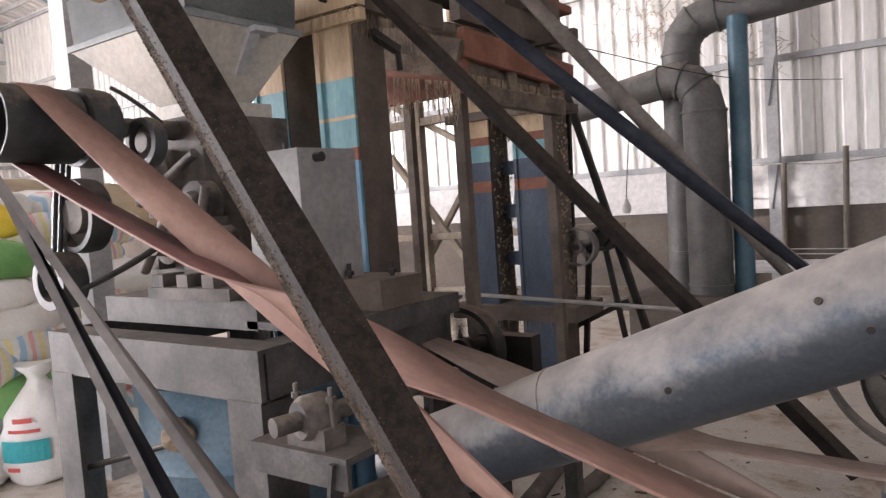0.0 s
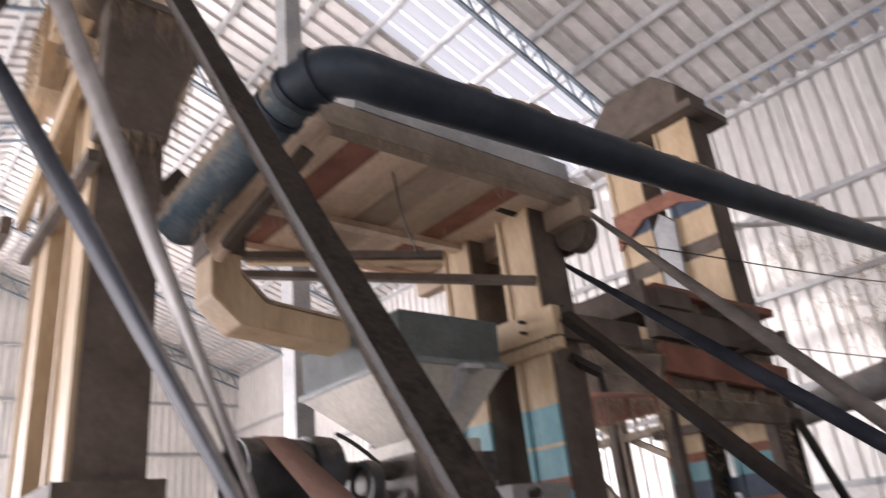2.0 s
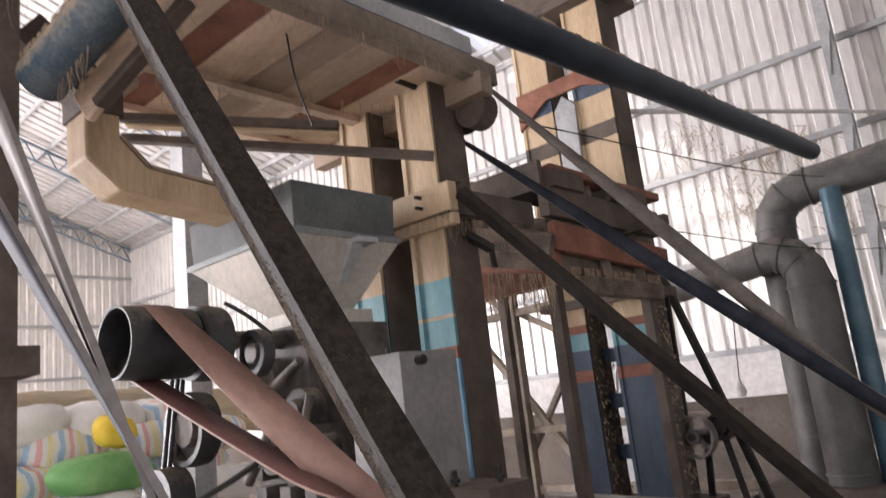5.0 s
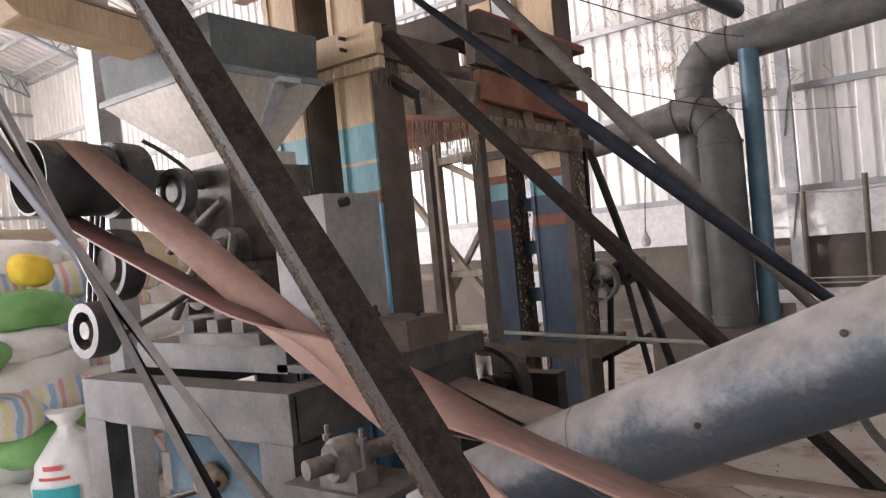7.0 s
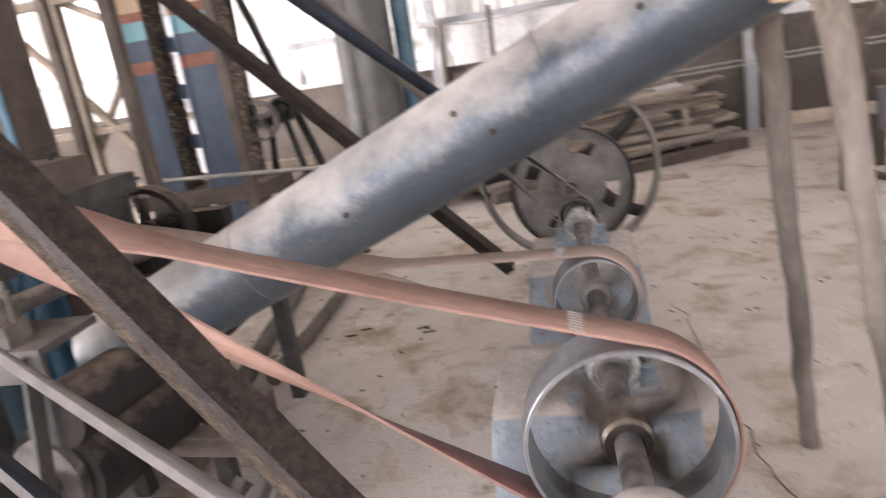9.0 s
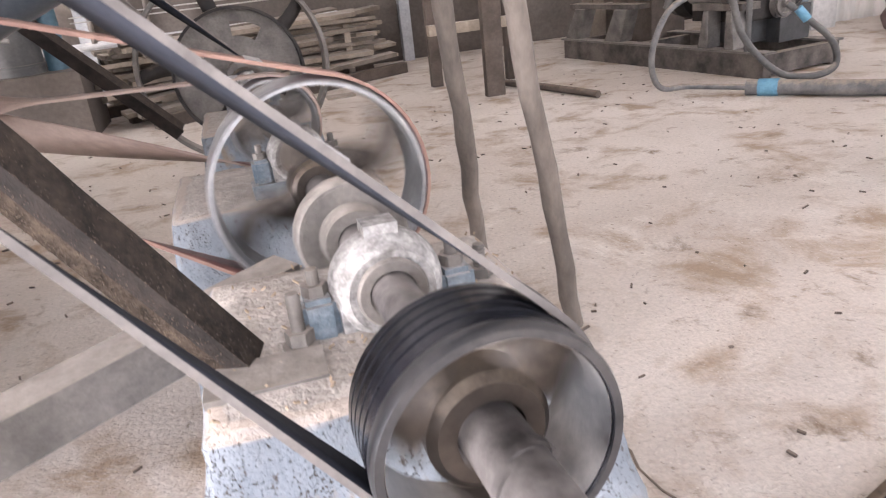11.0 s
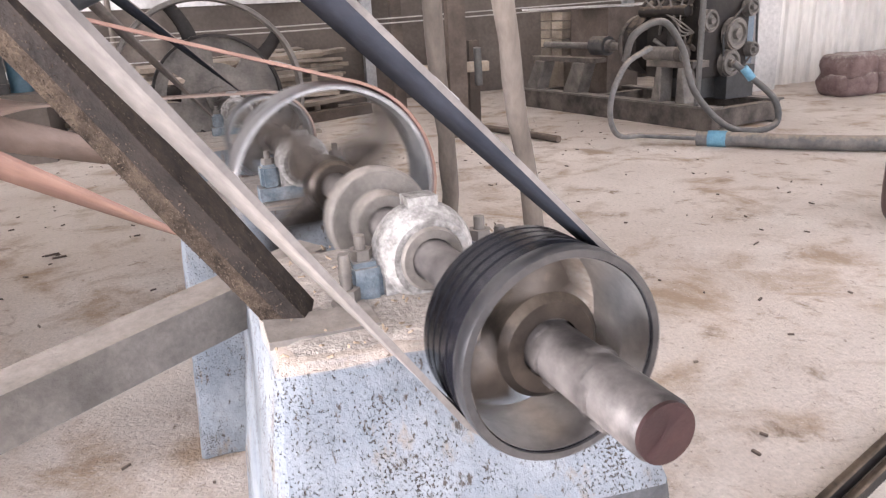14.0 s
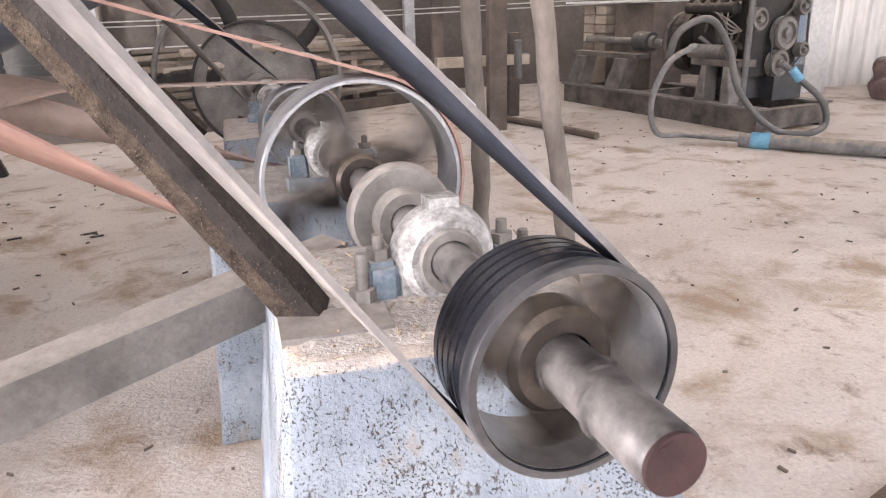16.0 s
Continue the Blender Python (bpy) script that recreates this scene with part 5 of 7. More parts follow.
for k in range(420):
    z = rng.uniform(0.7, 1.95); y = rng.uniform(4.60, 4.85); x = -2.673 if k % 2 else -2.193
    q = rng.uniform(0.004, 0.011)
    box(bm, (x, y, z), (x + q, y + q * 1.4, z + q * 1.8))
ob = part("husk_crust", bm, M["husk"], elev_c, "rough crust of husk on the side boards"); ob["kind"] = "stuff"

elev_c.location = (0.04, 0, 0.08)

# sieve boxes between the two elevators
sieve = thing("sieve_box", "dusty rust brown sieve box with cobwebs between the elevators", "sieve", at=(0, 0, 0))
bm = bmesh.new(); prism(bm, [(-3.3, 3.3, 2.86), (-2.02, 3.3, 2.46), (-2.02, 3.3, 2.16), (-3.3, 3.3, 2.50)], (0, 1.25, 0)); part("body", roughen(bevel(bm, 0.01), 0.008, 0.3), M["sieved"], sieve)
bm = bmesh.new(); box(bm, (-3.3, 3.26, 2.62), (-2.0, 3.30, 2.78)); part("rail", roughen(bevel(bm, 0.006), 0.006, 0.3), M["darkwood"], sieve)
bm = bmesh.new(); box(bm, (-2.02, 3.25, 2.46), (-1.96, 4.56, 2.62)); part("rail", roughen(bevel(bm, 0.006), 0.006, 0.3), M["darkwood"], sieve)
bm = bmesh.new(); box(bm, (-3.2, 3.3, 2.10), (-2.0, 3.36, 2.30)); part("apron", roughen(bevel(bm, 0.006), 0.008, 0.3), M["rust"], sieve, "rust red front apron")
for lo, hi in (((-2.25, 3.30, 2.62), (-1.93, 3.6, 2.72)), ((-2.20, 3.9, 2.62), (-1.90, 4.3, 2.70))):
    bm = bmesh.new(); box(bm, lo, hi); part("cover", bevel(bm, 0.01), M["darkwood"], sieve)
for k, (p, q, w, h) in enumerate((((-2.02, 3.35, 2.74), (-1.95, 4.5, 2.70), 0.10, 0.05), ((-2.6, 3.27, 2.50), (-1.98, 3.27, 2.30), 0.04, 0.12), ((-3.2, 3.27, 2.68), (-2.5, 3.27, 2.46), 0.04, 0.10), ((-2.0, 3.30, 2.36), (-1.94, 4.5, 2.28), 0.05, 0.16), ((-1.99, 3.5, 2.10), (-1.96, 4.4, 2.08), 0.06, 0.10), ((-2.9, 3.5, 2.90), (-2.0, 3.6, 2.70), 0.22, 0.04), ((-2.9, 3.9, 2.92), (-2.0, 4.0, 2.72), 0.26, 0.04), ((-2.02, 3.75, 2.70), (-1.98, 3.80, 2.10), 0.05, 0.06), ((-2.02, 4.2, 2.70), (-1.98, 4.22, 2.10), 0.05, 0.06))):
    bm = bmesh.new(); bar(bm, p, q, w, h); part("board", roughen(bevel(bm, 0.006), 0.008, 0.2, k), M["sieved"] if k % 3 else M["rust"], sieve)
for x, y in ((-3.2, 3.35), (-2.06, 3.35), (-3.2, 4.4), (-2.06, 4.4)):
    bm = bmesh.new(); box(bm, (x - 0.03, y - 0.03, 0.0), (x + 0.03, y + 0.03, 2.3)); part("leg", bm, M["darkwood"], sieve)
bm = bmesh.new(); box(bm, (-2.02, 4.1, 2.44), (-1.72, 4.16, 2.50)); part("arm", bm, M["darkwood"], sieve)
husk_fringe(sieve, [((-3.2, 3.28, 2.4), (-2.0, 3.28, 2.15)), ((-2.0, 3.3, 2.2), (-2.0, 4.5, 2.2)), ((-3.2, 3.3, 2.1), (-2.0, 3.3, 2.1))], 7, 0.16, r=0.0024, n=60)

# ---------------------------------------------------------------- the wooden deck over the huller
deck = thing("wooden_deck", "dusty wooden platform of brown boards and beams seen from below", "platform")
DX0, DX1, DY0, DY1, DZ = -3.05, -1.855, 1.22, 2.70, 3.04
y = DY0
k = 0
rng = random.Random(2)
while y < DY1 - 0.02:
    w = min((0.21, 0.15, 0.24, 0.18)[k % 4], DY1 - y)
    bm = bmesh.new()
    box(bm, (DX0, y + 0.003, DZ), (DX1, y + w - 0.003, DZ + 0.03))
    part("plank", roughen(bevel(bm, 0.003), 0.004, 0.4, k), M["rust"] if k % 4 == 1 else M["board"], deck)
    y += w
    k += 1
for x in (-2.98, -2.55):
    bm = bmesh.new(); box(bm, (x - 0.03, DY0, DZ - 0.035), (x + 0.03, DY1, DZ - 0.002)); part("joist", roughen(bevel(bm, 0.004), 0.004, 0.3), M["board"], deck)
bm = bmesh.new(); box(bm, (DX1 - 0.06, DY0 - 0.05, DZ - 0.02), (DX1 + 0.01, DY1 + 0.08, DZ + 0.08)); part("edge_beam", roughen(bevel(bm, 0.006), 0.008, 0.15), M["plank"], deck)
bm = bmesh.new(); box(bm, (DX0, DY1 - 0.10, DZ - 0.11), (DX1 + 0.05, DY1 - 0.02, DZ - 0.005)); part("edge_beam", roughen(bevel(bm, 0.006), 0.008, 0.2), M["board"], deck)
bm = bmesh.new(); box(bm, (DX1 - 0.22, DY0 + 0.2, DZ + 0.11), (DX1 - 0.02, DY1 - 0.05, DZ + 0.20)); part("machine_sill", bevel(bm, 0.006), M["steelpaint"], deck)
bm = bmesh.new(); box(bm, (-2.9, 1.5, DZ + 0.03), (-2.3, 2.4, DZ + 0.20)); part("tray", bevel(bm, 0.006), M["greygreen"], deck)
bm = bmesh.new(); lathe(bm, [(0, -0.05), (0.09, -0.05), (0.09, 0.05), (0, 0.05)], pose(-1.93, 2.70, 2.90, 0, 0, 90), 24); part("belt_guard", smooth(bm), M["darkwood"], deck)
for a, b, w in (((-2.9, 1.45, 2.84), (-1.95, 2.38, 2.62), 0.05), ((-2.75, 1.35, 2.86), (-2.12, 2.0, 2.74), 0.04)):
    bm = bmesh.new(); bar(bm, a, b, w, 0.035); part("rail", bevel(bm, 0.004), M["darkwood"], deck, "thin dark slanting rail")
bm = bmesh.new(); bar(bm, (-2.75, 1.40, 2.835), (-2.15, 2.02, 2.715), 0.05, 0.012); part("lath", bm, M["cream"], deck)
husk_fringe(deck, [((-3.0, 1.3, DZ), (-1.9, 1.3, DZ)), ((-1.85, 1.3, DZ), (-1.85, 2.7, DZ)), ((-3.0, 2.68, DZ - 0.1), (-1.85, 2.68, DZ - 0.1)), ((-2.6, 1.4, DZ - 0.05), (-2.2, 2.6, DZ - 0.05))], 12, 0.13, n=26)
bm = bmesh.new(); pipe(bm, curve_pts([(-2.06, 1.72, 3.05), (-2.05, 1.74, 2.85), (-2.02, 1.78, 2.66)]), 0.004, 6); part("hanging_wire", bm, M["iron"], deck)

# chute into the hopper
chute = thing("feed_chute", "cream wooden feed chute bent down into the hopper", "chute")
bm = bmesh.new()
prism(bm, [(-2.60, 1.08, 2.74), (-2.60, 1.20, 2.74), (-2.60, 1.20, 2.64), (-2.60, 1.30, 2.54), (-2.60, 1.68, 2.50), (-2.60, 1.68, 2.39), (-2.60, 1.46, 2.415), (-2.60, 1.20, 2.44), (-2.60, 1.08, 2.545)], (0.17, 0, 0))
part("chute_body", roughen(bevel(bm, 0.006), 0.003, 0.3), M["cream"], chute)
bm = bmesh.new(); box(bm, (-2.61, 1.07, 2.72), (-2.42, 1.21, 2.85)); part("neck", bevel(bm, 0.004), M["darkwood"], chute)
bm = bmesh.new(); box(bm, (-2.63, 1.04, 2.845), (-2.40, 1.26, 2.87)); part("collar", bevel(bm, 0.004), M["board"], chute)
bm = bmesh.new(); bar(bm, (-2.515, 1.20, 2.645), (-2.515, 1.31, 2.542), 0.185, 0.012); bar(bm, (-2.515, 1.30, 2.545), (-2.515, 1.69, 2.505), 0.185, 0.012); part("lid", bm, M["board"], chute)
bm = bmesh.new(); bar(bm, (-2.52, 0.9, 3.0), (-2.52, 1.16, 2.8), 0.14, 0.13); part("drop_pipe", bm, M["darkwood"], chute)

chute.location = (0, 0.03, 0)

# ---------------------------------------------------------------- the huller
huller = thing("rice_huller", "dusty rice huller with a grey hopper on a steel frame", "huller machine")
HX0, HX1, HY0, HY1 = -2.90, -2.13, 1.74, 2.28
def funnel(bm, x0, x1, y0, y1, z1, a0, a1, b0, b1, z0):
    t = [bm.verts.new(p) for p in ((x0, y0, z1), (x1, y0, z1), (x1, y1, z1), (x0, y1, z1))]
    d = [bm.verts.new(p) for p in ((a0, b0, z0), (a1, b0, z0), (a1, b1, z0), (a0, b1, z0))]
    for i in range(4):
        bm.faces.new((t[i], d[i], d[(i + 1) % 4], t[(i + 1) % 4]))
bm = bmesh.new()
funnel(bm, HX0, HX1, HY0, HY1, 2.47, HX0 + 0.01, HX1 - 0.01, HY0 + 0.01, HY1 - 0.01, 2.27)
geom = bmesh.ops.solidify(bm, geom=bm.faces[:], thickness=0.006)
part("hopper_rim", bm, M["greygreen"], huller, "grey green hopper rim crusted with husk")
bm = bmesh.new()
funnel(bm, HX0 - 0.008, HX1 + 0.008, HY0 - 0.008, HY1 + 0.008, 2.27, -2.50, -2.28, 1.90, 2.10, 1.97)
part("hopper_funnel", bm, M["funnel"], huller, "cream grey tapered funnel")
bm = bmesh.new(); box(bm, (HX0 - 0.012, HY0 - 0.012, 2.26), (HX1 + 0.012, HY1 + 0.012, 2.285)); part("hopper_lip", bevel(bm, 0.004), M["greygreen"], huller)
bm = bmesh.new(); bar(bm, (-2.115, 2.03, 2.24), (-2.22, 2.03, 2.10), 0.05, 0.02); bar(bm, (-2.11, 2.00, 2.245), (-2.10, 2.10, 2.245), 0.09, 0.02); part("slide_gate", bm, M["steelpaint"], huller)
bm = bmesh.new(); box(bm, (-2.55, 1.84, 1.93), (-2.22, 2.18, 1.99)); part("neck", bevel(bm, 0.006), M["funnel"], huller)
bm = bmesh.new(); box(bm, (-2.56, 1.80, 1.56), (-2.18, 2.22, 1.93)); bevel(bm, 0.03, 2); part("roller_case", smooth(bm), M["machine"], huller)
bm = bmesh.new(); prism(bm, [(-2.50, 1.82, 1.58), (-2.20, 1.82, 1.58), (-2.10, 1.82, 1.30), (-2.60, 1.82, 1.30)], (0, 0.42, 0)); part("lower_case", bevel(bm, 0.01), M["machine"], huller)
for p, r, l in (((-2.42, 1.76, 1.72), 0.10, 0.06), ((-2.20, 1.77, 1.60), 0.085, 0.05), ((-2.34, 1.74, 1.46), 0.075, 0.08), ((-2.12, 1.78, 1.46), 0.06, 0.05)):
    bm = bmesh.new(); lathe(bm, [(0, -l), (r * 0.5, -l), (r * 0.6, -l * 0.4), (r, -l * 0.3), (r, l), (0, l)], frame_of(p, Vector(p) + Vector((0, 1, 0)))[0], 24); part("bearing_cover", smooth(bm), M["machine"], huller)
for a, b, r in (((-2.34, 1.45, 1.885), (-2.34, 1.82, 1.885), 0.035), ((-2.52, 1.74, 1.62), (-2.15, 1.74, 1.78), 0.018), ((-2.18, 1.72, 1.40), (-2.08, 1.72, 1.66), 0.016), ((-2.5, 1.72, 1.36), (-2.28, 1.70, 1.58), 0.02)):
    bm = bmesh.new(); rod(bm, a, b, r); part("lever", smooth(bm), M["machine"], huller)
for k in range(6):
    x, z = -2.5 + 0.07 * k, 1.36 + 0.06 * (k % 3)
    bm = bmesh.new(); box(bm, (x, 1.75, z), (x + 0.05, 1.82, z + 0.07)); bevel(bm, 0.01, 1); part("casting_rib", bm, M["machine"], huller)
bm = bmesh.new(); box(bm, (-2.62, 1.62, 1.18), (-1.75, 2.3, 1.275)); part("bed", bevel(bm, 0.006), M["framegrey"], huller)
bm = bmesh.new(); box(bm, (-2.30, 1.60, 1.275), (-1.85, 1.75, 1.315)); part("bed_rail", bevel(bm, 0.006), M["machine"], huller)
for k in range(3):
    bm = bmesh.new(); box(bm, (-2.28 + 0.14 * k, 1.61, 1.31), (-2.22 + 0.14 * k, 1.70, 1.36)); part("lug", bevel(bm, 0.005), M["machine"], huller)
swbox = thing("switch_box", "pale grey sheet metal box beside the huller", "box")
bm = bmesh.new(); box(bm, (-1.90, 1.75, 1.275), (-1.645, 2.02, 1.75)); part("case", bevel(bm, 0.008, 2), M["panelbox"], swbox)
bm = bmesh.new(); box(bm, (-1.88, 1.743, 1.34), (-1.70, 1.752, 1.60)); part("door", bm, M["panelbox"], swbox)
bm = bmesh.new(); rod(bm, (-1.645, 1.83, 1.72), (-1.615, 1.83, 1.72), 0.016, seg=12); part("knob", bm, M["iron"], swbox)
bm = bmesh.new(); rod(bm, (-1.75, 1.80, 1.745), (-1.75, 1.80, 1.775), 0.008, seg=8); part("stud", bm, M["iron"], swbox)

# frame under the huller
fr = thing("machine_frame", "grey steel machine frame with heavy legs", "frame")
FX0, FX1, FY0, FY1, FZ = -2.76, -1.57, 1.46, 2.42, 1.15
for y in (FY0, FY1 - 0.02):
    bm = bmesh.new(); box(bm, (FX0, y, FZ - 0.145), (FX1, y + 0.02, FZ)); box(bm, (FX0, y - 0.0, FZ), (FX1, y + 0.12, FZ + 0.012)); part("beam", bevel(bm, 0.003), M["framegrey"], fr)
for x in (FX0, FX1 - 0.02):
    bm = bmesh.new(); box(bm, (x, FY0 + 0.03, FZ - 0.145), (x + 0.02, FY1 - 0.03, FZ)); box(bm, (x - 0.10 if x > -2 else x, FY0 + 0.13, FZ), (x + 0.02, FY1 - 0.13, FZ + 0.012)); part("beam", bevel(bm, 0.003), M["framegrey"], fr)
for x in (FX0, FX1):
    for y in (FY0, FY1):
        bm = bmesh.new()
        sx, sy_ = (1 if x == FX0 else -1), (1 if y == FY0 else -1)
        box(bm, (min(x, x + sx * 0.15), min(y - 0.004 * sy_, y + sy_ * 0.016), 0), (max(x, x + sx * 0.15), max(y - 0.004 * sy_, y + sy_ * 0.016), FZ - 0.14))
        box(bm, (min(x, x + sx * 0.02), min(y + sy_ * 0.016, y + sy_ * 0.15), 0), (max(x, x + sx * 0.02), max(y + sy_ * 0.016, y + sy_ * 0.15), FZ - 0.14))
        part("leg", bm, M["framegrey"], fr)
bm = bmesh.new(); box(bm, (-1.72, 1.86, 1.212), (-1.44, 2.08, 1.31)); bevel(bm, 0.006); ob = tagged(part("timber_block", roughen(bm, 0.004, 0.2), M["darkwood"]), "dark oily timber block on the machine table", "timber")
bm = bmesh.new(); box(bm, (-1.80, 1.62, 1.185), (-1.44, 2.30, 1.21)); box(bm, (-1.46, 1.62, 1.14), (-1.44, 2.30, 1.185)); part("side_table", bevel(bm, 0.003), M["framegrey"], fr)
for p in ((-1.50, 2.0, 1.31), (-1.62, 1.92, 1.31)):
    bm = bmesh.new(); rod(bm, p, (p[0], p[1], p[2] + 0.05), 0.008, seg=8); lathe(bm, [(0, 0.01), (0.016, 0.01), (0.016, 0.024), (0, 0.024)], Matrix.Translation(p) @ pose(0, 0, 0, 0, -90, 0), 6); part("bolt", bm, M["iron"], fr)

# pale blue drum under the frame
drum = thing("steel_drum", "dented pale blue steel drum under the machine frame", "drum")
bm = bmesh.new(); lathe(bm, [(0, 0), (0.40, 0), (0.41, 0.02), (0.40, 0.05), (0.40, 0.30), (0.412, 0.32), (0.40, 0.34), (0.40, 0.62), (0.412, 0.64), (0.40, 0.66), (0.40, 0.92), (0.41, 0.95), (0.0, 0.95)], pose(-2.32, 1.98, 0.0, 0, -90, 0), 48); part("shell", smooth(bm), M["drumblue"], drum)
bm = bmesh.new(); box(bm, (-2.50, 1.60, 0.72), (-2.36, 1.615, 0.86), ); part("label_plate", bm, M["funnel"], drum)
bm = bmesh.new(); rod(bm, (-2.70, 1.50, 0.62), (-2.10, 1.56, 0.80), 0.012, seg=10); part("handle_rod", smooth(bm), M["iron"], drum)
bm = bmesh.new(); bmesh.ops.create_icosphere(bm, subdivisions=3, radius=0.055, matrix=pose(-2.17, 1.58, 0.80)); part("rag_knot", smooth(roughen(bm, 0.02, 0.03), 80), M["husk"], drum, "dusty rag knot")

# bearing on a bracket to the right of the frame
brk = thing("bracket_bearing", "dusty cast bearing on a steel bracket beside the frame", "bearing")
m0 = Matrix.Translation((-1.36, 1.46, 1.0))
bm = bmesh.new(); lathe(bm, [(0.025, -0.05), (0.05, -0.05), (0.062, -0.03), (0.062, 0.03), (0.05, 0.05), (0.025, 0.05)], m0 @ frame_of((0, 0, 0), (0.25, 1, 0))[0], 28); box(bm, (-0.07, -0.04, -0.075), (0.07, 0.04, -0.02), m0); part("housing", smooth(bm, 35), M["machine"], brk)
bm = bmesh.new(); rod(bm, m0 @ Vector((-0.03, -0.12, 0)), m0 @ Vector((0.12, 0.5, 0)), 0.026); part("stub_shaft", smooth(bm), M["machine"], brk)
for sx in (-0.065, 0.065):
    bm = bmesh.new(); rod(bm, m0 @ Vector((sx, 0, -0.03)), m0 @ Vector((sx, 0, 0.085)), 0.007, seg=8); lathe(bm, [(0, 0.045), (0.014, 0.045), (0.014, 0.06), (0, 0.06)], m0 @ pose(sx, 0, 0, 0, -90, 0), 6); part("bolt", bm, M["machine"], brk)
bm = bmesh.new(); box(bm, (-1.56, 1.40, 0.905), (-1.20, 1.62, 0.925)); box(bm, (-1.56, 1.40, 0.84), (-1.20, 1.415, 0.905)); part("bracket", bevel(bm, 0.003), M["framegrey"], brk)
bm = bmesh.new(); bar(bm, (-1.24, 1.41, 0.91), (-1.42, 1.41, 0.0), 0.05, 0.012); part("strut", bm, M["framegrey"], brk)

# dark machine below: polisher body, motor and clutter
pol = thing("polisher", "dark dusty polisher body with housings behind the brace", "machine")
bm = bmesh.new(); rod(bm, (-1.36, 1.50, 0.52), (-1.30, 2.0, 0.52), 0.15, seg=32); part("body", smooth(bm), M["iron"], pol)
bm = bmesh.new(); rod(bm, (-1.37, 1.47, 0.52), (-1.365, 1.50, 0.52), 0.12, seg=32); rod(bm, (-1.375, 1.43, 0.52), (-1.37, 1.47, 0.52), 0.045, seg=20); part("end_cover", smooth(bm, 30), M["machine"], pol)
bm = bmesh.new(); rod(bm, (-1.25, 1.44, 0.72), (-1.15, 2.1, 0.72), 0.085, seg=28); part("motor", smooth(bm), M["iron"], pol)
for x in (-1.56, -1.12):
    bm = bmesh.new(); box(bm, (x - 0.035, 1.46, 0.06), (x + 0.035, 1.56, 0.40)); part("stand", roughen(bevel(bm, 0.006), 0.003, 0.1), M["darkwood"], pol)
for y, z in ((1.50, 0.36), (1.95, 0.36), (1.48, 0.10)):
    bm = bmesh.new(); bar(bm, (-1.75, y, z), (-0.98, y - 0.06, z), 0.09, 0.07); part("timber", roughen(bevel(bm, 0.006), 0.004, 0.15), M["darkwood"], pol)
bm = bmesh.new(); bar(bm, (-1.30, 1.20, 0.05), (-0.86, 1.75, 0.05), 0.11, 0.09); part("timber", roughen(bevel(bm, 0.006), 0.004, 0.15), M["plank"], pol)
bm = bmesh.new(); bar(bm, (-1.55, 1.05, 0.06), (-1.05, 1.65, 0.05), 0.12, 0.10); part("timber", roughen(bevel(bm, 0.006), 0.004, 0.15), M["darkwood"], pol)
bm = bmesh.new(); box(bm, (-1.7, 2.12, 0.55), (-1.25, 2.95, 0.72)); part("bed", bevel(bm, 0.01), M["framegrey"], pol)
for x in (-1.66, -1.30):
    for y in (2.16, 2.88):
        bm = bmesh.new(); box(bm, (x - 0.03, y - 0.03, 0), (x + 0.03, y + 0.03, 0.55)); part("leg", bm, M["framegrey"], pol)
for y in (2.4, 2.8):
    bm = bmesh.new(); box(bm, (-1.66, y - 0.04, 0.72), (-1.40, y + 0.04, 0.95)); bevel(bm, 0.02, 2); part("bearing_stand", smooth(bm), M["iron"], pol)
for k in range(4):
    bm = bmesh.new(); bar(bm, (-1.3 + 0.12 * k, 1.3 + 0.05 * k, 0.02), (-1.05 + 0.1 * k, 1.7, 0.30 + 0.05 * k), 0.05, 0.03); part("bed_strut", bm, M["framegrey"], pol)

# ---------------------------------------------------------------- the big slanting tube
T0, T1 = Vector((-1.34, 1.798, 0.742)), Vector((0.62, 1.734, 1.587))
tube = thing("husk_tube", "wide dusty blue-grey steel tube slanting up on poles", "tube")
bm = bmesh.new(); rod(bm, T0, T1, 0.122, seg=56); part("tube_shell", smooth(bm), M["tube"], tube)
mt, ln = frame_of(T0, T1)
for s in (0.62, 1.55):
    bm = bmesh.new(); lathe(bm, [(0.120, -0.004), (0.1245, -0.003), (0.1245, 0.003), (0.120, 0.004)], mt @ pose(ln * s / 2.17, 0, 0), 56); part("seam", smooth(bm), M["tube"], tube)
def on_tube(s, ang):
    return mt @ Vector((s, 0.122 * math.sin(radians(ang)), 0.122 * math.cos(radians(ang)))), (mt.to_3x3() @ Vector((0, math.sin(radians(ang)), math.cos(radians(ang)))))
for s, ang in ((1.36, -100), (1.30, -62), (0.95, -95), (1.75, -70)):
    p, nrm = on_tube(s, ang)
    bm = bmesh.new(); rod(bm, p - nrm * 0.006, p + nrm * 0.003, 0.008, seg=10); part("rivet", bm, M["iron"], tube)
bm = bmesh.new(); box(bm, (0.50, 1.56, 1.44), (0.86, 2.05, 1.76)); part("end_box", roughen(bevel(bm, 0.01), 0.006, 0.2), M["cream"], tube, "dusty cream wooden end box")
husk_fringe(tube, [((0.52, 1.555, 1.45), (0.86, 1.555, 1.45)), ((0.52, 1.555, 1.74), (0.86, 1.555, 1.74))], 15, 0.07)

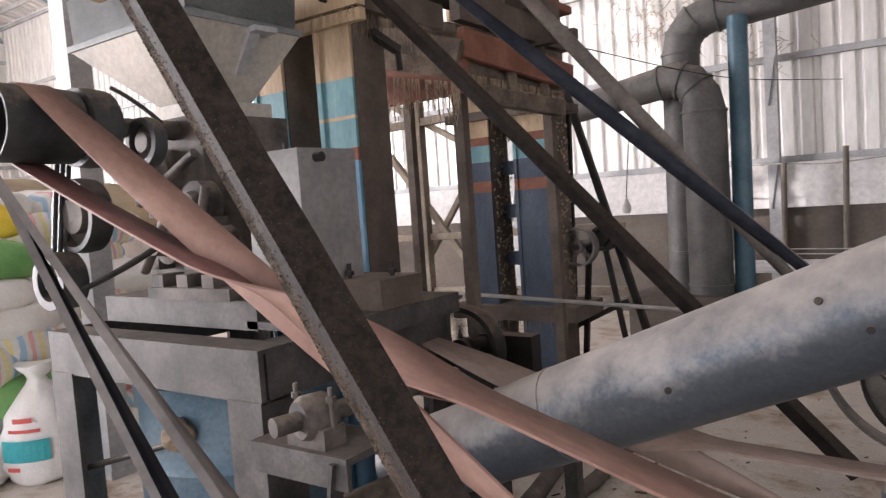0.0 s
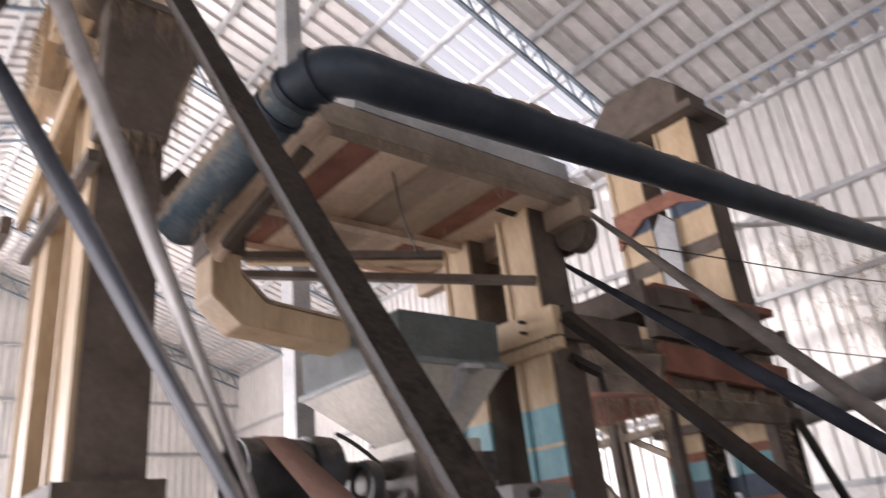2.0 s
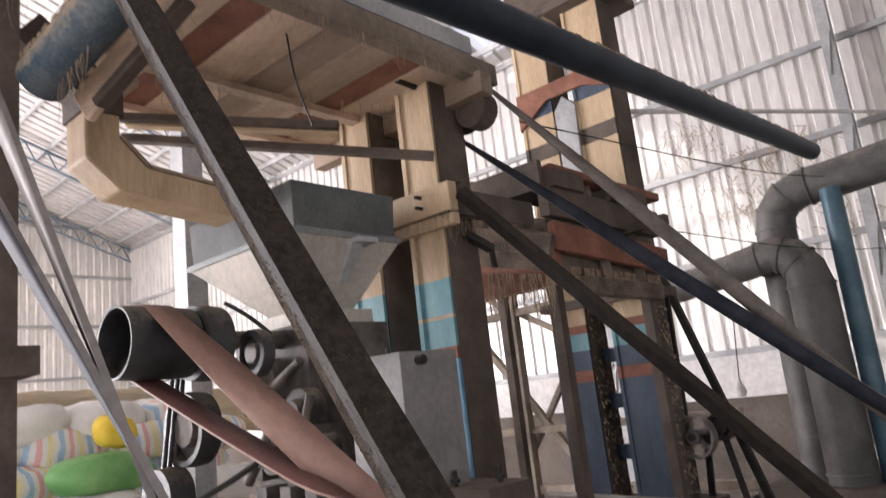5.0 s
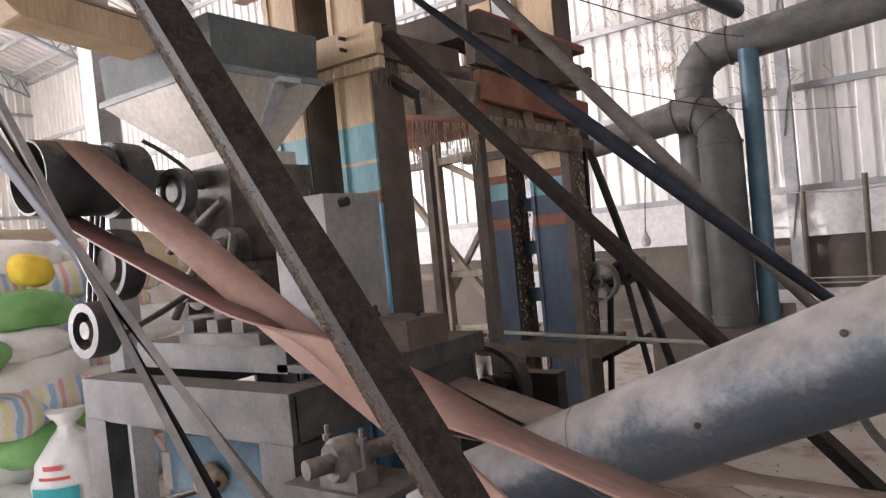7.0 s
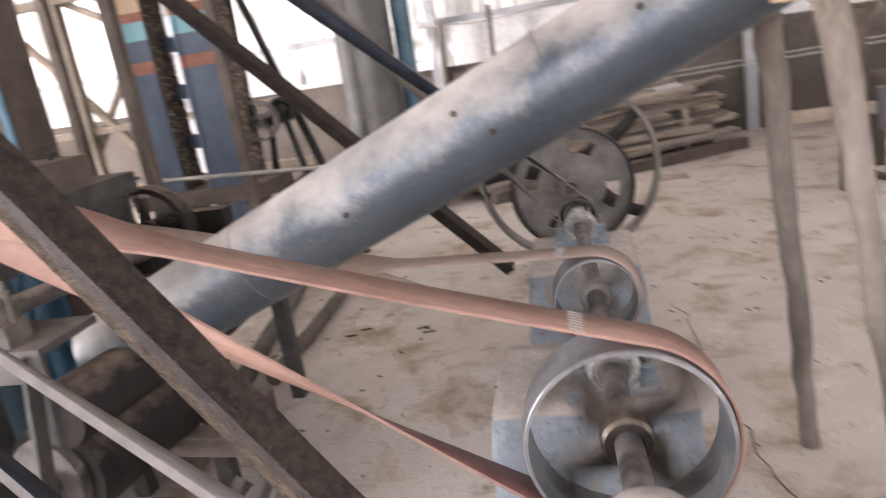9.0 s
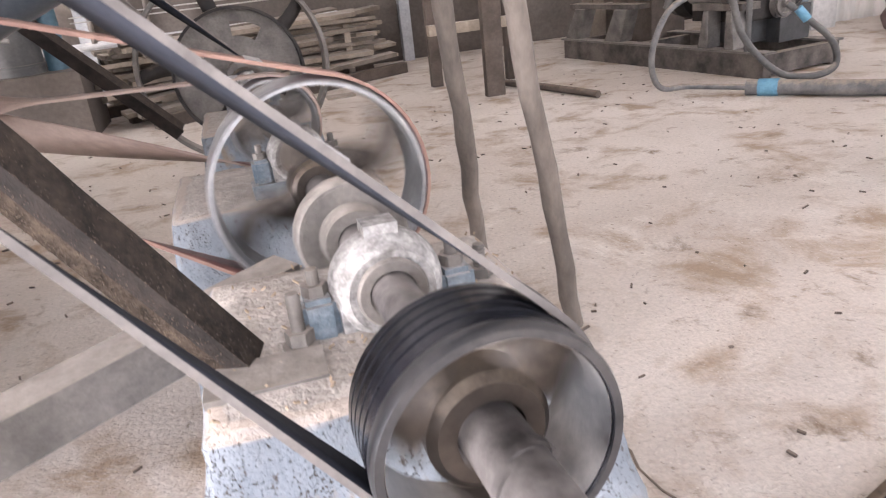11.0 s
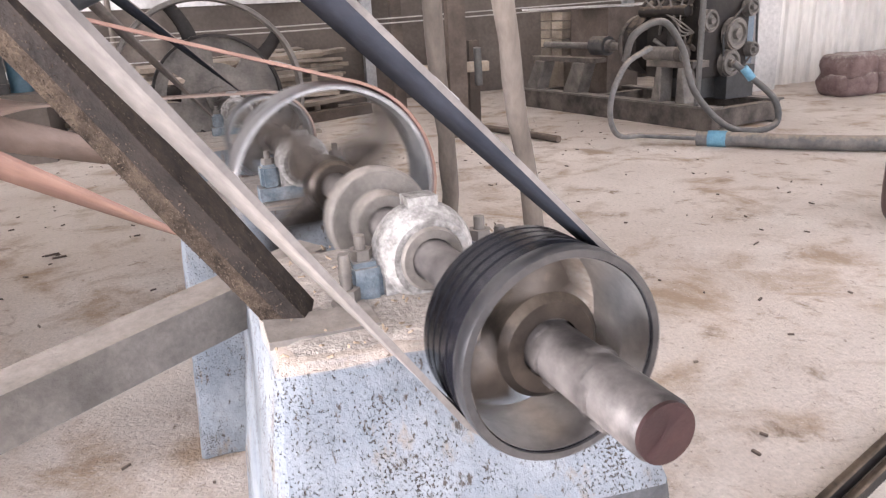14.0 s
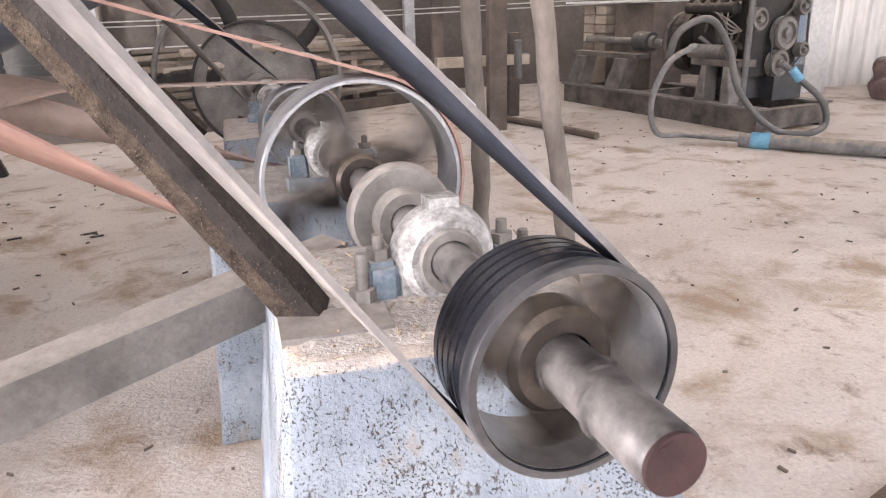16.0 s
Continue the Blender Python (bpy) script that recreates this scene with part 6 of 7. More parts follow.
def pole(p0, p1, r0, r1, label, seed, knots=3):
    bm = bmesh.new()
    rng = random.Random(seed)
    p0, p1 = Vector(p0), Vector(p1)
    pts, rs = [], []
    for i in range(15):
        t = i / 14
        w = 0.006 if 0 < i < 14 else 0
        pts.append(p0.lerp(p1, t) + Vector((rng.uniform(-w, w), rng.uniform(-w, w), 0)))
        rs.append(r0 + (r1 - r0) * t + rng.uniform(-0.0015, 0.003))
    pipe(bm, pts, rs, 14)
    return tagged(part("wooden_pole", smooth(bm, 60), M["log"]), label, "pole", "poles under the tube")
pole((0.748, 2.298, 0.0), (0.557, 1.925, 1.45), 0.028, 0.032, "rough grey brown wooden pole propping the tube", 1)
pole((0.851, 1.746, 0.0), (0.586, 1.590, 1.45), 0.026, 0.030, "crooked grey wooden pole propping the tube end", 2)
pole((-1.50, 2.2, 0.05), (-1.90, 4.6, 0.05), 0.048, 0.042, "pale round log lying on the floor under the tube", 3)
pole((-1.48, 3.0, 0.04), (-1.50, 4.35, 0.04), 0.040, 0.036, "short pale log lying beside the longer one", 4)

# ---------------------------------------------------------------- ducts at the back wall
ductA = thing("dust_duct", "grey dusty sheet metal duct with a segmented elbow", "duct")
def elbow_pipe(root, pts, r, material, rings=()):
    bm = bmesh.new(); pipe(bm, pts, r, 36); part("duct_run", smooth(bm, 25), material, root)
    for p, d, rr in rings:
        bm = bmesh.new(); lathe(bm, [(rr - 0.004, -0.012), (rr + 0.01, -0.010), (rr + 0.01, 0.010), (rr - 0.004, 0.012)], frame_of(p, Vector(p) + Vector(d))[0], 36); part("band", smooth(bm), material, root)
elbow_pipe(ductA, [(-1.68, 6.7, 0.0), (-1.68, 6.7, 2.16), (-1.70, 6.7, 2.30), (-1.79, 6.7, 2.43), (-1.93, 6.7, 2.48), (-2.12, 6.7, 2.45), (-3.1, 6.7, 2.30)], [0.19, 0.185, 0.17, 0.165, 0.155, 0.145, 0.125], M["duct"],
           [((-1.68, 6.7, 2.16), (0, 0, 1), 0.187), ((-1.68, 6.7, 0.62), (0, 0, 1), 0.19), ((-1.74, 6.7, 2.37), (-0.6, 0, 0.8), 0.167), ((-1.86, 6.7, 2.46), (-0.9, 0, 0.35), 0.162), ((-2.05, 6.7, 2.46), (-1, 0, -0.1), 0.15)])
ductB = thing("dust_duct", "grey duct rising and turning along the wall", "duct")
elbow_pipe(ductB, [(-1.98, 7.0, 0.0), (-1.95, 7.0, 2.72), (-1.92, 7.0, 2.88), (-1.82, 7.0, 3.00), (-1.66, 7.0, 3.06), (-1.4, 7.0, 3.07), (1.2, 7.0, 3.30)], 0.17, M["duct"],
           [((-1.95, 7.0, 2.74), (0, 0, 1), 0.17), ((-1.91, 7.0, 2.90), (0.3, 0, 0.9), 0.17), ((-1.80, 7.0, 3.01), (0.8, 0, 0.5), 0.17), ((-1.6, 7.0, 3.06), (1, 0, 0.05), 0.17), ((-1.95, 7.0, 0.9), (0, 0, 1), 0.17)])
bm = bmesh.new(); rod(bm, (-1.41, 6.75, 0.0), (-1.41, 6.85, 2.96), 0.085, seg=24); tagged(part("teal_pipe", smooth(bm), M["tealpipe"]), "upright teal plastic pipe", "pipe")
bm = bmesh.new(); box(bm, (-2.35, 6.4, 0.0), (-1.2, 7.2, 0.55)); tagged(part("duct_plinth", bevel(bm, 0.02), M["cement"]), "brown cement plinth under the ducts", "plinth")
# long dark pipe from the deck to the back duct
longp = thing("dust_pipe", "long dark dusty pipe from the deck elbow to the wall duct", "pipe")
L0, L1 = Vector((-1.405, 1.20, 2.885)), Vector((-1.482, 6.85, 3.322))
elbow_pipe(longp, [Vector((-2.20, 0.89, 2.675)), Vector((-1.60, 0.999, 2.882))], 0.077, M["huskpipe"])
elbow_pipe(longp, [Vector((-1.62, 0.995, 2.875))] + curve_pts([(-1.55, 1.01, 2.895), (-1.47, 1.05, 2.905), (-1.42, 1.12, 2.895), L0], 4) + [L1], 0.075, M["darkpipe"],
           [((-1.66, 0.988, 2.862), (0.58, 0.1, 0.2), 0.076), ((-1.58, 1.004, 2.888), (0.58, 0.1, 0.15), 0.076), ((-1.50, 1.03, 2.903), (0.8, 0.4, 0.1), 0.076)])
bm = bmesh.new()
rng = random.Random(4)
for k in range(260):
    y = rng.uniform(1.5, 6.6); a = rng.uniform(-0.5, 0.5)
    p = L0.lerp(L1, (y - L0.y) / (L1.y - L0.y)) + Vector((0.074 * math.sin(a), 0, 0.074 * math.cos(a)))
    q = rng.uniform(0.005, 0.014)
    box(bm, p - Vector((q, q * 2, 0.003)), p + Vector((q, q * 2, q * 0.7)))
ob = part("dust_crust", bm, M["husk"], longp, "lumpy crust of dust on top"); ob["kind"] = "stuff"
husk_fringe(longp, [((-1.47, 5.6, 3.15), (-1.47, 5.7, 3.16)), ((-2.1, 0.90, 2.62), (-1.9, 0.93, 2.70))], 21, 0.13, n=7)
bm = bmesh.new()
rng = random.Random(14)
for k in range(420):
    t, a = rng.random(), rng.uniform(-0.9, 0.5)
    p = Vector((-2.18, 0.895, 2.68)).lerp(Vector((-1.62, 0.995, 2.875)), t) + Vector((-0.02 * math.cos(a), 0.073 * math.sin(a), 0.070 * math.cos(a)))
    q = rng.uniform(0.006, 0.016)
    box(bm, p - Vector((q, q, 0.004)), p + Vector((q, q, q * 0.6)))
ob = part("husk_crust", bm, M["husk"], longp, "pale husk heaped along the slanting length"); ob["kind"] = "stuff"

# ---------------------------------------------------------------- sacks by the west side
def striped(name, base, bandcols, scale):
    m, nt, bs = mat_new(name)
    L = nt.links.new
    tc = nt.nodes.new("ShaderNodeTexCoord")
    sx = nt.nodes.new("ShaderNodeSeparateXYZ"); L(tc.outputs["Object"], sx.inputs[0])
    mu = nt.nodes.new("ShaderNodeMath"); mu.operation = "MULTIPLY"; mu.inputs[1].default_value = scale
    fr = nt.nodes.new("ShaderNodeMath"); fr.operation = "FRACT"
    nz = node(nt, "ShaderNodeTexNoise", Scale=5.0, Detail=3.0); L(tc.outputs["Object"], nz.inputs["Vector"])
    ad = nt.nodes.new("ShaderNodeMath"); ad.operation = "MULTIPLY_ADD"; ad.inputs[1].default_value = 0.35
    L(sx.outputs["X"], mu.inputs[0]); L(nz.outputs["Fac"], ad.inputs[0]); L(mu.outputs[0], ad.inputs[2]); L(ad.outputs[0], fr.inputs[0])
    rp = nt.nodes.new("ShaderNodeValToRGB"); rp.color_ramp.interpolation = "CONSTANT"
    e = rp.color_ramp.elements
    n = len(bandcols)
    e[0].position, e[0].color = 0.0, (*bandcols[0], 1)
    e[1].position, e[1].color = 1 / n, (*bandcols[1], 1)
    for i in range(2, n):
        e.new(i / n).color = (*bandcols[i], 1)
    L(fr.outputs[0], rp.inputs["Fac"])
    wv = node(nt, "ShaderNodeTexNoise", Scale=90.0, Detail=3.0); L(tc.outputs["Object"], wv.inputs["Vector"])
    hs = node(nt, "ShaderNodeHueSaturation", Saturation=0.9)
    mr = node(nt, "ShaderNodeMapRange"); mr.inputs["To Min"].default_value, mr.inputs["To Max"].default_value = 0.75, 1.2
    L(wv.outputs["Fac"], mr.inputs["Value"]); L(mr.outputs[0], hs.inputs["Value"]); L(rp.outputs["Color"], hs.inputs["Color"])
    L(hs.outputs["Color"], bs.inputs["Base Color"])
    bp = node(nt, "ShaderNodeBump", Strength=0.4, Distance=0.01); L(nz.outputs["Fac"], bp.inputs["Height"]); L(bp.outputs[0], bs.inputs["Normal"])
    bs.inputs["Roughness"].default_value = 0.7
    return m


W = (0.72, 0.70, 0.66)
M["stripe"] = striped("striped woven sack", W, [(0.72, 0.35, 0.34), W, (0.75, 0.66, 0.30), W, (0.32, 0.50, 0.66), W], 5.0)


def sack(at, size, turn, tilt, material, label, seed, tie=True):
    """A full woven sack: a soft box, pinched towards its tied ends."""
    root = thing("rice_sack", label, "sack", "piled sacks")
    root.matrix_world = Matrix.Translation(at) @ pose(0, 0, 0, tilt[0], tilt[1], turn)
    bm = bmesh.new()
    bmesh.ops.create_cube(bm, size=2)
    bmesh.ops.subdivide_edges(bm, edges=bm.edges[:], cuts=7, use_grid_fill=True)
    lx, ly, lz = (s / 2 for s in size)
    for v in bm.verts:
        x, y, z = v.co
        n = Vector((x, y, z)).normalized()
        p = Vector((x, y, z)).lerp(n * 1.25, 0.55)
        pinch = 1 - 0.30 * abs(x) ** 4
        v.co = Vector((p.x * lx, p.y * ly * pinch, p.z * lz * pinch))
        k = noise.noise(v.co * 7 + Vector((seed * 3.7, 0, 0)))
        v.co += n * k * 0.025 + noise.noise_vector(v.co * 22 + Vector((0, seed, 0))) * 0.006
    part("bag", smooth(bm, 80), material, root)
    if tie:
        bm = bmesh.new()
        pipe(bm, [(-lx * 0.6, -ly * 0.9, lz * 0.15), (0, -ly * 1.03, lz * 0.22), (lx * 0.6, -ly * 0.9, lz * 0.15)], 0.006, 6)
        part("seam", bm, material, root)
    return root


rng = random.Random(11)
kinds = [("stripe", "white woven sack with pink, yellow and blue stripes"), ("sackwhite", "bulging white woven sack"), ("stripe", "striped woven rice sack lying flat"), ("stripe", "white woven sack with pink, yellow and blue stripes")]
for layer in range(9):
    for row in range(2):
        for k in range(4):
            kind, text = kinds[rng.randrange(4)]
            y = 1.35 + 0.58 * k + (0.25 if layer % 2 else 0) + rng.uniform(-0.05, 0.05)
            x = -5.30 - 0.42 * row - 0.06 * layer + rng.uniform(-0.05, 0.05)
            sack((x, y, 0.115 + 0.2 * layer), (0.66, 0.48, 0.27), 90 + rng.uniform(-14, 14), (rng.uniform(-6, 6), rng.uniform(-6, 6)), M[kind], text, layer * 10 + k + row * 5)
sack((-5.0, 2.20, 1.36), (0.62, 0.42, 0.24), 95, (0, 3), M["sackgreen"], "green woven sack lying on the pile", 91)
sack((-4.98, 2.15, 1.15), (0.56, 0.40, 0.20), 85, (0, 0), M["sackwhite"], "crumpled white sack under the green one", 92)
sack((-4.85, 1.70, 1.10), (0.60, 0.42, 0.26), 80, (0, -4), M["sackgreen"], "green woven sack at the edge of the pile", 93)
sack((-5.1, 2.33, 1.62), (0.26, 0.2, 0.2), 80, (0, 10), M["sackyellow"], "small yellow bag between white sacks", 94)
for k, (y, z, mk) in enumerate(((2.25, 0.95, "sackwhite"), (2.30, 0.78, "stripe"), (2.55, 0.55, "sackgreen"), (2.2, 0.5, "sackgreen"), (2.0, 0.72, "stripe"), (2.62, 0.32, "sackwhite"), (2.3, 0.13, "stripe"), (1.9, 0.14, "sackwhite"))):
    sack((-5.0 + 0.02 * k, y, z), (0.6, 0.42, 0.25), 88 + 5 * k, (0, 0), M[mk], ("green woven sack in the pile" if mk == "sackgreen" else "pale woven sack at the front of the pile"), 70 + k)
# a standing sack with a printed panel
st = thing("standing_sack", "upright white woven sack with a teal printed panel", "sack")
bm = bmesh.new()
pts, rs = [], []
for z, r in ((0.0, 0.17), (0.03, 0.21), (0.12, 0.235), (0.28, 0.23), (0.42, 0.19), (0.54, 0.12), (0.60, 0.06), (0.63, 0.05), (0.68, 0.10), (0.72, 0.11)):
    pts.append((-4.62, 2.24, z)); rs.append(r)
pipe(bm, pts, rs, 32)
bmesh.ops.subdivide_edges(bm, edges=bm.edges[:], cuts=1)
roughen(bm, 0.022, 0.09, 3)
part("bag", smooth(bm, 80), M["sackwhite"], st)
c0 = Vector((-4.62, 2.24, 0))
for z0, z1, a0, a1, mk, nm in ((0.17, 0.30, -38, 30, "tealprint", "print_panel"), (0.115, 0.14, -30, -10, "redprint", "print_bar"), (0.40, 0.43, -20, 10, "redprint", "print_bar"), (0.34, 0.36, -30, 20, "redprint", "print_bar")):
    bm = bmesh.new()
    g = []
    for i in range(9):
        a = radians(-48 + a0 + (a1 - a0) * i / 8)
        g.append([bm.verts.new(c0 + Vector(((0.252 if z < 0.33 else 0.225) * math.cos(a), (0.252 if z < 0.33 else 0.225) * math.sin(a), z))) for z in (z0, z1)])
    for a, b in zip(g, g[1:]):
        bm.faces.new((a[0], b[0], b[1], a[1]))
    part(nm, bm, M[mk], st)
# jute cloth over the pile
bm = bmesh.new()
n = 26
g = [[bm.verts.new((-8.3 + 2.3 * i / n, 0.6 + 3.8 * j / n, 0)) for j in range(n + 1)] for i in range(n + 1)]
for i in range(n + 1):
    for j in range(n + 1):
        v = g[i][j]
        e = min(i, n - i, j, n - j) / n
        v.co.z = 1.78 + 0.26 * max(0.0, math.sin(math.pi * i / n)) ** 0.6 * (0.5 + 0.5 * math.sin(math.pi * j / n)) + 0.05 * noise.noise(v.co * 3) + 0.015 * noise.noise(v.co * 11) - (0.18 if e == 0 else 0.0) - (0.10 if i > n - 4 else 0)
for i in range(n):
    for j in range(n):
        bm.faces.new((g[i][j], g[i + 1][j], g[i + 1][j + 1], g[i][j + 1]))
bmesh.ops.solidify(bm, geom=bm.faces[:], thickness=0.012)
tagged(part("jute_cloth", smooth(bm, 80), M["jute"]), "tan jute cloth heaped over the sack pile", "cloth")

# ---------------------------------------------------------------- back of the hall
xb = thing("braced_trestle", "pale dusty timber trestle with crossed braces behind the elevators", "trestle")
for a, b, w in (((-4.3, 5.5, 2.0), (-3.3, 5.5, 0.75), 0.06), ((-4.1, 5.52, 0.78), (-3.4, 5.52, 1.75), 0.05), ((-3.9, 5.45, 0), (-3.9, 5.45, 2.45), 0.09), ((-3.1, 5.45, 0), (-3.1, 5.45, 2.3), 0.08), ((-4.6, 5.48, 1.2), (-2.0, 5.48, 1.25), 0.06), ((-4.6, 5.48, 0.7), (-2.0, 5.48, 0.74), 0.07), ((-4.3, 5.5, 2.5), (-3.2, 5.5, 1.9), 0.05), ((-4.6, 5.45, 2.25), (-2.6, 5.45, 2.3), 0.07), ((-4.6, 5.45, 2.75), (-2.6, 5.45, 2.8), 0.07)):
    bm = bmesh.new(); bar(bm, a, b, w, w); part("timber", roughen(bevel(bm, 0.004), 0.003, 0.2), M["plank"], xb)
bm = bmesh.new(); bar(bm, (-2.36, 5.2, 2.50), (-1.62, 5.2, 0.0), 0.05, 0.05); tagged(part("slanting_strut", bevel(bm, 0.004), M["iron"]), "dark slanting steel strut", "strut")
stand = thing("pulley_stand", "dusty steel stand under the far pulleys", "stand")
for a, b in (((-2.15, 4.9, 0), (-2.05, 4.9, 1.15)), ((-1.75, 4.95, 0), (-1.95, 4.92, 1.2)), ((-2.3, 4.9, 0.5), (-1.8, 4.95, 0.75)), ((-2.2, 4.85, 1.12), (-1.85, 4.95, 1.16)), ((-2.25, 5.0, 0), (-2.2, 5.0, 2.2))):
    bm = bmesh.new(); bar(bm, a, b, 0.035, 0.035); part("strut", bm, M["iron"], stand)
bm = bmesh.new(); rod(bm, (-2.45, 3.6, 1.0), (-0.9, 3.6, 0.93), 0.011, seg=10); tagged(part("pale_rod", smooth(bm), M["wire"]), "thin pale steel rod across the machines", "rod")
plat = thing("drying_rack", "slatted rack with pale bars along the back wall", "rack")
for k in range(9):
    bm = bmesh.new(); bar(bm, (-2.1, 7.55 + 0.11 * k, 0.62 + 0.006 * (k % 3)), (1.2, 7.55 + 0.11 * k, 0.66), 0.035, 0.02); part("slat", bm, M["pale"], plat)
for x in (-2.05, -0.9, 0.2, 1.15):
    for y in (7.55, 8.43):
        bm = bmesh.new(); box(bm, (x - 0.03, y - 0.03, 0), (x + 0.03, y + 0.03, 0.61)); part("leg", bm, M["plank"], plat)
for x, z in ((-1.34, 1.68), (-0.77, 1.80), (-2.1, 1.75)):
    bm = bmesh.new(); rod(bm, (x, 8.3, 0.62), (x + 0.02, 8.3, z), 0.028, seg=12); part("upright", smooth(bm), M["log"], plat)
bm = bmesh.new(); pipe(bm, curve_pts([(-2.4, 8.3, 1.72), (-1.7, 8.3, 1.68), (-1.3, 8.3, 1.67), (-0.8, 8.3, 1.64), (0.2, 8.3, 1.72)]), 0.008, 6); tagged(part("rope", bm, M["wire"]), "pale rope strung along the back wall", "rope")
bulb = thing("hanging_bulb", "small white bulb hanging on a wire", "bulb")
bm = bmesh.new(); lathe(bm, [(0, -0.06), (0.03, -0.055), (0.045, -0.02), (0.04, 0.02), (0.022, 0.05), (0.02, 0.08), (0, 0.08)], pose(-2.36, 6.5, 1.36, 0, -90, 0), 20); part("globe", smooth(bm), M["pale"], bulb)
bm = bmesh.new(); pipe(bm, curve_pts([(-2.36, 6.5, 1.42), (-2.33, 6.5, 1.75), (-2.30, 6.52, 2.1)]), 0.005, 6); part("cord", bm, M["iron"], bulb)
bm = bmesh.new(); rod(bm, (-2.2, 4.95, 3.52), (-1.0, 8.7, 3.95), 0.02, seg=10); tagged(part("pale_pipe", smooth(bm), M["pale"]), "thin pale pipe from the tower to the wall", "pipe")
for k, (a, b) in enumerate((((-1.9, 3.0, 2.9), (-1.2, 8.7, 3.3)), ((-2.2, 4.6, 2.6), (-0.8, 8.7, 2.5)), ((-4.2, 2.5, 2.9), (-2.0, 2.6, 2.55)))):
    bm = bmesh.new(); p, q = Vector(a), Vector(b); pipe(bm, curve_pts([p, p.lerp(q, 0.5) - Vector((0, 0, 0.12)), q]), 0.004, 5); tagged(part("thin_wire", bm, M["iron"]), "thin dusty wire strung through the mill", "wire")
bm = bmesh.new()
rng = random.Random(31)
for c, n0, s0 in (((-2.4, 8.62, 3.9), 90, 0.35), ((-1.6, 8.6, 3.0), 40, 0.2), ((-3.2, 8.6, 4.4), 40, 0.25), ((-2.7, 8.62, 3.4), 50, 0.3)):
    for k in range(n0):
        p = Vector(c) + Vector((rng.gauss(0, s0), rng.uniform(-0.08, 0.06), rng.gauss(0, s0 * 0.5)))
        pipe(bm, [p, p + Vector((rng.uniform(-0.1, 0.1), 0, rng.uniform(-0.1, 0.02))), p + Vector((rng.uniform(-0.15, 0.15), 0, rng.uniform(-0.25, -0.05)))], [0.006, 0.004, 0.001], 4, caps=False)
tagged(part("wall_cobweb", bm, M["husk"]), "clumps of husk and cobweb hanging on the wall girts", "cobweb", kind="stuff")

# ---------------------------------------------------------------- planks stacked by the wall
rng = random.Random(17)
STACK = pose(0.62, 7.02, 0, 0, 0, 27)
for k in range(84):
    lv = k // 8
    y = 0.12 + 0.155 * (k % 8) + rng.uniform(-0.05, 0.05) + 0.02 * lv
    z = 0.15 + 0.05 * lv + rng.uniform(0, 0.015)
    ln = rng.uniform(1.7, 2.7)
    x = rng.uniform(-0.45, 0.35) - 0.1 * (lv > 6)
    bm = bmesh.new()
    box(bm, (-ln / 2, -rng.uniform(0.04, 0.08), -rng.uniform(0.012, 0.024)), (ln / 2, 0.055, 0.02))
    ob = part("plank", bevel(bm, 0.004), M["plank"])
    ob.matrix_world = STACK @ pose(x, y, z, rng.uniform(-14, 14), rng.uniform(-3, 3), rng.uniform(-5, 5) if lv < 7 else rng.uniform(-16, 14))
    tagged(ob, "weathered grey plank in a loose stack", "plank", "stacked planks")
for y in (0.02, 0.6, 1.2):
    bm = bmesh.new(); bar(bm, (-1.5, y, 0.055), (1.25, y, 0.055), 0.10, 0.11); ob = part("timber_beam", roughen(bevel(bm, 0.006), 0.004, 0.3), M["darkwood"]); ob.matrix_world = STACK
    tagged(ob, "dark timber beam under the plank stack", "timber", "beams under the planks")
bm = bmesh.new(); box(bm, (0.74, 6.52, 0), (1.0, 6.68, 0.02)); tagged(part("board_scrap", bm, M["plank"]), "short board scrap lying on the floor", "board")
benc = thing("plank_trestle", "dark timber posts with a rail in front of the planks", "trestle")
for x, y, h, w in ((1.99, 5.53, 1.25, 0.15), (1.74, 6.40, 1.2, 0.10), (2.4, 6.2, 0.75, 0.10)):
    bm = bmesh.new(); box(bm, (x - w / 2, y - 0.04, 0), (x + w / 2, y + 0.04, h)); part("post", roughen(bevel(bm, 0.006), 0.003, 0.3), M["darkwood"], benc)
bm = bmesh.new(); box(bm, (1.5, 5.58, 0.52), (2.3, 5.66, 0.60)); part("rail", bevel(bm, 0.006), M["plank"], benc)
bm = bmesh.new(); rod(bm, (2.17, 5.50, 0.42), (2.15, 5.47, 0.72), 0.032, seg=14); part("peg", smooth(bm), M["duct"], benc)
bm = bmesh.new(); pipe(bm, curve_pts([(2.16, 6.0, 0.03), (2.36, 5.4, 0.032), (2.53, 4.79, 0.03)]), 0.028, 10); tagged(part("dark_pole", smooth(bm), M["darkwood"]), "dark crooked pole lying on the floor", "pole")
for z in (0.9, 0.94):
    bm = bmesh.new(); pipe(bm, [(-1.2, 6.6, z), (0.8, 6.2, z + 0.02), (4.5, 6.4, z + 0.1)], 0.006, 5); tagged(part("thin_wire", bm, M["wire"]), "thin pale wire across the back of the hall", "wire")

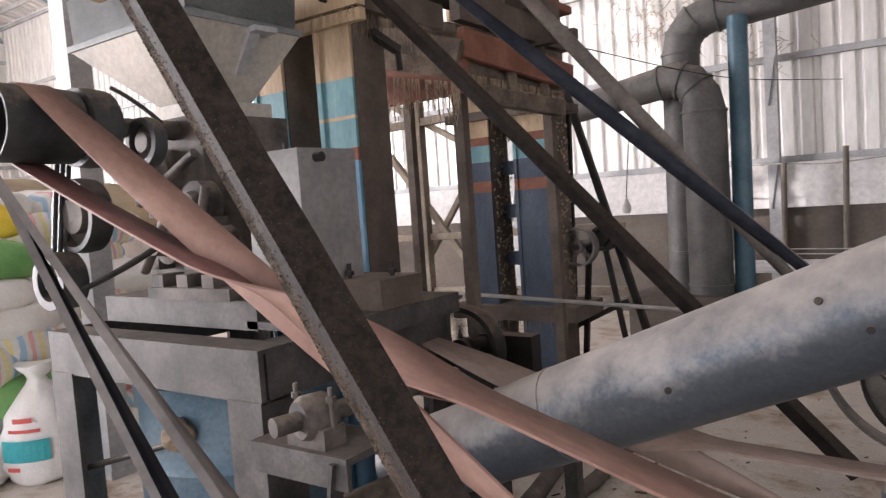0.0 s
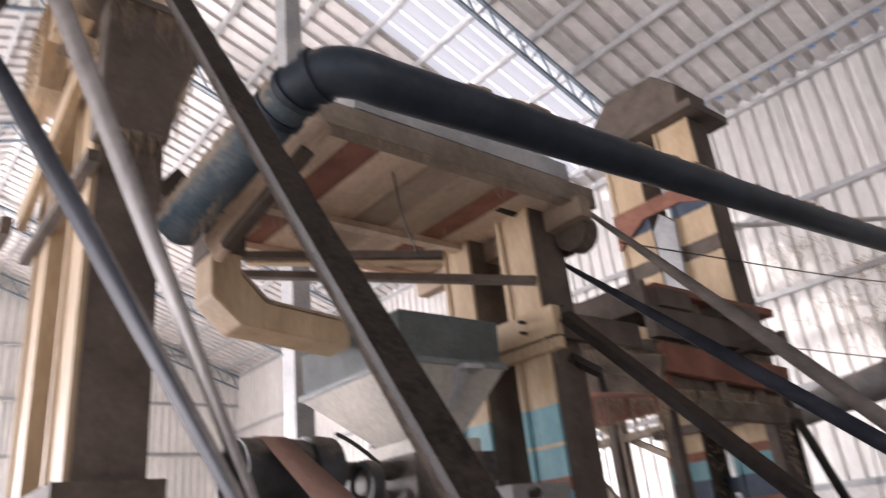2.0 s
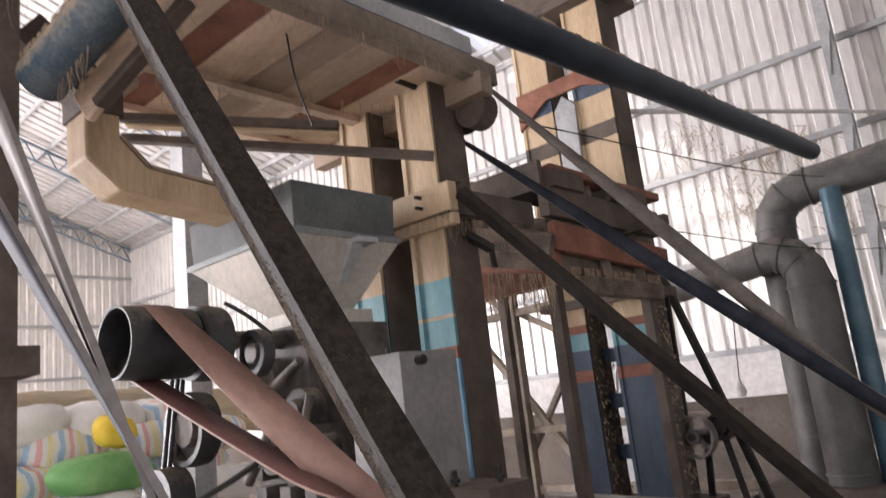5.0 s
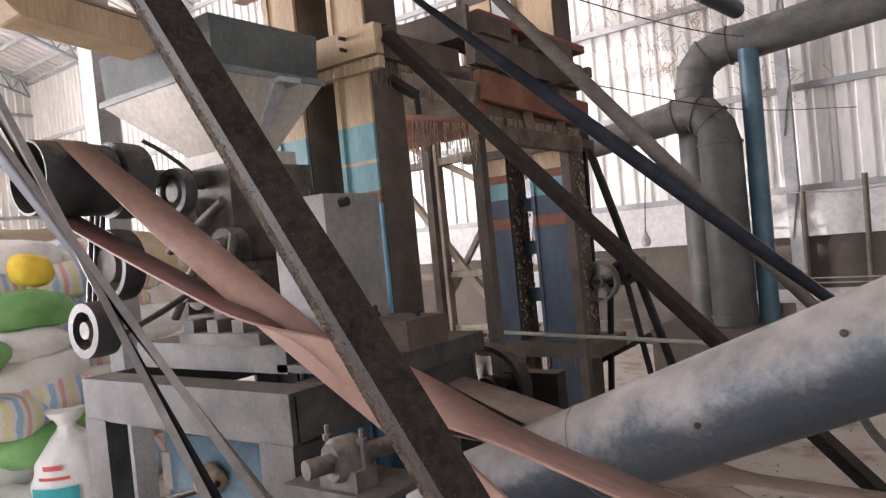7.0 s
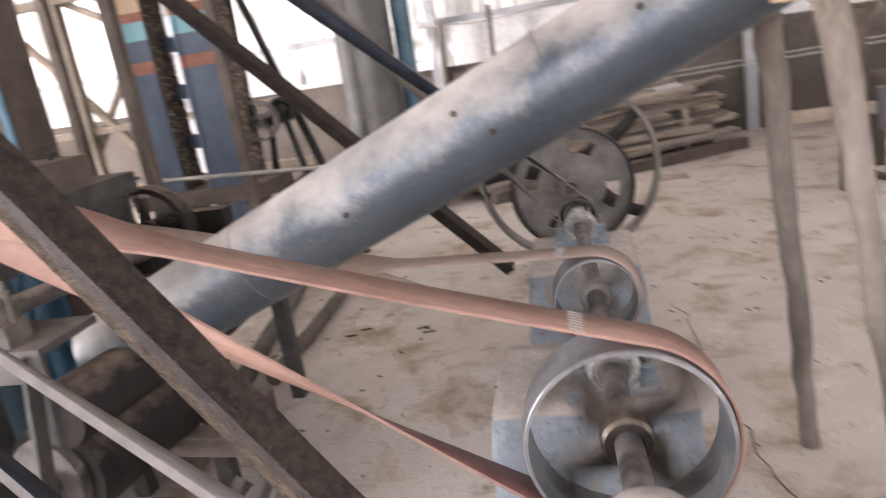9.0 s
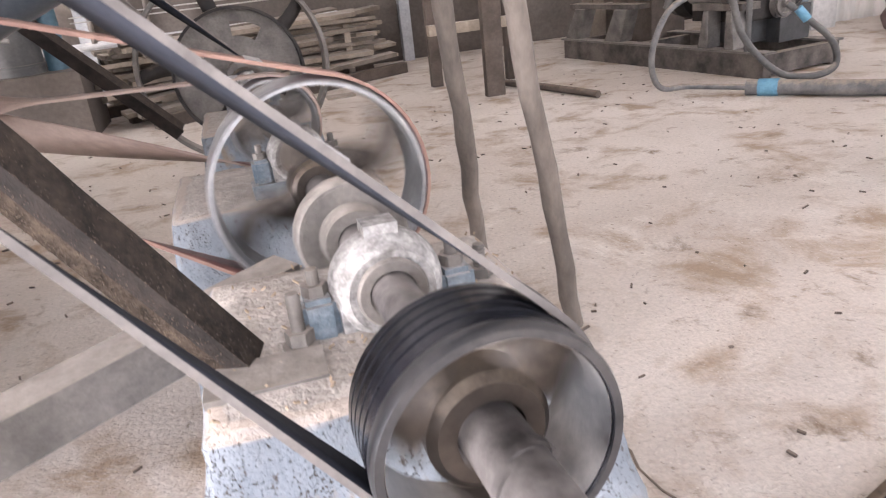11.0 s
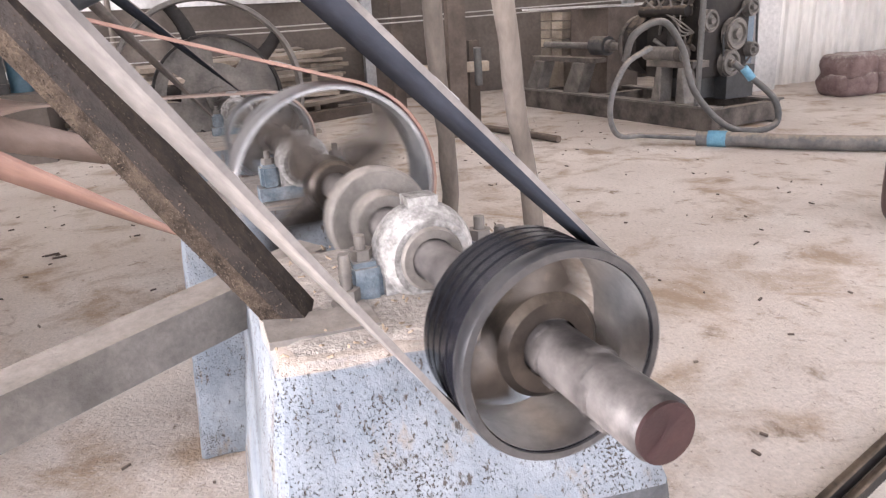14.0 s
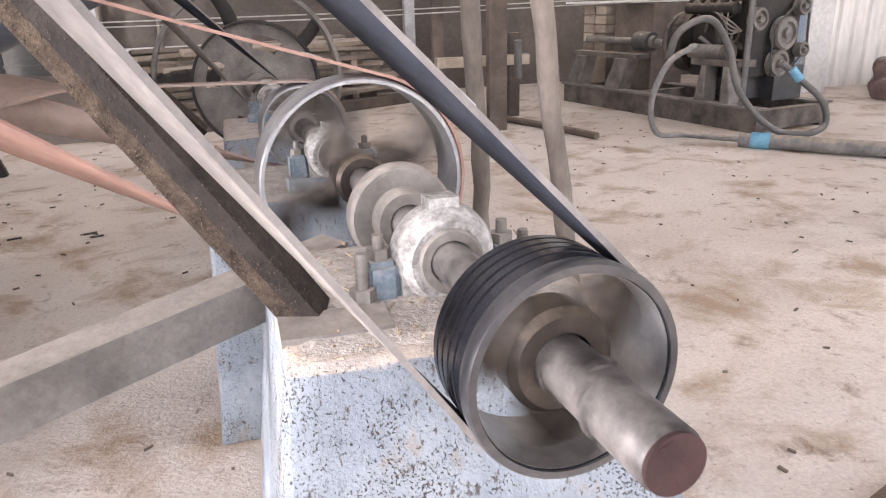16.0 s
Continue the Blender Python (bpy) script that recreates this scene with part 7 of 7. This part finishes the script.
# ---------------------------------------------------------------- the diesel engine on its skid
eng = thing("diesel_engine", "dark dusty diesel engine with pulleys on a steel skid", "engine")
def ebox(nm, lo, hi, mk, bv=0.01, label=""):
    bm = bmesh.new(); box(bm, lo, hi); part(nm, bevel(bm, bv), M[mk], eng, label)
def ecyl(nm, p, q, r, mk, seg=28):
    bm = bmesh.new(); rod(bm, p, q, r, seg=seg); part(nm, smooth(bm), M[mk], eng)
for y in (4.35, 5.05):
    ebox("skid_beam", (2.12, y, 0.0), (4.5, y + 0.08, 0.17), "machine", 0.006)
    ebox("skid_lip", (2.10, y - 0.02, 0.17), (4.52, y + 0.10, 0.185), "cast", 0.003)
for x in (2.14, 3.0, 3.62, 4.42):
    ebox("cross_beam", (x, 4.43, 0.02), (x + 0.08, 5.05, 0.165), "machine", 0.006)
for x, w, lean in ((2.13, 0.20, 0.12), (2.72, 0.22, 0.10), (3.86, 0.10, 0.0), (4.12, 0.10, -0.04)):
    bm = bmesh.new(); prism(bm, [(x, 4.36, 0.185), (x + w, 4.36, 0.185), (x + w + lean, 4.36, 0.46), (x + 0.05 + lean, 4.36, 0.46)], (0, 0.14, 0)); part("pedestal", bevel(bm, 0.006), M["cast"], eng)
ebox("top_rail", (2.2, 4.38, 0.46), (3.15, 4.52, 0.50), "machine", 0.005)
ebox("rail_block", (3.80, 4.36, 0.46), (4.28, 4.54, 0.51), "machine", 0.006)
ecyl("drive_shaft", (2.22, 4.55, 0.60), (3.45, 4.55, 0.60), 0.03, "cast")
ecyl("coupling", (2.95, 4.55, 0.60), (3.14, 4.55, 0.60), 0.085, "rubber")
ecyl("coupling_flange", (3.14, 4.55, 0.60), (3.19, 4.55, 0.60), 0.055, "cast")
ecyl("flywheel", (3.42, 4.62, 0.62), (3.50, 4.62, 0.62), 0.22, "iron", 40)
ecyl("flywheel_rim", (3.44, 4.62, 0.62), (3.48, 4.62, 0.62), 0.235, "machine", 40)
ecyl("bell_housing", (3.50, 4.64, 0.62), (3.64, 4.64, 0.62), 0.25, "iron", 40)
ebox("engine_block", (3.64, 4.52, 0.36), (4.18, 4.95, 0.90), "iron", 0.03)
ebox("cylinder_head", (3.64, 4.55, 0.90), (4.18, 4.92, 1.10), "iron", 0.02)
ebox("rocker_cover", (3.66, 4.60, 1.10), (4.15, 4.86, 1.20), "machine", 0.03)
ebox("sump", (3.70, 4.56, 0.20), (4.14, 4.90, 0.36), "rubber", 0.03)
ebox("timing_case", (4.18, 4.50, 0.38), (4.23, 5.02, 1.05), "iron", 0.015)
ebox("gear_case", (4.05, 4.78, 0.185), (4.26, 5.10, 0.44), "rubber", 0.03)
for x in (3.70, 3.82, 3.94, 4.06):
    ecyl("intake_runner", (x, 4.44, 0.88), (x, 4.56, 0.98), 0.035, "machine", 14)
ecyl("manifold", (3.66, 4.43, 0.88), (4.14, 4.43, 0.88), 0.042, "iron", 18)
for y, z, r in ((4.82, 0.69, 0.125), (4.78, 0.47, 0.105), (4.52, 0.80, 0.085), (5.03, 0.56, 0.06), (4.98, 0.88, 0.07)):
    bm = bmesh.new(); lathe(bm, [(0, 0.075), (r * 0.30, 0.075), (r * 0.34, 0.045), (r * 0.62, 0.040), (r * 0.68, 0.062), (r * 0.88, 0.062), (r * 0.92, 0.045), (r, 0.05), (r * 0.93, 0.03), (r, 0.0), (0, 0.0)], pose(4.24, y, z), 36); part("pulley", smooth(bm, 35), M["cast"], eng)
bm = bmesh.new(); ring = [Vector((4.27, 4.82, 0.82)), Vector((4.27, 4.98, 0.95)), Vector((4.27, 5.06, 0.90)), Vector((4.27, 5.09, 0.56)), Vector((4.27, 4.87, 0.38)), Vector((4.27, 4.72, 0.38)), Vector((4.27, 4.69, 0.69)), Vector((4.27, 4.82, 0.82))]; pipe(bm, ring, 0.010, 6); part("fan_belt", bm, M["rubber"], eng)
ecyl("starter_motor", (3.74, 4.42, 0.56), (4.10, 4.40, 0.56), 0.055, "cast")
ecyl("starter_cap", (4.10, 4.40, 0.56), (4.16, 4.40, 0.56), 0.065, "machine")
ecyl("filter", (3.98, 4.46, 0.62), (3.98, 4.46, 0.80), 0.045, "iron")
ecyl("stand_pipe", (4.34, 4.36, 0.17), (4.34, 4.37, 1.6), 0.022, "duct", 14)
ebox("tank_tray", (1.55, 4.75, 0.93), (2.75, 5.35, 0.95), "pale", 0.004)
for k in range(10):
    ebox("tank_brick", (1.75 + 0.19 * (k % 2), 4.85, 0.46 + 0.09 * (k // 2)), (1.92 + 0.19 * (k % 2), 5.2, 0.54 + 0.09 * (k // 2)), "plank", 0.008)
ebox("brick_stand", (1.70, 4.80, 0.0), (2.20, 5.25, 0.46), "plank", 0.01)
ebox("dark_shelf", (2.25, 4.85, 0.0), (2.80, 5.25, 0.92), "darkwood", 0.01)
rng = random.Random(41)
for k in range(34):
    x, z = rng.uniform(3.66, 4.16), rng.uniform(0.42, 1.12)
    bm = bmesh.new(); rod(bm, (x, 4.53, z), (x + rng.uniform(-0.1, 0.1), 4.45, z + rng.uniform(-0.1, 0.1)), rng.uniform(0.006, 0.026), seg=10); part("fitting", smooth(bm), M[rng.choice(["iron", "iron", "cast", "machine"])], eng)
for k in range(4):
    bm = bmesh.new(); x = 3.68 + 0.12 * k; pipe(bm, curve_pts([(x, 4.50, 1.02), (x + 0.05, 4.42, 0.95), (4.1, 4.40, 0.80 - 0.03 * k), (4.2, 4.44, 0.72)], 5), 0.007, 6); part("fuel_line", smooth(bm), M["cast"], eng)
# the skid lies along the hall, its pulley end towards the shaft
eng.matrix_world = pose(3.28, 6.95, 0.0, 0, 0, -79.8) @ Matrix.Scale(1.046, 4) @ pose(-2.12, -4.35, 0.0)
# hoses
def hose(pts, r, mk, label):
    bm = bmesh.new(); pipe(bm, curve_pts(pts, 10), r, 12); return tagged(part("hose", smooth(bm, 60), M[mk]), label, "hose")
hose([(2.95, 4.25, 0.70), (2.72, 4.2, 0.60), (2.61, 4.2, 0.35), (2.72, 4.28, 0.12), (3.05, 4.40, 0.06), (3.35, 4.10, 0.05)], 0.020, "hose", "thin grey hose looping down from the engine to the floor")
hose([(2.78, 4.3, 0.62), (2.80, 4.22, 0.80), (3.01, 4.2, 0.87), (3.18, 4.2, 0.68), (3.30, 4.2, 0.38), (3.55, 4.15, 0.12), (3.85, 4.15, 0.05), (4.08, 4.2, 0.09), (4.05, 4.22, 0.26), (3.90, 4.3, 0.42), (3.76, 4.35, 0.54)], 0.024, "duct", "pale ribbed hose looping round the engine")
hose([(3.30, 4.14, 0.05), (3.50, 3.9, 0.055), (3.75, 3.6, 0.055), (4.2, 3.25, 0.055), (5.2, 2.8, 0.055)], 0.052, "hose", "thick grey water hose lying on the floor")
bm = bmesh.new(); rod(bm, (3.35, 4.08, 0.052), (3.43, 3.985, 0.054), 0.058, seg=18); tagged(part("hose_tape", smooth(bm), M["bluetape"]), "light blue tape round the hose joint", "tape")
bm = bmesh.new(); rod(bm, (3.88, 4.28, 0.42), (3.82, 4.31, 0.50), 0.032, seg=14); tagged(part("hose_tape", smooth(bm), M["bluetape"]), "light blue tape on the thin hose", "tape")

# wall corner, crates and the can
bm = bmesh.new(); box(bm, (5.75, 6.3, 0), (6.05, 6.6, 4.0)); tagged(part("column_east", roughen(bevel(bm, 0.01), 0.01, 0.4), M["pale"]), "pale plastered column", "column", kind="structure")
bm = bmesh.new(); box(bm, (5.45, 6.2, 0), (5.6, 6.35, 4.0)); tagged(part("column_steel", bevel(bm, 0.004), M["trussblue"]), "dark steel post beside the column", "column", kind="structure")
sheet_wall("wall_inner_sheets", pose(6.05, 6.62, 0.0), 2.95, 4.2, "dusty ribbed metal partition sheets")
rng = random.Random(51)
for k in range(6):
    bm = bmesh.new(); bmesh.ops.create_cube(bm, size=1); bmesh.ops.subdivide_edges(bm, edges=bm.edges[:], cuts=4, use_grid_fill=True)
    for v in bm.verts:
        v.co = v.co.lerp(v.co.normalized() * 0.62, 0.5)
    bmesh.ops.scale(bm, vec=(0.44, 0.38, 0.24), verts=bm.verts)
    roughen(bm, 0.03, 0.12, k)
    ob = part("red_sack", smooth(bm, 80), M["brickred"])
    ob.matrix_world = pose(6.2 + 0.45 * (k % 3), 5.5 + 0.2 * (k // 6), 0.12 + 0.17 * (k // 3), 0, 0, rng.uniform(-15, 15))
    tagged(ob, "dusty red printed sack in a low stack", "sack", "red sacks")
can = thing("jerrycan", "brown plastic jerrycan standing on the floor", "can")
bm = bmesh.new(); bmesh.ops.create_cube(bm, size=2); bmesh.ops.subdivide_edges(bm, edges=bm.edges[:], cuts=9, use_grid_fill=True)
for v in bm.verts:
    x, y, z = v.co
    n = (abs(x) ** 5 + abs(y) ** 5 + abs(z) ** 5) ** 0.2
    v.co = Vector((2.885 + 0.165 * x / n * (1 - 0.06 * max(0, z)), 2.075 + 0.125 * y / n, 0.28 + 0.28 * z / n))
    v.co.z += 0.012 * math.sin(x * 6) * (z > 0.8)
part("body", smooth(bm, 80), M["can"], can)
bm = bmesh.new(); pipe(bm, curve_pts([(2.80, 2.07, 0.55), (2.83, 2.07, 0.62), (2.92, 2.07, 0.63), (2.98, 2.07, 0.56)]), 0.02, 10); part("handle", smooth(bm), M["can"], can)
bm = bmesh.new(); rod(bm, (2.77, 2.02, 0.55), (2.77, 2.02, 0.60), 0.03, seg=16); part("cap", smooth(bm), M["rubber"], can)

copy_thing(can, pose(0.36, 0.06, 0.0))

# steel angle lying on the floor, chips, brick, crack
bm = bmesh.new(); angle_bar(bm, (0.735, 0.712, 0.004), (2.4, 1.285, 0.004), 0.034, 0.006); tagged(part("angle_iron", smooth(bm, 40), M["iron"]), "dark steel angle lying on the floor", "steel bar")
bm = bmesh.new(); angle_bar(bm, (0.745, 0.68, 0.004), (2.42, 1.25, 0.004), 0.03, 0.006); tagged(part("angle_iron", smooth(bm, 40), M["iron"]), "dark dusty steel angle on the floor", "steel bar")
bm = bmesh.new(); box(bm, (-1.60, 2.66, 0), (-1.38, 2.78, 0.10)); tagged(part("brick", roughen(bevel(bm, 0.006), 0.004, 0.05), M["brickred"]), "chipped red brick on the floor", "brick")
bm = bmesh.new()
rng = random.Random(61)
for k in range(260):
    x, y = rng.uniform(-2.2, 3.2), rng.uniform(0.4, 6.0)
    a, l = rng.uniform(0, math.pi), rng.uniform(0.006, 0.03) * (1.6 if k % 11 == 0 else 1)
    bar(bm, (x, y, 0.004), (x + l * math.cos(a), y + l * math.sin(a), 0.005), rng.uniform(0.003, 0.008), 0.006)
for x, y, a in ((-0.84, 3.56, 0.3), (-0.80, 3.50, 0.2), (-1.25, 3.53, 0.1), (-1.18, 3.60, 0.3), (-0.78, 2.03, 0.4), (-0.79, 1.93, 0.3), (-0.01, 2.35, 0.1)):
    bar(bm, (x - 0.03, y, 0.005), (x + 0.03, y + 0.06 * a, 0.006), 0.010, 0.008)
tagged(part("floor_chips", bm, M["darkwood"]), "scattered dark chips and twigs on the floor", "chips", kind="stuff")
bm = bmesh.new()
rng = random.Random(71)
x, y, pts = 0.80, 0.60, []
while y < 3.6:
    pts.append((x, y))
    x += rng.uniform(-0.03, 0.028) - 0.004 * (x > 0.76)
    y += rng.uniform(0.04, 0.09)
for (a, b), (c, d) in zip(pts, pts[1:]):
    bar(bm, (a, b, 0.0005), (c, d, 0.0005), 0.004 + 0.004 * rng.random(), 0.003)
tagged(part("floor_crack", bm, M["darkwood"]), "thin dark crack across the concrete floor", "crack", kind="stuff")


# ---------------------------------------------------------------- what moves
def spin(ob, rest, turns_per_second, axis="X"):
    """Turn a thing round its own axis at an even speed."""
    n = 480
    walk(ob, [(k / 30, rest @ Matrix.Rotation(2 * math.pi * turns_per_second * k / 30, 4, axis)) for k in range(n + 1)])


def motions():
    spin(line_shaft, S_M, 5.4)
    for ob, rest, speed in SPIN:
        spin(ob, rest, speed)


motions()
